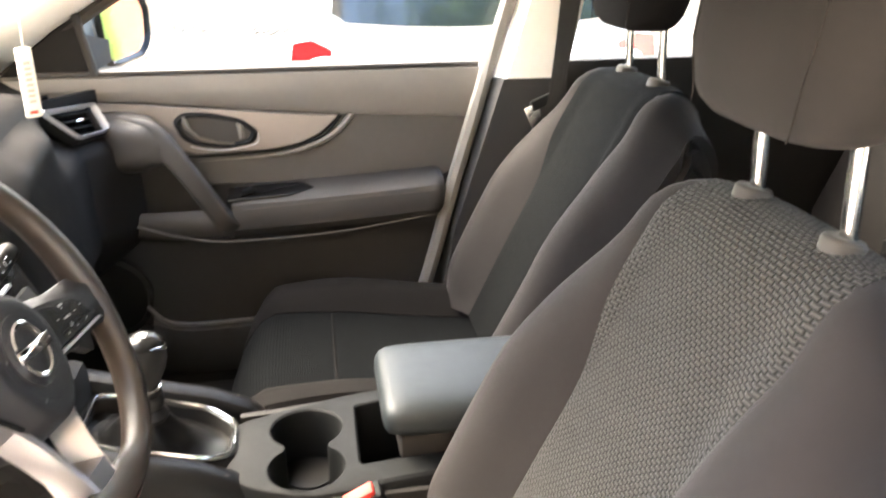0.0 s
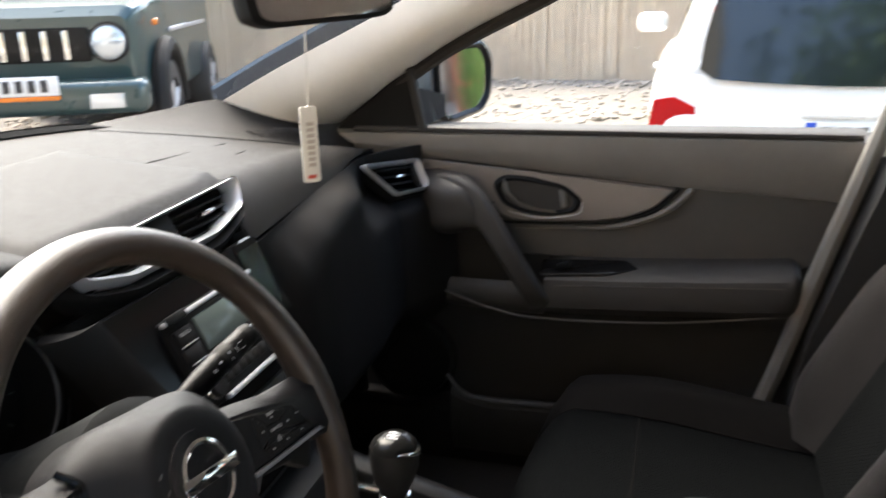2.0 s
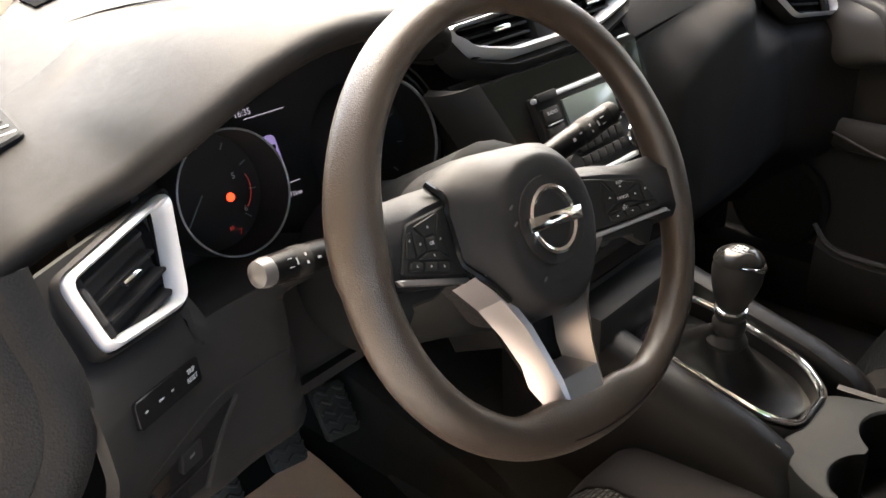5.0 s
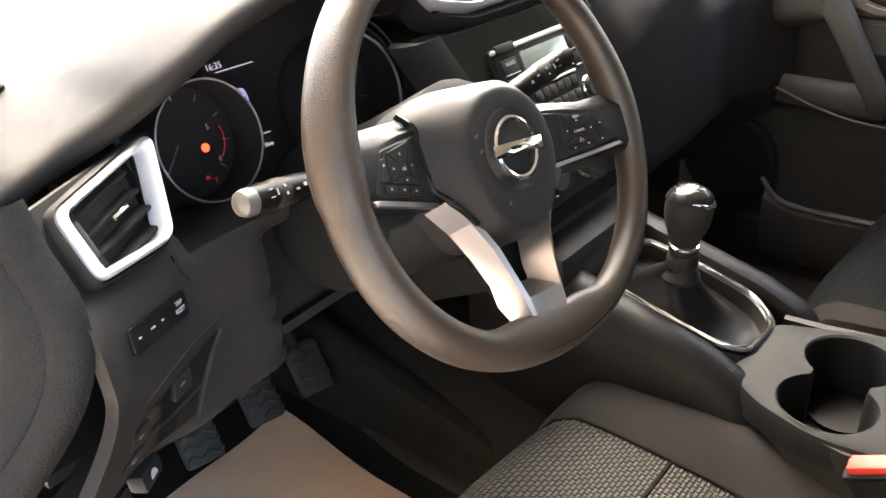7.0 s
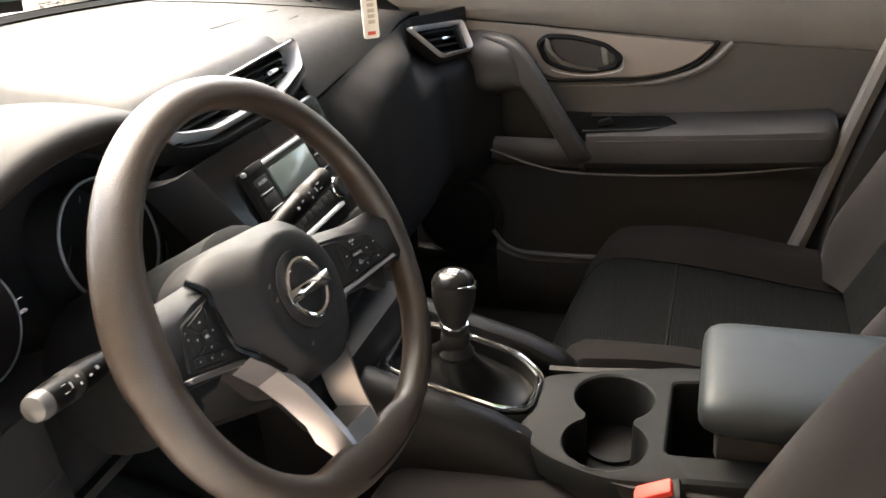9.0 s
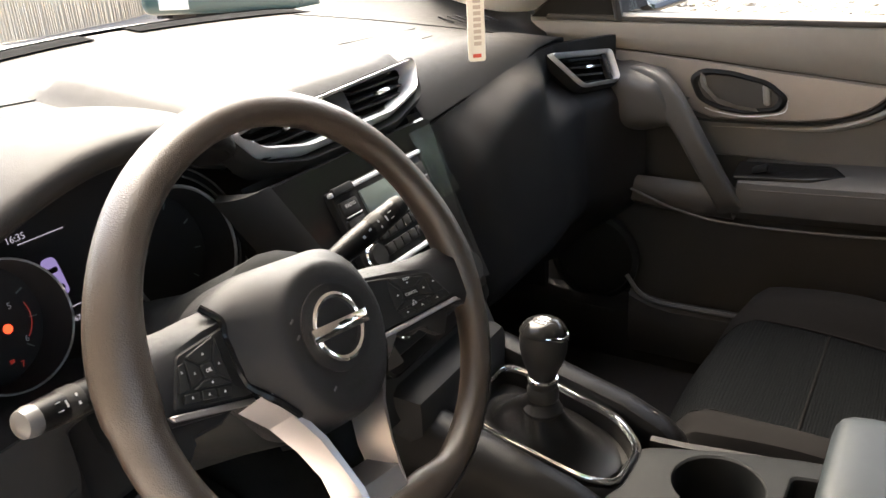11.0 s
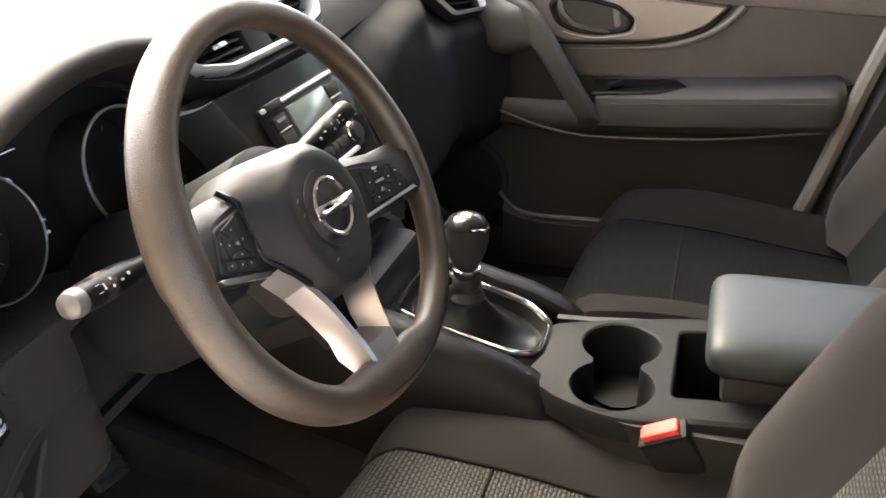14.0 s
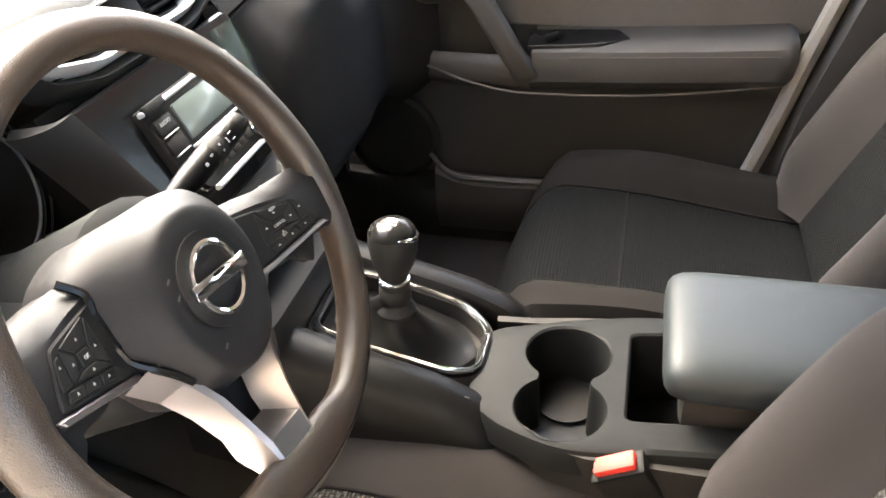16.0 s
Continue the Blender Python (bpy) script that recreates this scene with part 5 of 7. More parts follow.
for y, f, h in ((-0.2965, 0.70, 0.30), (-0.2985, 0.84, 0.58), (-0.304, 0.925, 0.80), (-0.314, 0.97, 0.93), (-0.332, 0.995, 0.985), (-0.36, 1, 1), (-0.46, 1, 1.02), (-0.58, 1, 1.03), (-0.605, 0.97, 0.93), (-0.615, 0.84, 0.58)):
    LID.append([V(-0.019 + 0.099 * f * math.copysign(abs(math.cos(a)) ** 0.42, math.cos(a)), y, 0.709 + (0.031 if math.sin(a) > 0 else 0.024) * h * math.copysign(abs(math.sin(a)) ** 0.62, math.sin(a))) for a in [2 * math.pi * (k + 0.5) / 40 for k in range(40)]])
lid = part("armrest_lid", loft(LID), M_LID, con, "grey vinyl armrest lid", angle=60)
part("lid_base", rbox((-0.019, -0.462, 0.668), (0.172, 0.29, 0.042), 0.010), M_HARD, con)
# gear surround, rising towards the dashboard
GM = frame_of((-0.014, -0.008, 0.678), (1, 0, 0), (0, 0.97, 0.24))
ga = placed(GM)
go = fillet([(-0.062, 0.105), (0.062, 0.105), (0.070, 0.05), (0.064, -0.055), (0.030, -0.096), (-0.046, -0.096), (-0.066, -0.06), (-0.068, 0.05)], 0.02, 5)
gi = [Vector((p[0] * 0.915, p[1] * 0.94)) for p in go]
part("gear_surround", prism([(p[0] * 1.22, p[1] * 1.06) for p in go], ga, -0.05, -0.024, 0.006), M_HARD, con, "black gear lever surround")
part("surround_edge", ringframe([Vector((p[0] * 1.24, p[1] * 1.08)) for p in go], [Vector((p[0] * 0.985, p[1] * 0.985)) for p in go], ga, -0.030, -0.002), M_HARD, con)
part("gear_bezel", ringframe([Vector(p) for p in go], gi, ga, -0.004, 0.004), M_BEZEL, con, "chrome gear lever frame")
part("bezel_wall", ringframe([Vector((p[0] * 0.99, p[1] * 0.99)) for p in go], [Vector((p[0] * 0.925, p[1] * 0.945)) for p in go], ga, -0.03, -0.0042), M_HARD, con)
for sx, x0 in ((-1, -0.098), (1, 0.075)):
    pad = part("knee_pad", loft([[V(x0 + sx * a, y, z0 + b) for a, b in ((-0.012, -0.03), (-0.014, -0.006), (-0.008, 0.006), (0.004, 0.011), (0.018, 0.009), (0.032, 0.000), (0.042, -0.02), (0.046, -0.06), (0.042, -0.2), (-0.01, -0.2))] for y, z0 in ((-0.142, 0.580), (-0.137, 0.605), (-0.127, 0.626), (-0.108, 0.643), (-0.06, 0.664), (0.03, 0.688), (0.13, 0.716), (0.24, 0.74))]), M_LEATHER, con, "black stitched knee pad")
    for k in range(34):
        y = -0.095 + k * 0.0095
        z0 = 0.649 + (y + 0.095) * 0.27
        part("stitch", rbox((x0 + sx * 0.012, y, z0 + 0.0095), (0.0012, 0.006, 0.0012), 0, Matrix.Rotation(0.26, 4, "X")), M_THREAD, pad)
part("console_front", rbox((-0.014, 0.17, 0.655), (0.17, 0.15, 0.07), 0.015, Matrix.Rotation(0.24, 4, "X")), M_HARD, con)
# gear lever
gear = thing("gear_lever", (-0.035, 0.0, 0.68), "black gear lever with chrome-topped knob and leather boot", "gear lever")
gx, gy = -0.035, 0.002
bo = []
for h, f, tw in ((-0.014, 0.98, 0), (-0.012, 0.88, 0.02), (-0.006, 0.74, 0.06), (0.004, 0.59, 0.12), (0.016, 0.46, 0.2), (0.028, 0.37, 0.2), (0.040, 0.315, 0.2), (0.050, 0.28, 0.2)):
    ring = []
    for k in range(40):
        a = 2 * math.pi * k / 40
        fold = 1 + 0.15 * math.sin(4 * a + 5 * h * 10 + 0.8 * math.sin(2 * a)) * math.sin(math.pi * min(1, max(0, (h + 0.012) / 0.056)))
        ex, ey = 0.059 * math.cos(a), lerp(0.090, 0.060, smooth(0.02, 0.05, h)) * math.sin(a)
        p = ga(ex * f * fold + (gx - GM.translation.x) * (1 - f) / 0.72, (ey + 0.004) * f * fold + 0.020 * (1 - f) / 0.72, -0.004 + h)
        ring.append(p)
    bo.append(ring)
boot = part("gear_boot", loft(bo), M_LEATHER, gear, "black folded leather boot")
part("lever_collar", lathe([(0.021, 0.706), (0.023, 0.712), (0.020, 0.718), (0.0165, 0.724), (0.0185, 0.728), (0.0185, 0.738), (0.016, 0.742), (0.0175, 0.746), (0.0175, 0.752), (0.015, 0.757)], (gx, gy, 0.0), (0, 0, 1), 22), M_BTN, gear, "black lever collar")
part("lever_ring", lathe([(0.016, 0.7505), (0.0186, 0.752), (0.0186, 0.755), (0.016, 0.757)], (gx, gy, 0), (0, 0, 1), 24), M_CHROME, gear, "thin chrome ring")
kn = part("knob", loft([[V(gx - 0.004 * t + r * fx * math.cos(a), gy + off + r * math.sin(a), z) for a in [2 * math.pi * k / 28 for k in range(28)]] for z, r, fx, off, t in ((0.757, 0.0165, 1, 0, 0), (0.763, 0.0182, 1, 0, 0), (0.771, 0.0212, 0.98, -0.001, 0.3), (0.781, 0.0244, 0.96, -0.002, 0.6), (0.793, 0.0268, 0.96, -0.003, 0.9), (0.805, 0.0274, 0.96, -0.003, 1), (0.814, 0.0264, 0.96, -0.003, 1), (0.822, 0.0230, 0.96, -0.002, 1), (0.827, 0.0165, 0.96, -0.002, 1), (0.829, 0.008, 1, -0.001, 1))]), M_BTN, gear, "smooth black gear knob")
part("knob_cap", loft([[V(gx - 0.004 + r * math.cos(a), gy - 0.003 + r * math.sin(a), z) for a in [2 * math.pi * k / 28 for k in range(28)]] for z, r in ((0.8165, 0.0268), (0.820, 0.0252), (0.8245, 0.0215), (0.8285, 0.0150), (0.8302, 0.0))][:4]), M_GLOSS, kn, "glossy cap with the shift pattern")
part("knob_crescent", sweep([V(gx - 0.004 + 0.0255 * math.cos(a), gy - 0.003 + 0.0255 * math.sin(a), 0.8185 - 0.010 * max(0, math.cos(a + 1.1)) ** 2) for a in [radians(-150 + 8 * k) for k in range(24)]], lambda t: 0.0008 + 0.0034 * math.sin(math.pi * t), 8), M_CHROME, kn, "chrome crescent on the knob")
for a, b, w, h in ((-0.006, 0, 0.0010, 0.012), (0, 0, 0.0010, 0.012), (0.006, 0, 0.0010, 0.012), (0, 0, 0.012, 0.0010)):
    part("shift_mark", rbox((gx - 0.004 + a, gy - 0.003 + b, 0.8289), (w * 1.4, h * 1.1, 0.0008), 0), M_SILVER, kn)


# ---- seats ----
def seat(cx, dy, name_label, weave_mat, cloth, outer, group, fwd=0.0, seam=0.56):
    """A front seat with its middle at cx, moved by dy along the car; outer: the side of its door, -1 or 1."""
    e = thing("front_seat", (cx, -0.2 + dy, 0.36), name_label, "car seat", group)

    def cush(u, v):
        # u across -1..1, v from back 0 to front 1
        y = lerp(-0.42, 0.075 + fwd, v) + dy
        w = lerp(0.235, 0.262, smooth(0, 0.6, v)) - 0.02 * smooth(0.85, 1, v)
        a = abs(u)
        side = 0.042 * smooth(seam - 0.06, seam + 0.22, a) * (1 - 0.55 * smooth(0.55, 1.0, v))
        roll = -0.075 * smooth(0.90, 1.04, a) ** 1.2
        z = 0.548 + 0.035 * smooth(0.0, 0.9, v) + side + roll - 0.10 * max(0, (v - 0.86) / 0.14) ** 2.2 - 0.004 * smooth(0.06, 0, abs(a - seam))
        return V(cx + u * w, y + 0.03 * (1 - u * u) * smooth(0.8, 1, v), z)

    def cpatch(u0, u1, v0, v1, drop=0.0):
        return lambda u, v: cush(lerp(u0, u1, u), lerp(v0, v1, v)) - V(0, 0, drop)

    part("cushion_core", loft([[V(cx + x, y + dy, z) for x, z in ((-0.245, 0.40), (0.245, 0.40), (0.252, 0.49), (0.22, 0.535), (-0.22, 0.535), (-0.252, 0.49))] for y in (-0.44, 0.055 + fwd)]), M_CLOTHD_SHADED, e)
    part("cushion_centre", sheet(cpatch(-seam, seam, 0.0, 0.655), 22, 16, 0.02, (0.29, 0.32)), weave_mat, e, "woven seat cushion centre")
    part("cushion_front", sheet(cpatch(-seam, seam, 0.665, 1.0), 22, 16, 0.02, (0.29, 0.17)), weave_mat, e, "woven front of the seat cushion")
    for s in (-1, 1):
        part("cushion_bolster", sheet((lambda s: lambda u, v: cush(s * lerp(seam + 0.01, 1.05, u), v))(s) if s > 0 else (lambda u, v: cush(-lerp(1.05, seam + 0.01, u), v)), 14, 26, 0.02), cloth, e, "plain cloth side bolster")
        part("cushion_seam", sweep([cush(s * (seam + 0.005), k / 24) + V(0, 0, 0.001) for k in range(25)], 0.0022, 6), M_CLOTHD_SHADED, e)
        part("side_shield", rbox((cx + s * 0.255, -0.20 + dy, 0.43), (0.03, 0.46, 0.13), 0.012), M_HARD, e, "black plastic seat base cover")
    part("cross_seam", sweep([cush(lerp(-seam, seam, k / 16), 0.66) + V(0, 0, 0.0) for k in range(17)], 0.0022, 6), M_CLOTHD_SHADED, e)
    part("cushion_nose", sheet(lambda u, v: cush(lerp(-1.02, 1.02, u), 1.0).lerp(V(cx + lerp(-0.22, 0.22, u), 0.05 + fwd + dy, 0.41), v), 20, 6, 0.01), cloth, e, "rounded front edge of the seat")
    for s in (-1, 1):
        part("seat_rail", rbox((cx + s * 0.19, -0.18 + dy, 0.375), (0.045, 0.56, 0.04), 0.008), M_STEEL, e, "steel seat rail")

    def rim(v):
        return 1.07 - 0.05 * smooth(0.85, 1.12, v)

    def edge(v):
        return 0.475 + 0.27 * smooth(0.50, 1.06, v)

    # backrest: front face and, past v = 1, its rounded top; u across, v up
    def back(u, v):
        w = min(v, 1.0)
        z = lerp(0.56, 1.010, w)
        y = lerp(-0.385, -0.610, w) + dy
        a = abs(u)
        wid = 0.232 + 0.022 * math.sin(math.pi * min(1, w * 1.15)) - 0.050 * smooth(0.70, 1.30, v) - 0.035 * smooth(1.0, 1.3, v)
        bol = 0.062 * smooth(0.44, 0.78, a) * (1 - 0.85 * smooth(0.55, 0.98, w)) * (0.6 + 0.4 * smooth(0, 0.2, w))
        roll = -0.075 * smooth(0.82, 1.06, a) ** 1.2 * (1 - 0.55 * smooth(0.75, 1.15, v))
        if v > 1:
            p0, th, r = radians(25), (v - 1) / 0.3 * radians(150), 0.050
            y += r * (math.cos(p0 + th) - math.cos(p0))
            z += r * (math.sin(p0 + th) - math.sin(p0))
        drop = 0.008 * a ** 3 * smooth(0.75, 1.0, v) + 0.042 * smooth(0.76, 1.07, a) ** 1.6 * smooth(0.80, 1.10, v) + 0.045 * smooth(0.70, 1.07, a) ** 1.5 * smooth(1.02, 1.3, v)
        return V(cx + u * wid, y + bol + roll - 0.006 * smooth(0.05, 0, abs(a - edge(v))), z - drop)

    def bpatch(u0, u1, v0, v1):
        return lambda u, v: back(lerp(u0, u1, u), lerp(v0, v1, v))

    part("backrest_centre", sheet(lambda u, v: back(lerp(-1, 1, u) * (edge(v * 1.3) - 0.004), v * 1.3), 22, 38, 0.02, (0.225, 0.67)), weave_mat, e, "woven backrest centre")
    for s in (-1, 1):
        part("backrest_bolster", sheet((lambda u, v: back(lerp(edge(v * 1.3) + 0.004, rim(v * 1.3), u), v * 1.3)) if s > 0 else (lambda u, v: back(-lerp(rim(v * 1.3), edge(v * 1.3) + 0.004, u), v * 1.3)), 16, 38, 0.02), M_CLOTH, e, "plain cloth backrest bolster")
        part("backrest_seam", sweep([back(s * edge(k / 26), k / 26) + V(0, 0.002, 0) for k in range(32)], 0.0022, 6), M_CLOTHD_SHADED, e)
        part("bolster_piping", sweep([back(s * 0.92, k / 26) + V(0, 0.002, 0) for k in range(4, 27)], 0.0016, 6), M_THREAD, e, "thin seam along the bolster")
        part("bolster_seam", sweep([back(s * lerp(0.48, 0.86, k / 8), lerp(0.46, 0.58, k / 8)) + V(0, 0.001, 0) for k in range(9)], 0.0015, 6), M_CLOTHD_SHADED, e)
    def shell(u, v):
        p = back(lerp(1.05, -1.05, u), v)
        return V(p.x, p.y - 0.004 - 0.12 * (1 - abs(2 * u - 1) ** 7) * (1 - 0.35 * smooth(0.6, 1.0, v)), p.z)

    part("backrest_shell", sheet(shell, 40, 20, 0.010), M_CLOTH, e, "dark back and side of the seat")
    part("shell_top", sheet(lambda u, v: shell(u, 1.0).lerp(back(lerp(1.05, -1.05, u), 1.3), v), 40, 4, 0.008), M_CLOTH, e)
    for s in (-1, 1):
        part("shoulder_side", sheet((lambda s: lambda u, v: back(s * lerp(rim(1 + 0.3 * u), 1.05, v), 1 + 0.3 * u).lerp(back(s * 1.05, 1.0).lerp(back(s * 1.05, 1.3), u), v))(s), 10, 4, 0.004), M_CLOTH, e)
    for s in (-1, 1):
        px = cx + s * 0.075
        part("post_guide", lathe([(0.019, -0.016), (0.019, 0.001), (0.0165, 0.0040), (0.009, 0.0045)], (px, -0.657 + dy, 1.061), (0, -0.25, 0.97), 22), M_RUBBER, e, "grey headrest guide")
        part("headrest_post", sweep([(px, -0.661 + dy, 1.05), (px, -0.658 + dy, 1.12), (px, -0.655 + dy, 1.20)], 0.0075, 12, up=(1, 0, 0)), M_STEEL, e, "bright steel headrest post")
    # headrest
    def hr(a, h):
        t = (h - 1.143) / 0.232
        w = lerp(0.126, 0.148, smooth(0, 0.35, t)) - 0.052 * smooth(0.45, 1.0, t)
        c, s_ = math.cos(a), math.sin(a)
        d = 0.062 - 0.012 * t
        sx_ = (abs(c) ** 0.62) * (1 if c > 0 else -1)
        sy_ = (abs(s_) ** 0.85) * (1 if s_ > 0 else -1)
        return V(cx + w * sx_, -0.632 + dy - 0.03 * t + d * sy_ - 0.012 * smooth(0.3, 0, t) * sy_, h)

    rr = []
    for h, f in ((1.143, 0.55), (1.146, 0.78), (1.155, 0.93), (1.170, 1.0), (1.205, 1.0), (1.245, 1.0), (1.285, 1.0), (1.32, 1.0), (1.348, 0.97), (1.364, 0.85), (1.371, 0.6)):
        ring = [hr(2 * math.pi * k / 40, h) for k in range(40)]
        c = sum(ring, Vector()) / 40
        rr.append([c + (p - c) * f for p in ring])
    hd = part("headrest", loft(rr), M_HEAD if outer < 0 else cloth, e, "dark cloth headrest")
    for s in (-1, 1):
        part("headrest_seam", sweep([V(cx + s * (lerp(0.085, 0.098, smooth(0, .35, t)) - 0.035 * smooth(0.45, 1, t)), -0.632 + dy - 0.03 * t + 0.9 * (0.062 - 0.012 * t) * 0.985 - 0.010 * smooth(0.3, 0, t), 1.149 + 0.215 * t) for t in [k / 14 for k in range(15)]], 0.0010, 6), M_HEAD, hd)
    return e


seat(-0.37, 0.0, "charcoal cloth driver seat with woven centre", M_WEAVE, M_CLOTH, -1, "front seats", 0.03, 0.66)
# same cloth as the driver seat, with shade mixed into its colours
seat(0.385, -0.15, "front passenger seat with woven centre, shade put into its cloth colour", M_WEAVE_SHADED, M_CLOTHD_SHADED, 1, "front seats")

# driver's belt buckle
bk = thing("belt_buckle", (-0.163, -0.27, 0.5), "seat belt buckle with red button beside the console", "seat belt buckle")
BM = Matrix.Translation((-0.163, -0.262, 0.640)) @ Matrix.Rotation(radians(-28), 4, "X") @ Matrix.Rotation(radians(-12), 4, "Y")
part("buckle_case", rbox((0, 0, 0), (0.026, 0.056, 0.075), 0.005, BM @ Matrix.Translation((0, 0, -0.030))), M_BTN, bk, "black buckle case")
part("buckle_button", rbox((0, 0, 0), (0.019, 0.044, 0.012), 0.003, BM @ Matrix.Translation((0, 0, 0.009))), M_RED, bk, "red release button")
part("buckle_frame", rbox((0, 0, 0), (0.027, 0.057, 0.006), 0.002, BM @ Matrix.Translation((0, 0, 0.003))), M_GREY, bk)
part("buckle_stalk", rbox((0, 0, 0), (0.018, 0.03, 0.14), 0.004, BM @ Matrix.Translation((0, 0, -0.12))), M_BTN, bk)
# passenger belt
bt = thing("seat_belt", (0.62, -0.70, 0.6), "dark seat belt hanging from the pillar", "seat belt")
part("belt_guide", rbox((0.585, -0.735, 1.235), (0.022, 0.085, 0.045), 0.010, Matrix.Rotation(0.25, 4, "X")), M_SEAL, bt, "grey belt guide on the pillar")
part("webbing", sheet(lambda u, v: V(lerp(0.58, 0.615, v) - 0.012 * math.sin(3.0 * v), lerp(-0.757, -0.713, u) + lerp(0.0, 0.045, v) * 0.6, lerp(1.225, 0.93, v)) + V(0, 0.02 * (u - 0.5) * -v, 0), 4, 16, 0.002, (0.046, 0.3)), M_BELT, bt, "dark belt webbing")
part("belt_tongue", rbox((0.612, -0.675, 0.945), (0.006, 0.03, 0.05), 0.002, Matrix.Rotation(-0.4, 4, "X")), M_STEEL, bt, "steel belt tongue")
part("tongue_grip", rbox((0.612, -0.69, 0.975), (0.014, 0.05, 0.022), 0.005, Matrix.Rotation(-0.4, 4, "X")), M_BTN, bt)
part("belt_anchor", rbox((0.615, -0.545, 0.505), (0.02, 0.05, 0.03), 0.008), M_SEAL, bt, "grey lower belt anchor")
# rear bench
rb = thing("rear_bench", (0, -1.3, 0.4), "dark cloth rear bench seat", "car seat")
part("bench_cushion", loft([[V(x, y, z) for y, z in ((-0.95, 0.42), (-0.93, 0.56), (-0.98, 0.60), (-1.38, 0.56), (-1.4, 0.42))] for x in (-0.64, -0.6, 0, 0.6, 0.64)]), M_CLOTHD_SHADED, rb)
part("bench_back", loft([[V(x, y, z) for y, z in ((-1.36, 0.5), (-1.34, 0.7), (-1.46, 0.98), (-1.52, 1.0), (-1.56, 0.5))] for x in (-0.64, -0.6, 0, 0.6, 0.64)]), M_CLOTHD_SHADED, rb)
for x in (-0.36, 0.36):
    part("rear_headrest", rbox((x, -1.50, 1.08), (0.26, 0.09, 0.14), 0.035, Matrix.Rotation(0.25, 4, "X"), 4), M_CLOTHD_SHADED, rb)
part("rear_belt", sheet(lambda u, v: V(0.30 + 0.05 * u + 0.20 * v, lerp(-1.33, -1.48, v) + 0.004, lerp(0.60, 1.02, v)), 2, 8, 0.002, (0.05, 0.5)), M_BELT, rb, "dark rear seat belt")
part("rear_tongue", rbox((0.36, -1.335, 0.70), (0.04, 0.008, 0.05), 0.003), M_STEEL, rb, "steel rear belt tongue")

# ---- passenger door ----
dr = thing("passenger_door", (0.72, -0.15, 0.4), "closed front passenger door with dark trim panel", "car door")


def dx(y, z):
    """Inner face of the door trim."""
    x = 0.715 + 0.02 * smooth(0.95, 0.75, z)
    x += -0.010 * smooth(0.99, 1.03, z)
    return x + 0.03 * smooth(0.72, 0.66, z)


def dpanel(u, v):
    y = lerp(0.40, lerp(-0.45, -0.585, v), u)
    z = lerp(0.42, 1.0, v)
    return V(dx(y, z), y, z)


part("door_panel", sheet(dpanel, 30, 34, 0.02), M_DOORHARD, dr, "black lower door trim")
part("belt_roll", loft([[V(x, y, z) for x, z in ((0.716, zl), (0.703, zl + 0.004), (0.698, zl + 0.014), (0.694, max(1.008, zl + 0.02)), (0.700, 1.034), (0.715, 1.043), (0.74, 1.040), (0.745, zl))] for y, zl in ((0.40, 1.0), (0.25, 0.992), (0.055, 0.976), (-0.08, 0.963), (-0.28, 0.945), (-0.45, 0.934), (-0.583, 0.926))]), M_DOORSOFT, dr, "soft dark upper door edge")
part("window_seal", rbox((0.7235, -0.125, 1.0415), (0.045, 0.905, 0.011), 0.004), M_RUBBER, dr, "black rubber seal along the window")
dp = lambda off: (lambda a, b, d: V(dx(a, b) - off - d, a, b))
part("upper_trim", prism(fillet([(0.24, 0.985), (-0.275, 0.952), (-0.575, 0.93), (-0.515, 0.80), (-0.2, 0.80), (0.04, 0.80), (0.10, 0.88)], 0.02), dp(0.0), -0.004, 0.006, 0.003), M_DOORMID, dr, "soft grey-brown door trim")
ins = part("door_insert", prism(fillet([(0.255, 0.992), (0.055, 0.975), (-0.078, 0.962), (-0.282, 0.944), (-0.245, 0.908), (-0.20, 0.888), (-0.139, 0.877), (0.01, 0.872), (0.06, 0.89), (0.10, 0.94)], 0.01, 4), dp(0.006), -0.002, 0.009, 0.003), M_TRIM, dr, "satin brown-grey door insert")
part("insert_shadow_gap", sweep(catmull([dp(0.008)(a, b, 0) for a, b in ((-0.285, 0.945), (-0.25, 0.905), (-0.20, 0.884), (-0.139, 0.872), (0.01, 0.866), (0.05, 0.872))], 6), lambda t: 0.0026 + 0.0022 * smooth(0.55, 0.1, t), 8), M_BTN, ins, "black edge below the insert")
# tapering bead of lighter trim imitates the highlight on the fold
part("crease_highlight", sweep(catmull([dp(0.006)(a, b, 0) for a, b in ((-0.31, 0.945), (-0.27, 0.905), (-0.21, 0.876), (-0.139, 0.862), (0.01, 0.855))], 6), lambda t: 0.0065 * smooth(1.0, 0.45, t) + 0.0006, 8), M_DOORSOFT, dr)
# inner handle
HB = fillet([(0.052, 0.945), (0.030, 0.962), (-0.02, 0.960), (-0.085, 0.945), (-0.118, 0.918), (-0.108, 0.894), (-0.05, 0.884), (0.0, 0.890), (0.035, 0.905)], 0.015, 4)
hi = [Vector((-0.033 + (p[0] + 0.033) * 0.82, 0.922 + (p[1] - 0.922) * 0.73)) for p in HB]
hb = part("handle_bezel", ringframe([Vector(p) for p in HB], hi, lambda a, b, d: dp(0.015)(a, b, d), -0.004, 0.009), M_BTN, dr, "black door handle surround")
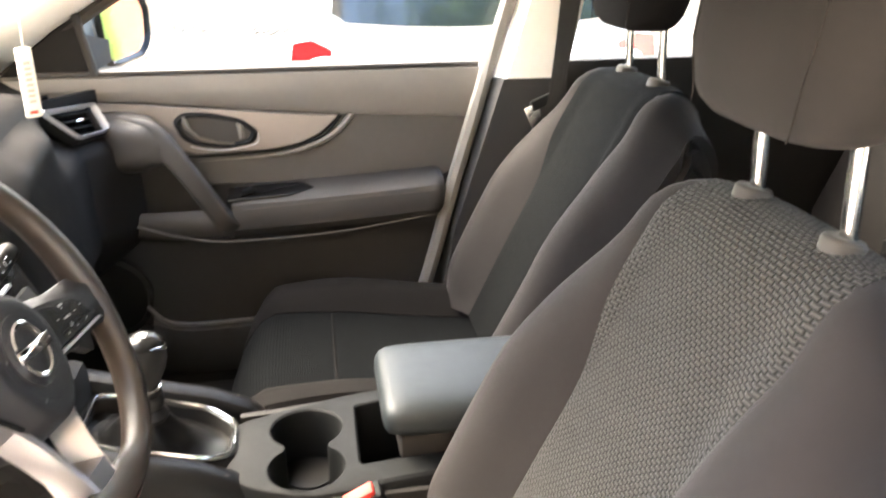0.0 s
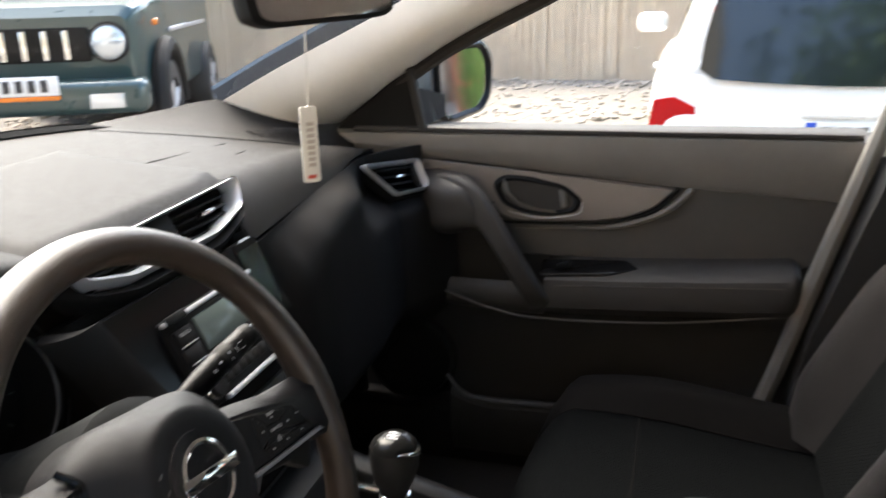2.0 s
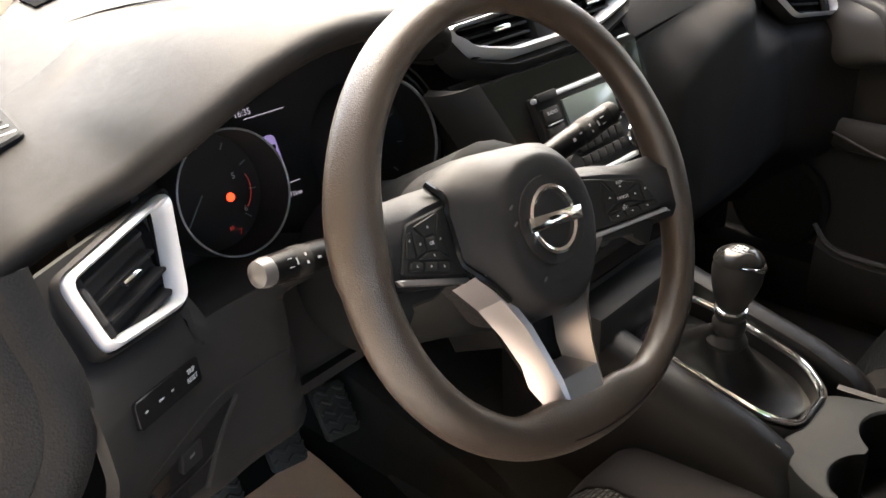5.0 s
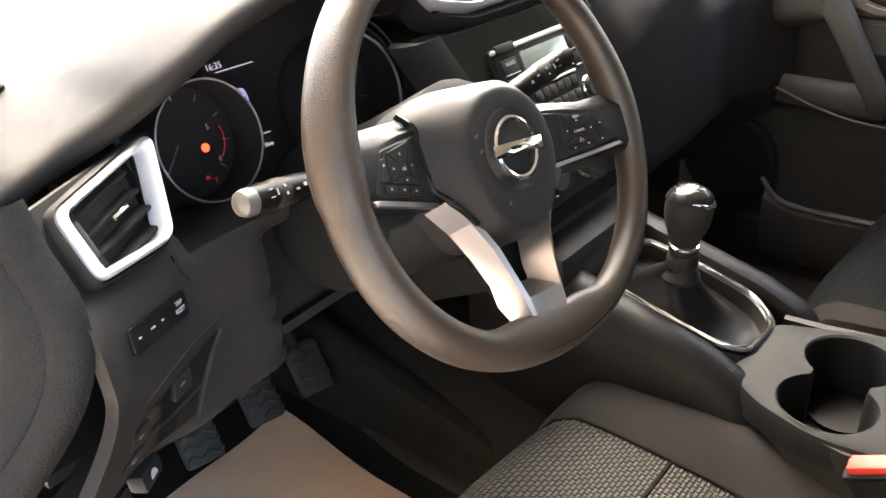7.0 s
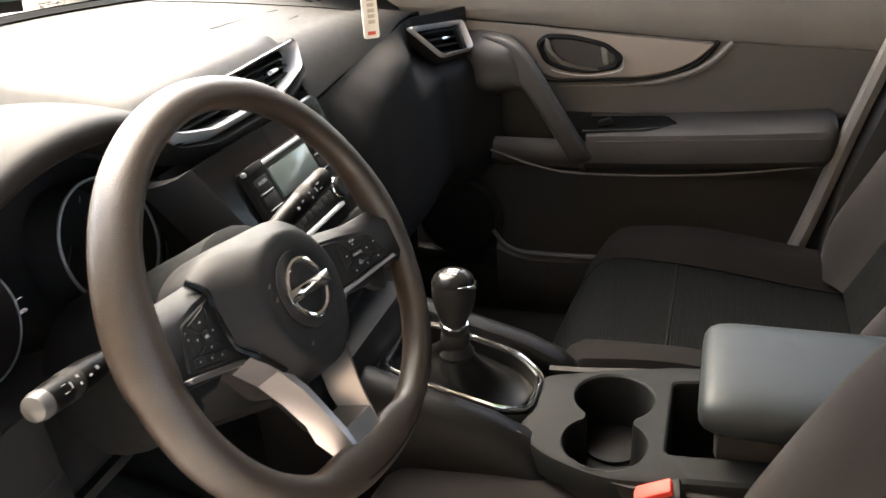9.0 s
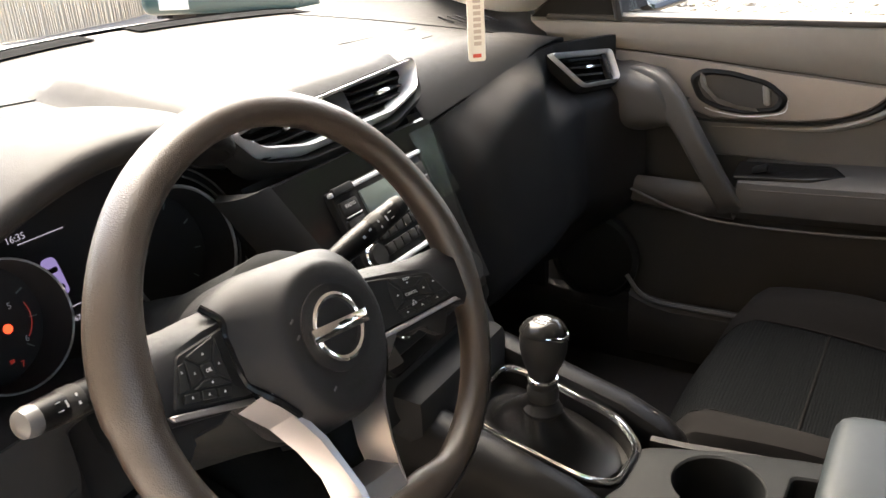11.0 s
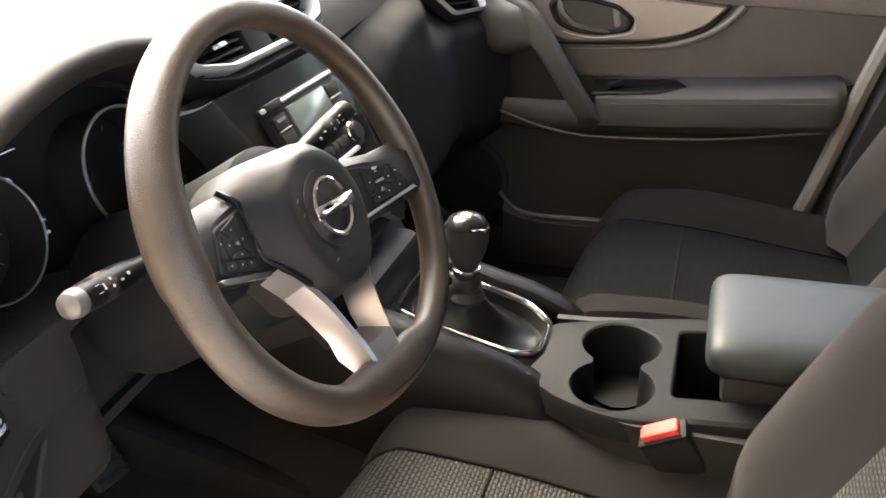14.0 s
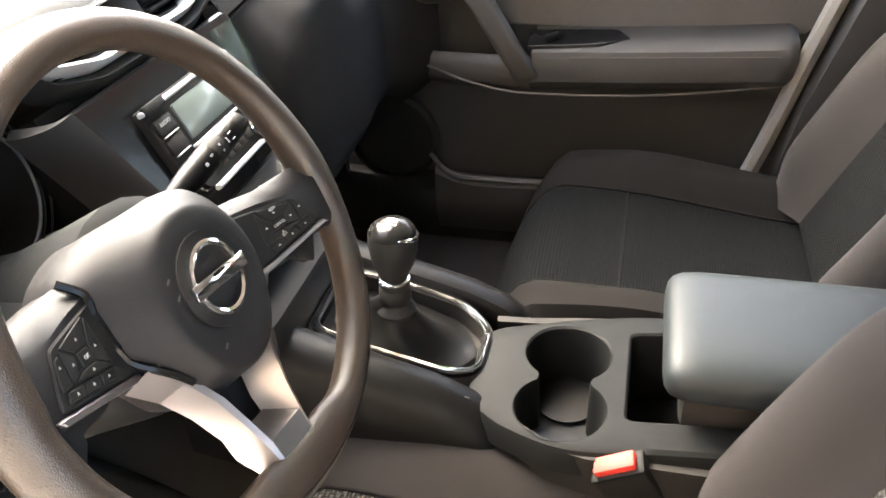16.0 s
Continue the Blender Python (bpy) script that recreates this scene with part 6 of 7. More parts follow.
part("handle_chrome", sweep(catmull([dp(0.022)(a, b, 0) for a, b in ((-0.117, 0.915), (-0.110, 0.893), (-0.05, 0.882), (0.0, 0.887), (0.02, 0.893))], 6), 0.0011, 6), M_SILVER, hb, "thin bright edge of the surround")
part("handle_cup", loft([[dp(0.016)(-0.033 + (p[0] + 0.033) * f, 0.922 + (p[1] - 0.922) * f, d) for p in hi] for f, d in ((1.02, 0.002), (0.9, -0.005), (0.7, -0.010), (0.4, -0.013), (0.1, -0.014))]), M_ARM, hb, "dark hollow behind the lever")
part("door_lever", loft([[dp(0.014)(a + da, b + db, d) for da, db, d in ((0, 0.0, 0.006), (-0.006, 0.006, 0.012), (-0.012, 0.0, 0.010), (-0.006, -0.006, 0.004))] for a, b in ((0.034, 0.950), (0.028, 0.930), (0.006, 0.908), (-0.03, 0.896), (-0.06, 0.893))]), M_SEAL, hb, "grey door lever")
part("lock_tab", rbox((dx(0, 0.92) - 0.018, -0.082, 0.922), (0.010, 0.012, 0.036), 0.004, Matrix.Rotation(-0.15, 4, "X")), M_SEAL, hb, "grey lock tab")
# armrest and pull handle
arm = part("armrest", loft([[V(x, y, z + dz) for x, z in ((0.735, 0.700), (0.672, 0.703), (0.650, 0.722), (0.645, 0.752), (0.652, 0.776), (0.675, 0.790), (0.735, 0.800))] for y, dz in ((-0.055, 0.0), (-0.07, 0.001), (-0.2, 0.006), (-0.35, 0.014), (-0.46, 0.022), (-0.482, 0.024))] + [[V(lerp(x, 0.705, k), y, lerp(z, 0.752, k) + 0.024) for x, z in ((0.735, 0.700), (0.672, 0.703), (0.650, 0.722), (0.645, 0.752), (0.652, 0.776), (0.675, 0.790), (0.735, 0.800))] for y, k in ((-0.492, 0.12), (-0.499, 0.35), (-0.502, 0.7))]), M_ARM, dr, "padded dark door armrest")
for dz in (0.0, 0.004):
    part("armrest_stitch", sweep([(0.6485 + dz * 0.8, lerp(-0.075, -0.47, k / 20), 0.766 + dz + lerp(0.001, 0.022, k / 20)) for k in range(21)], 0.0009, 5), M_THREAD, arm)
part("armrest_lip", sweep(catmull([(0.68, 0.20, 0.748), (0.662, 0.13, 0.735), (0.652, 0.05, 0.713), (0.655, -0.05, 0.698), (0.662, -0.27, 0.704), (0.672, -0.475, 0.728)], 6), 0.0025, 8), M_KNOB, dr, "thin lighter edge under the armrest")
PH = catmull([(0.700, 0.160, 0.928), (0.672, 0.128, 0.938), (0.650, 0.085, 0.928), (0.640, 0.045, 0.885), (0.636, 0.012, 0.835), (0.640, -0.020, 0.780), (0.652, -0.042, 0.740), (0.675, -0.052, 0.712)], 6)
rings = []
for k, p in enumerate(PH):
    t = PH[min(k + 1, len(PH) - 1)] - PH[max(k - 1, 0)]
    t.x = 0
    t.normalize()
    n2 = V(0, t.z, -t.y)
    s = k / (len(PH) - 1)
    w, d = lerp(0.030, 0.019, smooth(0.1, 0.55, s)) + 0.006 * smooth(0.75, 1, s), lerp(0.020, 0.016, s)
    rings.append([p + n2 * w * math.copysign(abs(math.cos(g)) ** 0.45, math.cos(g)) + V(1, 0, 0) * d * math.copysign(abs(math.sin(g)) ** 0.45, math.sin(g)) for g in [2 * math.pi * (j + 0.5) / 24 for j in range(24)]])
part("pull_handle", loft(rings), M_ARM, dr, "black slanted pull handle with a flat face", angle=50)


def pull_block(u, v):
    """The smooth moulding that runs from the vent into the head of the pull handle."""
    y = lerp(0.250, 0.052, u)
    zt = 0.952 + 0.012 * math.sin(math.pi * min(1.0, u * 1.1)) - 0.050 * smooth(0.78, 1.0, u)
    zb = 0.850 + 0.020 * smooth(0.55, 1.0, u)
    roll = (abs(2 * v - 1)) ** 5
    return V(lerp(0.684, 0.629, smooth(0.0, 0.75, u)) + 0.055 * roll + 0.020 * smooth(0.9, 1.0, u), y, lerp(zt, zb, v))


part("pull_block", sheet(pull_block, 24, 24, 0.006), M_ARM, dr, "black moulding at the top of the handle")
part("pull_tray", loft([[V(lerp(0.736, x, f), y, lerp(0.742, z, f * 0.5 + 0.5) - 0.006 * (1 - f)) for x, z in ((0.736, 0.698), (0.676, 0.700), (0.658, 0.712), (0.652, 0.738), (0.658, 0.758), (0.668, 0.764), (0.676, 0.758), (0.690, 0.738), (0.736, 0.735))] for y, f in ((0.215, 0.15), (0.195, 0.45), (0.165, 0.70), (0.12, 0.90), (0.06, 1.0), (0.0, 1.04), (-0.05, 1.06))]), M_ARM, dr, "black hollow tray behind the handle", angle=50)
sp = part("window_switch_panel", prism(fillet([(-0.045, 0.650), (-0.17, 0.656), (-0.225, 0.672), (-0.20, 0.700), (-0.045, 0.700)], 0.008), lambda a, b, d: V(b + 0.006, a, 0.7800 + 0.30 * (b - 0.65) + d + 0.04 * (-(a + 0.05))), 0.0, 0.005, 0.001), M_GLOSS, dr, "glossy window switch panel")
part("window_switch", rbox((0.672, -0.088, 0.800), (0.018, 0.026, 0.010), 0.003, Matrix.Rotation(-0.3, 4, "X")), M_GREY, sp, "grey window switch")
part("speaker", lathe([(0.095, 0.0), (0.095, 0.014), (0.086, 0.02), (0.083, 0.012), (0.0, 0.010)], (0.742, 0.235, 0.555), (-1, 0, 0), 36), M_HARD, dr, "round black speaker cover")
part("map_pocket", loft([[V(x, y, z) for x, z in ((0.745, 0.38), (0.672, 0.39), (0.650, 0.44), (0.648, 0.50 + 0.02 * k), (0.662, 0.515 + 0.02 * k), (0.67, 0.50), (0.745, 0.46))] for y, k in ((0.13, 1.2), (0.09, 0.4), (0.05, 0.1), (-0.1, 0.3), (-0.3, 0.6), (-0.42, 0.7))]), M_DOORHARD, dr, "black door pocket")
part("pocket_lip", sweep(catmull([(0.66, 0.14, 0.56), (0.652, 0.105, 0.527), (0.650, 0.05, 0.517), (0.650, -0.1, 0.52), (0.652, -0.3, 0.527)], 6), 0.0045, 8), M_KNOB, dr, "lighter rim of the door pocket")
part("door_window", sheet(lambda u, v: (lambda p: V(lerp(0.722, p.x + 0.01, v), lerp(lerp(0.33, -0.60, u), p.y, v), lerp(1.035, p.z, v)))(along(DF, u)), 20, 8, 0.0), M_GLASS, dr, "clear side window")
part("mirror_triangle", prism([(0.37, 1.035), (0.185, 1.035), (0.20, 1.155), (0.245, 1.13)], lambda a, b, d: V(0.712 - 0.25 * (b - 1.035) - d, a, b), -0.02, 0.0, 0.003), M_HARD, dr, "black mirror corner cover")
part("quarter_post", sweep([(0.705, 0.185, 1.04), (0.678, 0.200, 1.16)], 0.008, 8), M_RUBBER, dr)
part("outer_skin", sheet(lambda u, v: V(0.86 - 0.03 * v - 0.02 * (1 - v) ** 2, lerp(0.45, -0.62, u), lerp(0.35, 1.03, v)), 6, 8, 0.01), M_BODY, dr, "dark teal outer door skin")
part("window_ledge", rbox((0.79, -0.10, 1.03), (0.09, 1.0, 0.016), 0.004), M_RUBBER, dr)

# ---- wing mirror ----
wm = thing("wing_mirror", (0.90, 0.2, 1.0), "dark teal wing mirror showing a green shrub", "wing mirror")
MM = frame_of((0.955, 0.175, 1.105), (0.955, -0.30, 0.0), (0.0, 0.06, 1.0))
# the mirror faces back towards the driver
ma = placed(MM)
mo = fillet([(-0.098, 0.052), (-0.055, 0.072), (0.075, 0.070), (0.100, 0.035), (0.088, -0.035), (0.055, -0.062), (-0.07, -0.070), (-0.098, -0.05)], 0.03, 5)
part("mirror_shell", loft([[ma(p[0] * f, p[1] * f, d) for p in mo] for f, d in ((0.35, -0.12), (0.8, -0.10), (1.08, -0.06), (1.20, -0.012), (1.20, 0.002), (1.1, 0.004), (0.96, 0.0))]), M_BODY, wm, "dark teal mirror housing")
part("mirror_rim", ringframe([Vector((p[0] * 1.20 + 0.008, p[1] * 1.17)) for p in mo], [Vector((p[0] * 0.93, p[1] * 0.92)) for p in mo], ma, -0.004, 0.014), M_GLOSS, wm, "black mirror rim")
part("mirror_glass", prism([(p[0] * 0.95, p[1] * 0.94) for p in mo], ma, 0.003, 0.006), M_MIRROR, wm, "mirror glass", smooth=False)
part("mirror_foot", loft([[V(0.72, y, z) for y, z in ((0.30, 1.04), (0.20, 1.04), (0.21, 1.12), (0.28, 1.11))], [V(0.86, y, z) for y, z in ((0.25, 1.045), (0.185, 1.045), (0.185, 1.09), (0.24, 1.09))]]), M_HARD, wm, "black mirror foot")

# ---- interior mirror and hanging card ----
rv = thing("rear_view_mirror", (0, 0.10, 1.36), "black interior rear-view mirror", "mirror")
RM = frame_of((-0.005, 0.062, 1.300), (0.965, -0.26, 0.02), (0.0, 0.12, 1.0))
ro = fillet([(-0.118, 0.030), (0.118, 0.030), (0.112, -0.028), (0.09, -0.034), (-0.09, -0.034), (-0.112, -0.028)], 0.016, 4)
part("mirror_case", loft([[placed(RM)(p[0] * f, p[1] * f, d) for p in ro] for f, d in ((0.6, -0.035), (0.9, -0.025), (1.0, -0.008), (1.0, 0.004), (0.95, 0.006))]), M_BTN, rv, "black mirror case")
part("mirror_glass", prism([(p[0] * 0.93, p[1] * 0.86) for p in ro], placed(RM), 0.005, 0.0068), M_MIRROR, rv, "mirror glass", smooth=False)
part("mirror_stem", sweep([(-0.003, 0.085, 1.305), (0, 0.12, 1.34), (0, 0.15, 1.365)], 0.011, 10), M_BTN, rv)
ff = thing("air_freshener", (-0.003, 0.09, 1.1), "white card air freshener on a string under the mirror", "air freshener")
FM = frame_of((-0.004, 0.089, 1.142), (0.62, -0.78, 0.0), (0, 0, 1))
card = part("card", prism(fillet([(-0.009, -0.040), (0.009, -0.040), (0.009, 0.040), (-0.009, 0.040)], 0.003), placed(FM), -0.0012, 0.0012), M_CARD, ff, "white printed card")
for k in range(8):
    part("print_bar", rbox((0, 0, 0), (0.008, 0.004, 0.0004), 0, FM @ Matrix.Translation((0.001, 0.022 - 0.0062 * k, 0.0014))), M_PRINT, card)
part("print_bar", rbox((0, 0, 0), (0.009, 0.004, 0.0004), 0, FM @ Matrix.Translation((0, -0.034, 0.0014))), M_MARKR, card)
part("string", sweep([(-0.004, 0.088, 1.182), (-0.004, 0.085, 1.268)], 0.0009, 5), M_CARD, ff)

# ---- outdoors ----
M_GROUND = mat("gravel_ground", (0.16, 0.14, 0.115), 0.95, vary=0.5, scale=12, stain=0.15, bump=0.8, bscale=40)
M_STONE = mat("pale_stone", (0.30, 0.26, 0.21), 0.9, vary=0.3, scale=8, stain=0.2)
M_REED = mat("reed_fence", (0.66, 0.55, 0.41), 0.9, vary=0.35, scale=14, stain=0.2)
M_BRICK = mat("red_wall", (0.36, 0.12, 0.07), 0.85, vary=0.2, scale=12, stain=0.15)
M_LEAF = mat("shrub_leaf", (0.09, 0.17, 0.035), 0.7, vary=0.5, scale=20)
M_BOUNCESLAB = mat("bounce_slab_pale", (0.55, 0.51, 0.45), 0.9, vary=0.15, scale=6, stain=0.15, bump=0.4, bscale=150, fine=1)
M_BARK = mat("bark", (0.12, 0.09, 0.065), 0.9, vary=0.4, scale=20)


def ground_z(x, y):
    return 0.26 * smooth(4.6, 9.0, x) + 0.03 * noise.noise(V(x * 0.5, y * 0.5, 0))


bm = bmesh.new()
xs = [-300, -60, -20, -8, -3, -1, 1, 2.5, 4, 5, 6, 7, 8, 9, 12, 20, 60, 300]
ys = [-300, -60, -20, -10, -6, -4, -2, 0, 2, 4, 6, 8, 12, 20, 60, 300]
gv = [[bm.verts.new((x, y, ground_z(x, y) if abs(x) < 30 and abs(y) < 30 else 0.2)) for y in ys] for x in xs]
for i in range(len(xs) - 1):
    for j in range(len(ys) - 1):
        bm.faces.new((gv[i][j], gv[i + 1][j], gv[i + 1][j + 1], gv[i][j + 1]))
solo("ground", bm, M_GROUND, "pale gravel yard", "ground", kind="structure")

rng = random.Random(7)


def stone_mesh(k):
    b = bmesh.new()
    bmesh.ops.create_icosphere(b, subdivisions=1, radius=1)
    for v in b.verts:
        v.co *= 0.75 + 0.5 * rng.random()
        v.co.z *= 0.55
    return b


bm = bmesh.new()
base = []
for k in range(6):
    b = stone_mesh(k)
    base.append(([v.co.copy() for v in b.verts], [[v.index for v in f.verts] for f in b.faces]))
    b.free()
verts, faces = [], []
for k in range(5200):
    x, y = rng.uniform(2.2, 9.0), rng.uniform(-4, 6.5)
    if k > 2600:
        x = rng.uniform(4.0, 9.0)
    r = rng.uniform(0.012, 0.04) * (1.0 if rng.random() < 0.93 else 1.9)
    a = rng.uniform(0, 6.28)
    vs, fs = base[k % 6]
    n = len(verts)
    ca_, sa_ = math.cos(a), math.sin(a)
    z = ground_z(x, y)
    verts += [(x + r * (p.x * ca_ - p.y * sa_), y + r * (p.x * sa_ + p.y * ca_), z + r * p.z + r * 0.3) for p in vs]
    faces += [[n + i for i in f] for f in fs]
me = bpy.data.meshes.new("gravel_stones")
me.from_pydata(verts, [], faces)
me.materials.append(M_STONE)
tagged(new("gravel_stones", me), "loose pale stones and rubble on the bank", "gravel", kind="stuff")

# reed fence: many thin uprights with wire rows
verts, faces = [], []


def reed_row(x0, y0, x1, y1, h, step=0.022):
    n = int(math.dist((x0, y0), (x1, y1)) / step)
    for k in range(n):
        t = k / n
        x, y = lerp(x0, x1, t) + rng.uniform(-0.012, 0.012), lerp(y0, y1, t)
        z0, z1 = ground_z(x, y) - 0.05, h + rng.uniform(-0.06, 0.06)
        r = rng.uniform(0.006, 0.012)
        lx, ly = rng.uniform(-0.02, 0.02), rng.uniform(-0.015, 0.015)
        b = len(verts)
        for zz, ox, oy in ((z0, 0, 0), (z1, lx, ly)):
            verts.extend([(x + ox - r, y + oy, zz), (x + ox, y + oy - r, zz), (x + ox + r, y + oy, zz), (x + ox, y + oy + r, zz)])
        for i in range(4):
            faces.append((b + i, b + (i + 1) % 4, b + 4 + (i + 1) % 4, b + 4 + i))


reed_row(9.05, -6.0, 9.05, 7.5, 1.72)
reed_row(9.05, 7.5, 2.0, 9.0, 1.72, 0.03)
me = bpy.data.meshes.new("reed_fence")
me.from_pydata(verts, [], faces)
me.materials.append(M_REED)
fence = tagged(new("reed_fence", me), "weathered grey-brown reed fence", "fence", kind="stuff")
part("fence_backing", rbox((9.10, 0.75, 0.85), (0.03, 13.5, 1.66), 0), M_REED, fence)
part("fence_backing", rbox((5.5, 8.30, 0.85), (7.25, 0.03, 1.66), 0, Matrix.Rotation(-0.21, 4, "Z")), M_REED, fence)


# ---- parked cars ----
def wheel(parent, c, axis, r=0.32):
    w = part("wheel", lathe([(r * 0.62, -0.10), (r * 0.95, -0.105), (r, -0.07), (r, 0.07), (r * 0.95, 0.10), (r * 0.64, 0.105), (r * 0.62, 0.06)], c, axis, 32), M_RUBBER, parent, "black tyre")
    a = Vector(axis).normalized()
    s = a.cross(V(0, 0, 1)).normalized()
    rim = part("rim", lathe([(r * 0.64, 0.09), (r * 0.60, 0.10), (r * 0.56, 0.085), (r * 0.5, 0.05), (0, 0.05)], c, axis, 32), M_HARD, w)
    for k in range(5):
        t = 2 * math.pi * k / 5
        d = s * math.cos(t) + V(0, 0, 1) * math.sin(t)
        part("rim_spoke", sweep([Vector(c) + a * 0.085, Vector(c) + a * 0.095 + d * r * 0.3, Vector(c) + a * 0.09 + d * r * 0.6], 0.03, 6, up=a, flat=0.5), M_SILVER, rim)
    return w


def white_car():
    e = thing("white_estate_car", (5.3, -1.04, 0.0), "white estate car parked with its rear to the fence side", "car")
    Y = -1.04

    def sec(x, w, zb, zt, rb=0.10, rt=0.12):
        pts = fillet([(-w, zb), (w, zb), (w * 0.985, zt), (-w * 0.985, zt)], min(rb, rt), 4)
        return [V(x, Y + p[0], p[1]) for p in pts]

    part("lower_body", loft([sec(x, w, zb, zt) for x, w, zb, zt in ((3.02, 0.80, 0.36, 0.60), (3.05, 0.86, 0.30, 0.72), (3.10, 0.90, 0.27, 0.90), (3.25, 0.915, 0.25, 0.935), (4.2, 0.92, 0.22, 0.945), (5.4, 0.92, 0.22, 0.94), (6.3, 0.91, 0.24, 0.90), (7.1, 0.88, 0.28, 0.80), (7.35, 0.78, 0.32, 0.66))]), M_WHITE, e, "white body")
    def cab(x, wb, wt, zt):
        pts = fillet([(-wb, 0.90), (wb, 0.90), (wt, zt), (-wt, zt)], 0.09, 4)
        return [V(x, Y + p[0], p[1]) for p in pts]
    part("cabin", loft([cab(x, wb, wt, zt) for x, wb, wt, zt in ((3.12, 0.86, 0.86, 0.97), (3.22, 0.855, 0.70, 1.25), (3.30, 0.85, 0.66, 1.405), (3.45, 0.85, 0.66, 1.45), (4.4, 0.85, 0.67, 1.475), (5.2, 0.85, 0.66, 1.45), (5.6, 0.85, 0.62, 1.33), (6.2, 0.84, 0.80, 0.95))]), M_WHITE, e, "white roof and pillars")
    part("rear_window", loft([[V(3.12 + 0.36 * (z - 0.97) - 0.022 - d * 0.0, Y + p * w, z - dz * (p * p - 1) * -1) for p, dz in [(k / 8 - 1, 0.03) for k in range(17)]] for z, w, d in ((0.89, 0.64, 0.03), (0.93, 0.70, 0.036), (1.05, 0.685, 0.034), (1.18, 0.655, 0.032), (1.27, 0.62, 0.034))], False), M_DARKGLASS, e, "dark rear window with tree reflections")
    part("brake_light", rbox((3.235, Y, 1.325), (0.03, 0.46, 0.03), 0.008), M_TAIL, e, "red high brake light")
    for s in (-1, 1):
        t = part("tail_light", loft([[V(x, Y + s * y, z) for y, z in ((0.70, 0.62), (0.88, 0.60), (0.905, 0.70), (0.89, 0.80), (0.80, 0.815), (0.71, 0.77))] for x in (3.20, 3.055)]), M_TAIL, e, "red tail light")
        part("reversing_lens", rbox((3.05, Y + s * 0.77, 0.66), (0.012, 0.09, 0.05), 0.01), M_LAMP, t)
        part("side_window", loft([[V(x, Y + s * y, z) for x, y, z in ((3.5, 0.862, 0.98), (4.5, 0.865, 0.98), (5.5, 0.86, 0.98))], [V(x, Y + s * y, z) for x, y, z in ((3.55, 0.72, 1.36), (4.5, 0.725, 1.38), (5.15, 0.72, 1.36))]], False), M_DARKGLASS, e, "dark side glass")
        part("door_mirror", rbox((5.35, Y + s * 1.00, 1.04), (0.10, 0.20, 0.13), 0.045, seg=4), M_WHITE, e, "white door mirror")
        part("roof_rail", sweep([(3.4, Y + s * 0.62, 1.46), (3.5, Y + s * 0.63, 1.52), (4.4, Y + s * 0.635, 1.545), (5.0, Y + s * 0.63, 1.51), (5.1, Y + s * 0.63, 1.47)], 0.016, 8), M_STEEL, e, "silver roof rail")
        wheel(e, (3.95, Y + s * 0.83, 0.31), (0, s, 0))
        wheel(e, (6.55, Y + s * 0.83, 0.31), (0, s, 0))
        part("door_moulding", rbox((4.8, Y + s * 0.93, 0.66), (2.0, 0.02, 0.03), 0.006), M_WHITE, e)
        part("door_handle", rbox((4.55, Y + s * 0.935, 0.82), (0.18, 0.03, 0.03), 0.01), M_WHITE, e)
    pl = part("number_plate", rbox((3.045, Y, 0.66), (0.012, 0.52, 0.11), 0.003), M_PLATE, e, "white number plate with dark bars")
    part("plate_band", rbox((3.038, Y + 0.235, 0.66), (0.004, 0.04, 0.105), 0.001), M_BLUE, pl)
    for k in range(6):
        part("plate_bar", rbox((3.038, Y + 0.17 - 0.07 * k, 0.66), (0.003, 0.04, 0.07), 0.001), M_INK, pl)
    part("plate_lamp_strip", rbox((3.06, Y, 0.745), (0.05, 0.56, 0.03), 0.01), M_WHITE, e)
    part("bumper", loft([[V(x, Y + y, z) for x, z in ((3.10, 0.30), (2.98, 0.34), (2.96, 0.46), (2.99, 0.56), (3.10, 0.58))] for y in (-0.90, -0.82, 0, 0.82, 0.90)]), M_WHITE, e)
    part("rear_wiper", rbox((3.15, Y - 0.16, 0.97), (0.012, 0.40, 0.014), 0.004, Matrix.Rotation(0.12, 4, "X")), M_RUBBER, e)
    part("aerial", sweep([(3.5, Y, 1.455), (3.40, Y, 1.50)], 0.010, 8), M_RUBBER, e)


white_car()


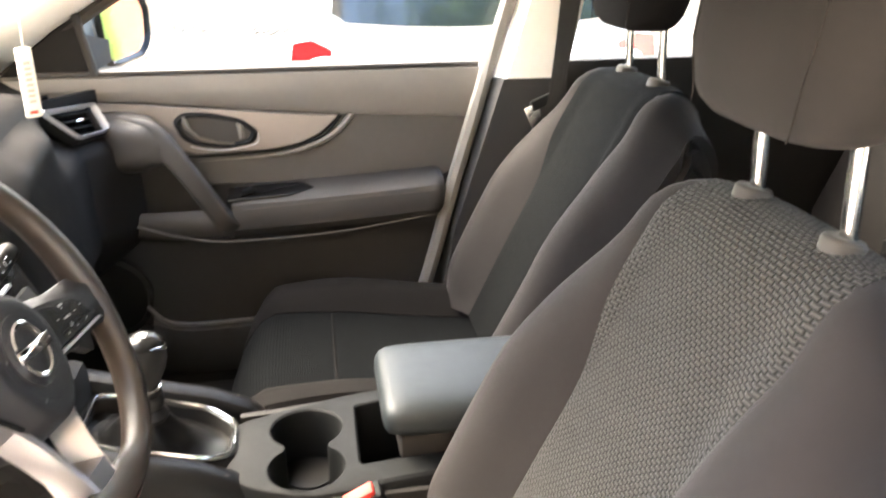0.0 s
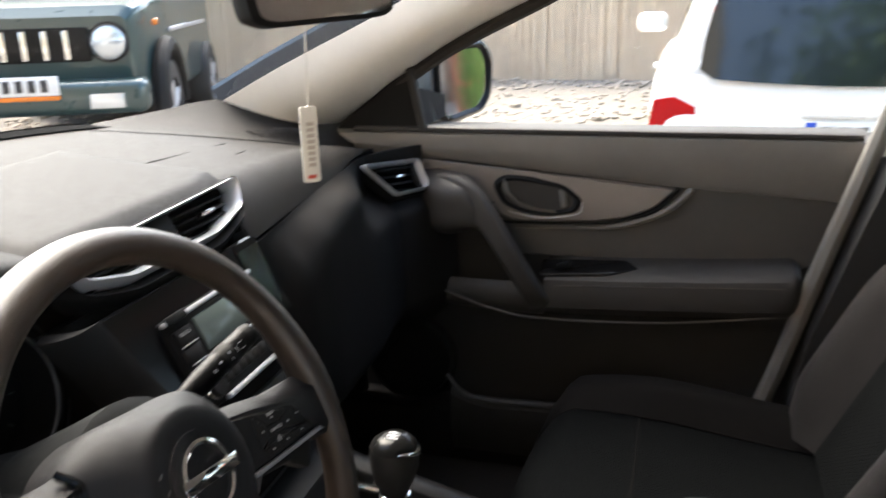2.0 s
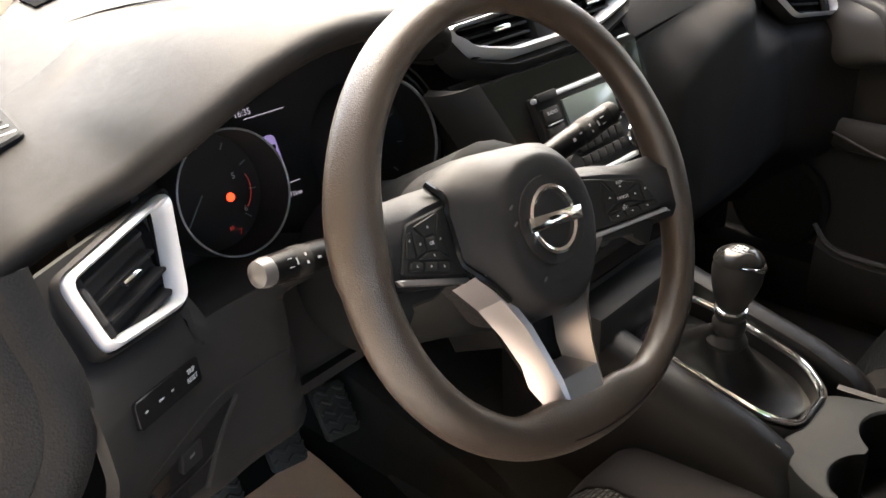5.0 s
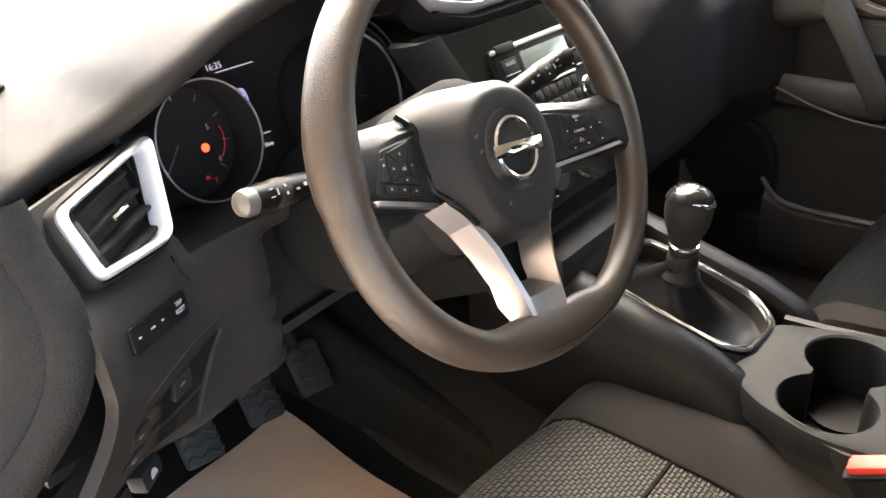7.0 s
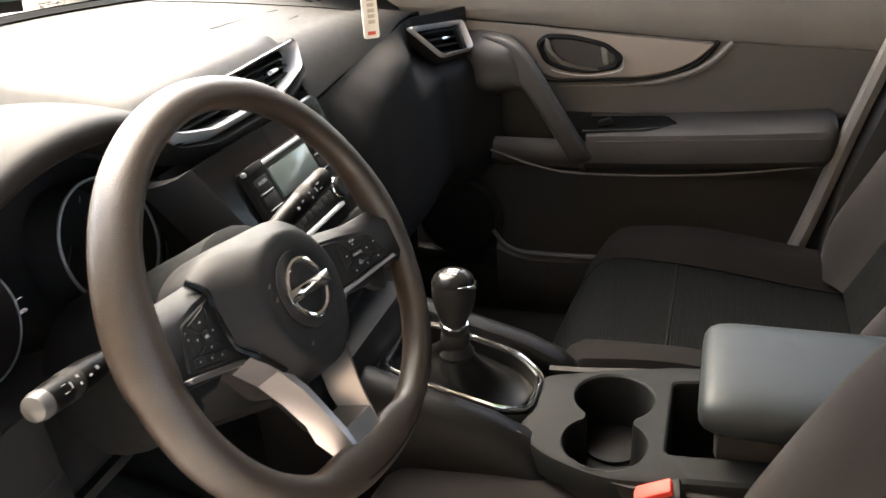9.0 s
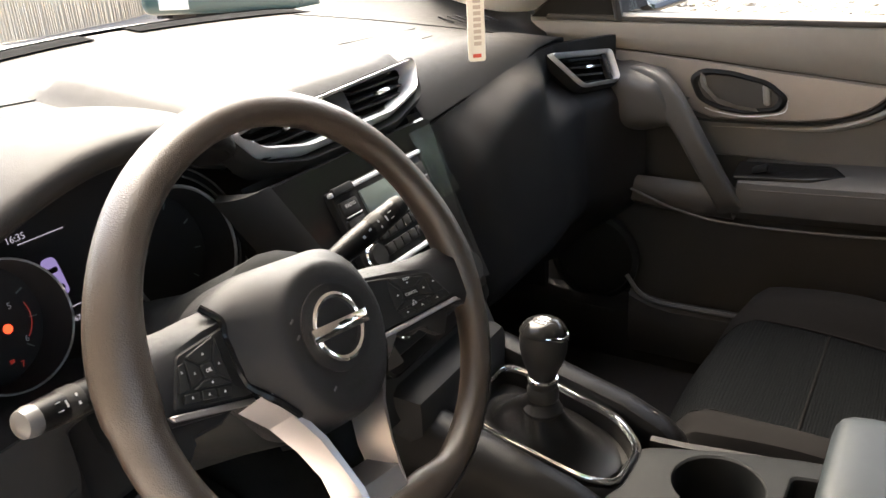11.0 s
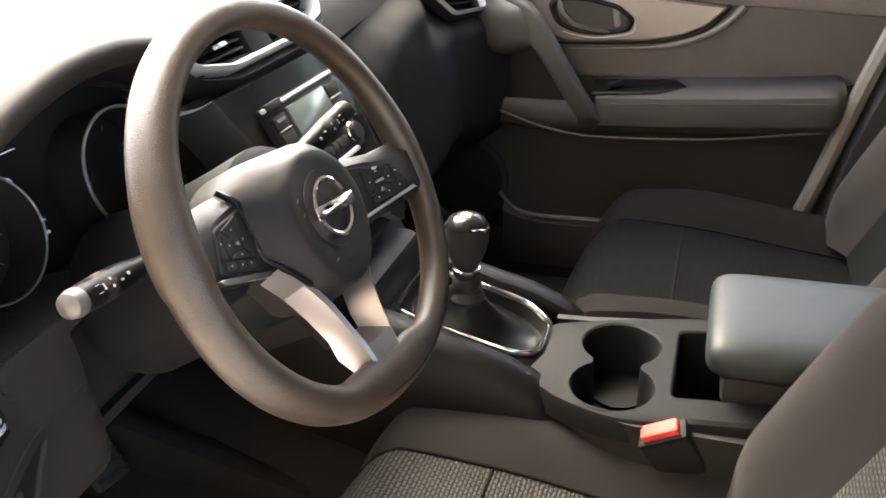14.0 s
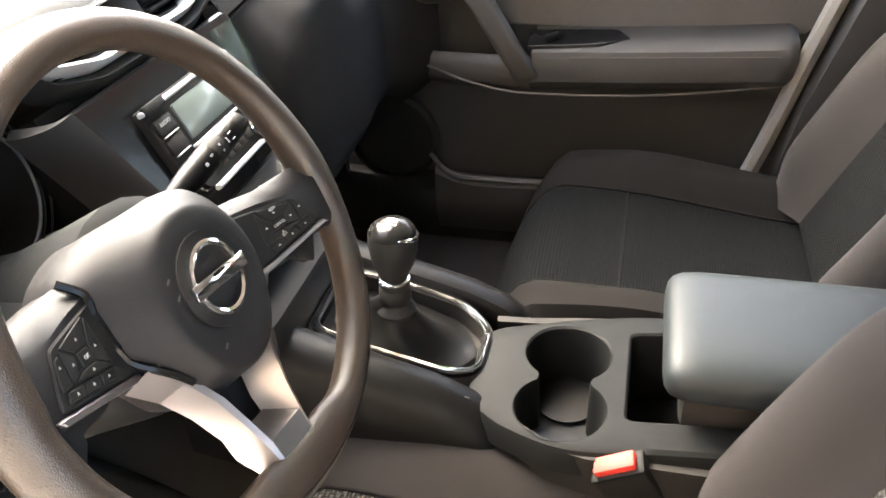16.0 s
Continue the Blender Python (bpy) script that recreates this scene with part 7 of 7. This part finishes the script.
def green_car():
    """An upright dark green off-roader seen from the front; built at the origin facing -y, then turned."""
    e = thing("green_offroad_car", (0, 0, 0), "dark green upright off-road car facing the yard", "car")

    def sec(y, w, zb, zt):
        return [V(p[0], y, p[1]) for p in fillet([(-w, zb), (w, zb), (w * 0.98, zt), (-w * 0.98, zt)], 0.06, 4)]

    part("body", loft([sec(y, w, zb, zt) for y, w, zb, zt in ((0.0, 0.66, 0.55, 0.98), (0.06, 0.70, 0.48, 1.04), (0.5, 0.72, 0.42, 1.08), (1.1, 0.73, 0.40, 1.10), (3.3, 0.73, 0.42, 1.10), (3.45, 0.68, 0.5, 1.0))]), M_GREEN, e, "dark green body")
    part("cabin", loft([[V(p[0], y, p[1]) for p in fillet([(-wb, 1.06), (wb, 1.06), (wt, zt), (-wt, zt)], 0.07, 4)] for y, wb, wt, zt in ((1.05, 0.70, 0.68, 1.10), (1.45, 0.70, 0.60, 1.62), (1.6, 0.70, 0.60, 1.67), (3.2, 0.70, 0.60, 1.67), (3.4, 0.70, 0.62, 1.5))]), M_DARKGLASS, e, "dark glazed cabin")
    part("roof", rbox((0, 2.4, 1.68), (1.24, 1.85, 0.06), 0.03), M_GREEN, e)
    part("bumper", rbox((0, -0.06, 0.52), (1.50, 0.22, 0.20), 0.06, seg=4), M_GREEN, e, "dark green bumper")
    g = part("grille", rbox((0, -0.01, 0.82), (0.86, 0.05, 0.20), 0.02), M_GLOSS, e, "black grille with bright bars")
    for k in range(6):
        part("grille_bar", rbox((-0.30 + 0.12 * k, -0.04, 0.82), (0.035, 0.02, 0.17), 0.006), M_STEEL, g)
    for s in (-1, 1):
        h = part("headlight", lathe([(0.105, 0.0), (0.105, 0.03), (0.08, 0.05), (0, 0.058)], (s * 0.535, 0.01, 0.83), (0, -1, 0), 24), M_LAMP, e, "round headlight")
        part("headlight_ring", lathe([(0.105, 0.0), (0.118, 0.01), (0.118, 0.04), (0.105, 0.045)], (s * 0.535, 0.01, 0.83), (0, -1, 0), 24, False), M_HARD, h)
        part("fog_light", rbox((s * 0.52, -0.165, 0.50), (0.20, 0.02, 0.09), 0.01), M_LAMP, e)
        part("side_lamp", rbox((s * 0.76, 0.30, 0.93), (0.03, 0.10, 0.04), 0.01), M_ORANGE, e)
        part("wheel_arch", sweep([(s * 0.76, 0.62 + 0.42 * math.cos(a), 0.36 + 0.42 * math.sin(a)) for a in [math.pi * k / 12 for k in range(13)]], 0.055, 8), M_HARD, e, "black wheel arch")
        wheel(e, (s * 0.68, 0.62, 0.34), (s, 0, 0), 0.34)
        wheel(e, (s * 0.68, 2.80, 0.34), (s, 0, 0), 0.34)
        part("body_stripe", rbox((s * 0.735, 1.9, 0.86), (0.012, 1.9, 0.03), 0.003), M_SILVER, e)
        part("door_mirror", rbox((s * 0.86, 1.25, 1.14), (0.18, 0.09, 0.14), 0.03), M_HARD, e)
    pl = part("number_plate", rbox((0.0, -0.175, 0.60), (0.52, 0.012, 0.11), 0.003), M_PLATE, e, "white number plate with dark bars")
    part("plate_band", rbox((-0.235, -0.183, 0.60), (0.04, 0.004, 0.105), 0.001), M_BLUE, pl)
    for k in range(6):
        part("plate_bar", rbox((-0.17 + 0.07 * k, -0.183, 0.60), (0.04, 0.003, 0.07), 0.001), M_INK, pl)
    part("plate_foot", rbox((0.0, -0.18, 0.53), (0.52, 0.008, 0.025), 0.002), M_ORANGE, pl)
    e.matrix_world = pose(4.25, 4.30, 0.0, 0, 0, -66) @ Matrix.Scale(1.2, 4)
    return e


def dark_car():
    e = thing("dark_saloon_car", (0, 0, 0), "dark blue saloon car with alloy wheels", "car")
    part("body", loft([[V(p[0], y, p[1]) for p in fillet([(-w, zb), (w, zb), (w * 0.97, zt), (-w * 0.97, zt)], 0.1, 4)] for y, w, zb, zt in ((0.0, 0.70, 0.34, 0.62), (0.1, 0.84, 0.26, 0.74), (0.6, 0.88, 0.24, 0.86), (1.2, 0.89, 0.24, 0.93), (3.8, 0.89, 0.26, 0.95), (4.2, 0.78, 0.34, 0.8))]), M_BODY, e, "dark blue body")
    part("cabin", loft([[V(p[0], y, p[1]) for p in fillet([(-wb, 0.90), (wb, 0.90), (wt, zt), (-wt, zt)], 0.08, 4)] for y, wb, wt, zt in ((1.1, 0.80, 0.78, 0.95), (1.8, 0.82, 0.62, 1.40), (2.9, 0.82, 0.62, 1.42), (3.7, 0.80, 0.74, 0.98))]), M_DARKGLASS, e, "dark glazed cabin")
    gr = part("grille", rbox((0, 0.0, 0.52), (0.9, 0.05, 0.16), 0.03), M_GLOSS, e, "black slatted grille")
    for k in range(10):
        part("grille_bar", rbox((-0.40 + 0.09 * k, -0.03, 0.52), (0.014, 0.02, 0.14), 0.004), M_HARD, gr)
    for s in (-1, 1):
        part("headlight", rbox((s * 0.66, 0.08, 0.66), (0.26, 0.12, 0.10), 0.04, seg=4), M_LAMP, e, "clear headlight")
        wheel(e, (s * 0.80, 0.85, 0.32), (s, 0, 0))
        wheel(e, (s * 0.80, 3.40, 0.32), (s, 0, 0))
    e.matrix_world = pose(1.5, 5.6, 0.0, 0, 0, 30)
    return e


green_car()
dark_car()


# ---- shrub, house and trees behind ----
def conifer(x, y, h, r, name="thuja_shrub", label="slim green conifer shrub"):
    e = thing(name, (x, y, 0), label, "shrub")
    part("trunk", sweep([(x, y, 0), (x, y, h * 0.9)], lambda t: 0.05 * (1 - t) + 0.01, 8), M_BARK, e)
    vs, fs = [], []
    for k in range(2600):
        z = h * rng.random() ** 0.9
        rr = r * (1 - z / h) ** 0.6 * (0.55 + 0.5 * rng.random()) * (0.6 + 0.4 * smooth(0, 0.25, z))
        a = rng.uniform(0, 6.283)
        p = V(x + rr * math.cos(a), y + rr * math.sin(a), z + 0.04)
        d = V(math.cos(a) * 0.4, math.sin(a) * 0.4, 1).normalized() * rng.uniform(0.05, 0.11)
        s = V(-math.sin(a), math.cos(a), rng.uniform(-0.5, 0.5)) * rng.uniform(0.015, 0.035)
        n = len(vs)
        vs += [tuple(p - s), tuple(p + s), tuple(p + d + s * 0.3), tuple(p + d - s * 0.3)]
        fs.append((n, n + 1, n + 2, n + 3))
    m_ = bpy.data.meshes.new("crown")
    m_.from_pydata(vs, [], fs)
    m_.materials.append(M_LEAF)
    c = new("crown", m_)
    c.parent = e
    c.matrix_parent_inverse = INV[e.name]
    c["label"] = "dense green foliage"


def tree(x, y, h, r):
    e = thing("tree", (x, y, 0), "leafy broad tree beyond the yard", "tree", "yard trees")
    part("trunk", sweep([(x, y, 0), (x + 0.1, y, h * 0.35), (x, y + 0.1, h * 0.7)], lambda t: 0.16 * (1 - 0.7 * t), 10), M_BARK, e)
    cl = []
    for k in range(9):
        a = 2 * math.pi * k / 9 + rng.uniform(-0.3, 0.3)
        z0 = h * rng.uniform(0.35, 0.6)
        q = V(x + r * 0.7 * math.cos(a), y + r * 0.7 * math.sin(a), z0 + h * rng.uniform(0.12, 0.35))
        part("limb", sweep([(x, y, z0), (lerp(x, q.x, 0.5), lerp(y, q.y, 0.5), lerp(z0, q.z, 0.65)), q], lambda t: 0.06 * (1 - 0.8 * t), 6), M_BARK, e)
        cl.append(q)
    cl += [V(x + rng.uniform(-r, r) * 0.4, y + rng.uniform(-r, r) * 0.4, h * rng.uniform(0.65, 0.95)) for _ in range(5)]
    vs, fs = [], []
    for k in range(4200):
        q = cl[k % len(cl)]
        p = q + V(rng.gauss(0, 1), rng.gauss(0, 1), rng.gauss(0, 0.8)) * r * 0.24
        a = V(rng.uniform(-1, 1), rng.uniform(-1, 1), rng.uniform(-1, 1)).normalized() * 0.11
        b = a.cross(V(rng.uniform(-1, 1), rng.uniform(-1, 1), 1)).normalized() * 0.06
        n = len(vs)
        vs += [tuple(p - a), tuple(p + b), tuple(p + a), tuple(p - b)]
        fs.append((n, n + 1, n + 2, n + 3))
    m_ = bpy.data.meshes.new("crown")
    m_.from_pydata(vs, [], fs)
    m_.materials.append(M_LEAF)
    c = new("crown", m_)
    c.parent = e
    c.matrix_parent_inverse = INV[e.name]
    c["label"] = "leafy crown with gaps"


conifer(6.88, -6.6, 2.3, 0.26)
conifer(10.6, -6.0, 2.0, 0.5)
# next two are added out of view to block sky on the driver side
tree(-5.6, -4.3, 9.0, 2.5)
tree(-6.6, -8.2, 9.5, 3.0)
tree(-9.0, -5.0, 8.0, 2.8)
tree(-8.5, -1.5, 8.5, 2.6)
tree(-15.0, -6.0, 6.5, 2.6)
tree(-17.0, -1.0, 7.0, 2.8)
tree(-14.0, 6.5, 6.0, 2.4)
tree(8.8, -9.6, 7.5, 2.7)
tree(11.5, -9.8, 8.0, 2.9)
tree(14.5, -10.2, 8.0, 2.9)
tree(12.0, -6.5, 8.0, 2.8)
tree(13.5, -2.0, 7.5, 2.8)
tree(11.5, -11.5, 8.5, 3.0)
tree(15.0, -9.0, 9.0, 3.2)
wall = thing("house_wall", (12.0, -7.8, 0), "red brick house wall behind the yard", "house")
part("wall", rbox((12.2, -7.90, 1.05), (9.0, 0.3, 2.1), 0), M_BRICK, wall, "red brick wall")
vb = finish(rbox((0, 0, 0), (0.245, 0.03, 0.070), 0.004, seg=1), "brick", False)
vb.materials.append(M_BRICK)
for j in range(24):
    for i in range(12):
        b = new("brick", vb)
        b.location = (7.85 + i * 0.26 + (0.13 if j % 2 else 0), -7.745, 0.10 + j * 0.082)
        b.parent = wall
        b.matrix_parent_inverse = INV[wall.name]
part("roof", rbox((12.2, -8.5, 4.5), (9.6, 2.2, 0.2), 0.02, Matrix.Rotation(-0.4, 4, "X")), M_BRICK, wall)
solo("garden_wall", rbox((1.0, -10.0, 0.9), (13.0, 0.25, 1.8), 0.02), M_STONE, "pale rendered garden wall", "wall", kind="structure")

# unseen wall added on the driver side to block sky and warm the light
light_wall = thing("house", (-4.2, 2.3, 0), "unseen ochre wall added beside the yard to shape the light", "house")
HW = frame_of((-4.2, 2.3, 0), (-0.2, 0.98, 0), (0, 0, 1))
part("wall", rbox((0, 0, 0), (7.0, 9.0, 0.3), 0.02, HW @ Matrix.Translation((0, 4.5, -0.15))), M_LIGHTWALL, light_wall, "ochre face of the added light wall")
part("plinth", rbox((0, 0, 0), (7.04, 0.4, 0.34), 0.02, HW @ Matrix.Translation((0, 0.2, -0.15))), M_STONE, light_wall, "grey plinth")
# unseen pale slab added to throw light up through the open door
solo("pavement", rbox((-3.6, 0.3, 0.010), (5.2, 12.0, 0.03), 0.01), M_BOUNCESLAB, "pale slab added out of view to bounce light into the car", "pavement", kind="structure")
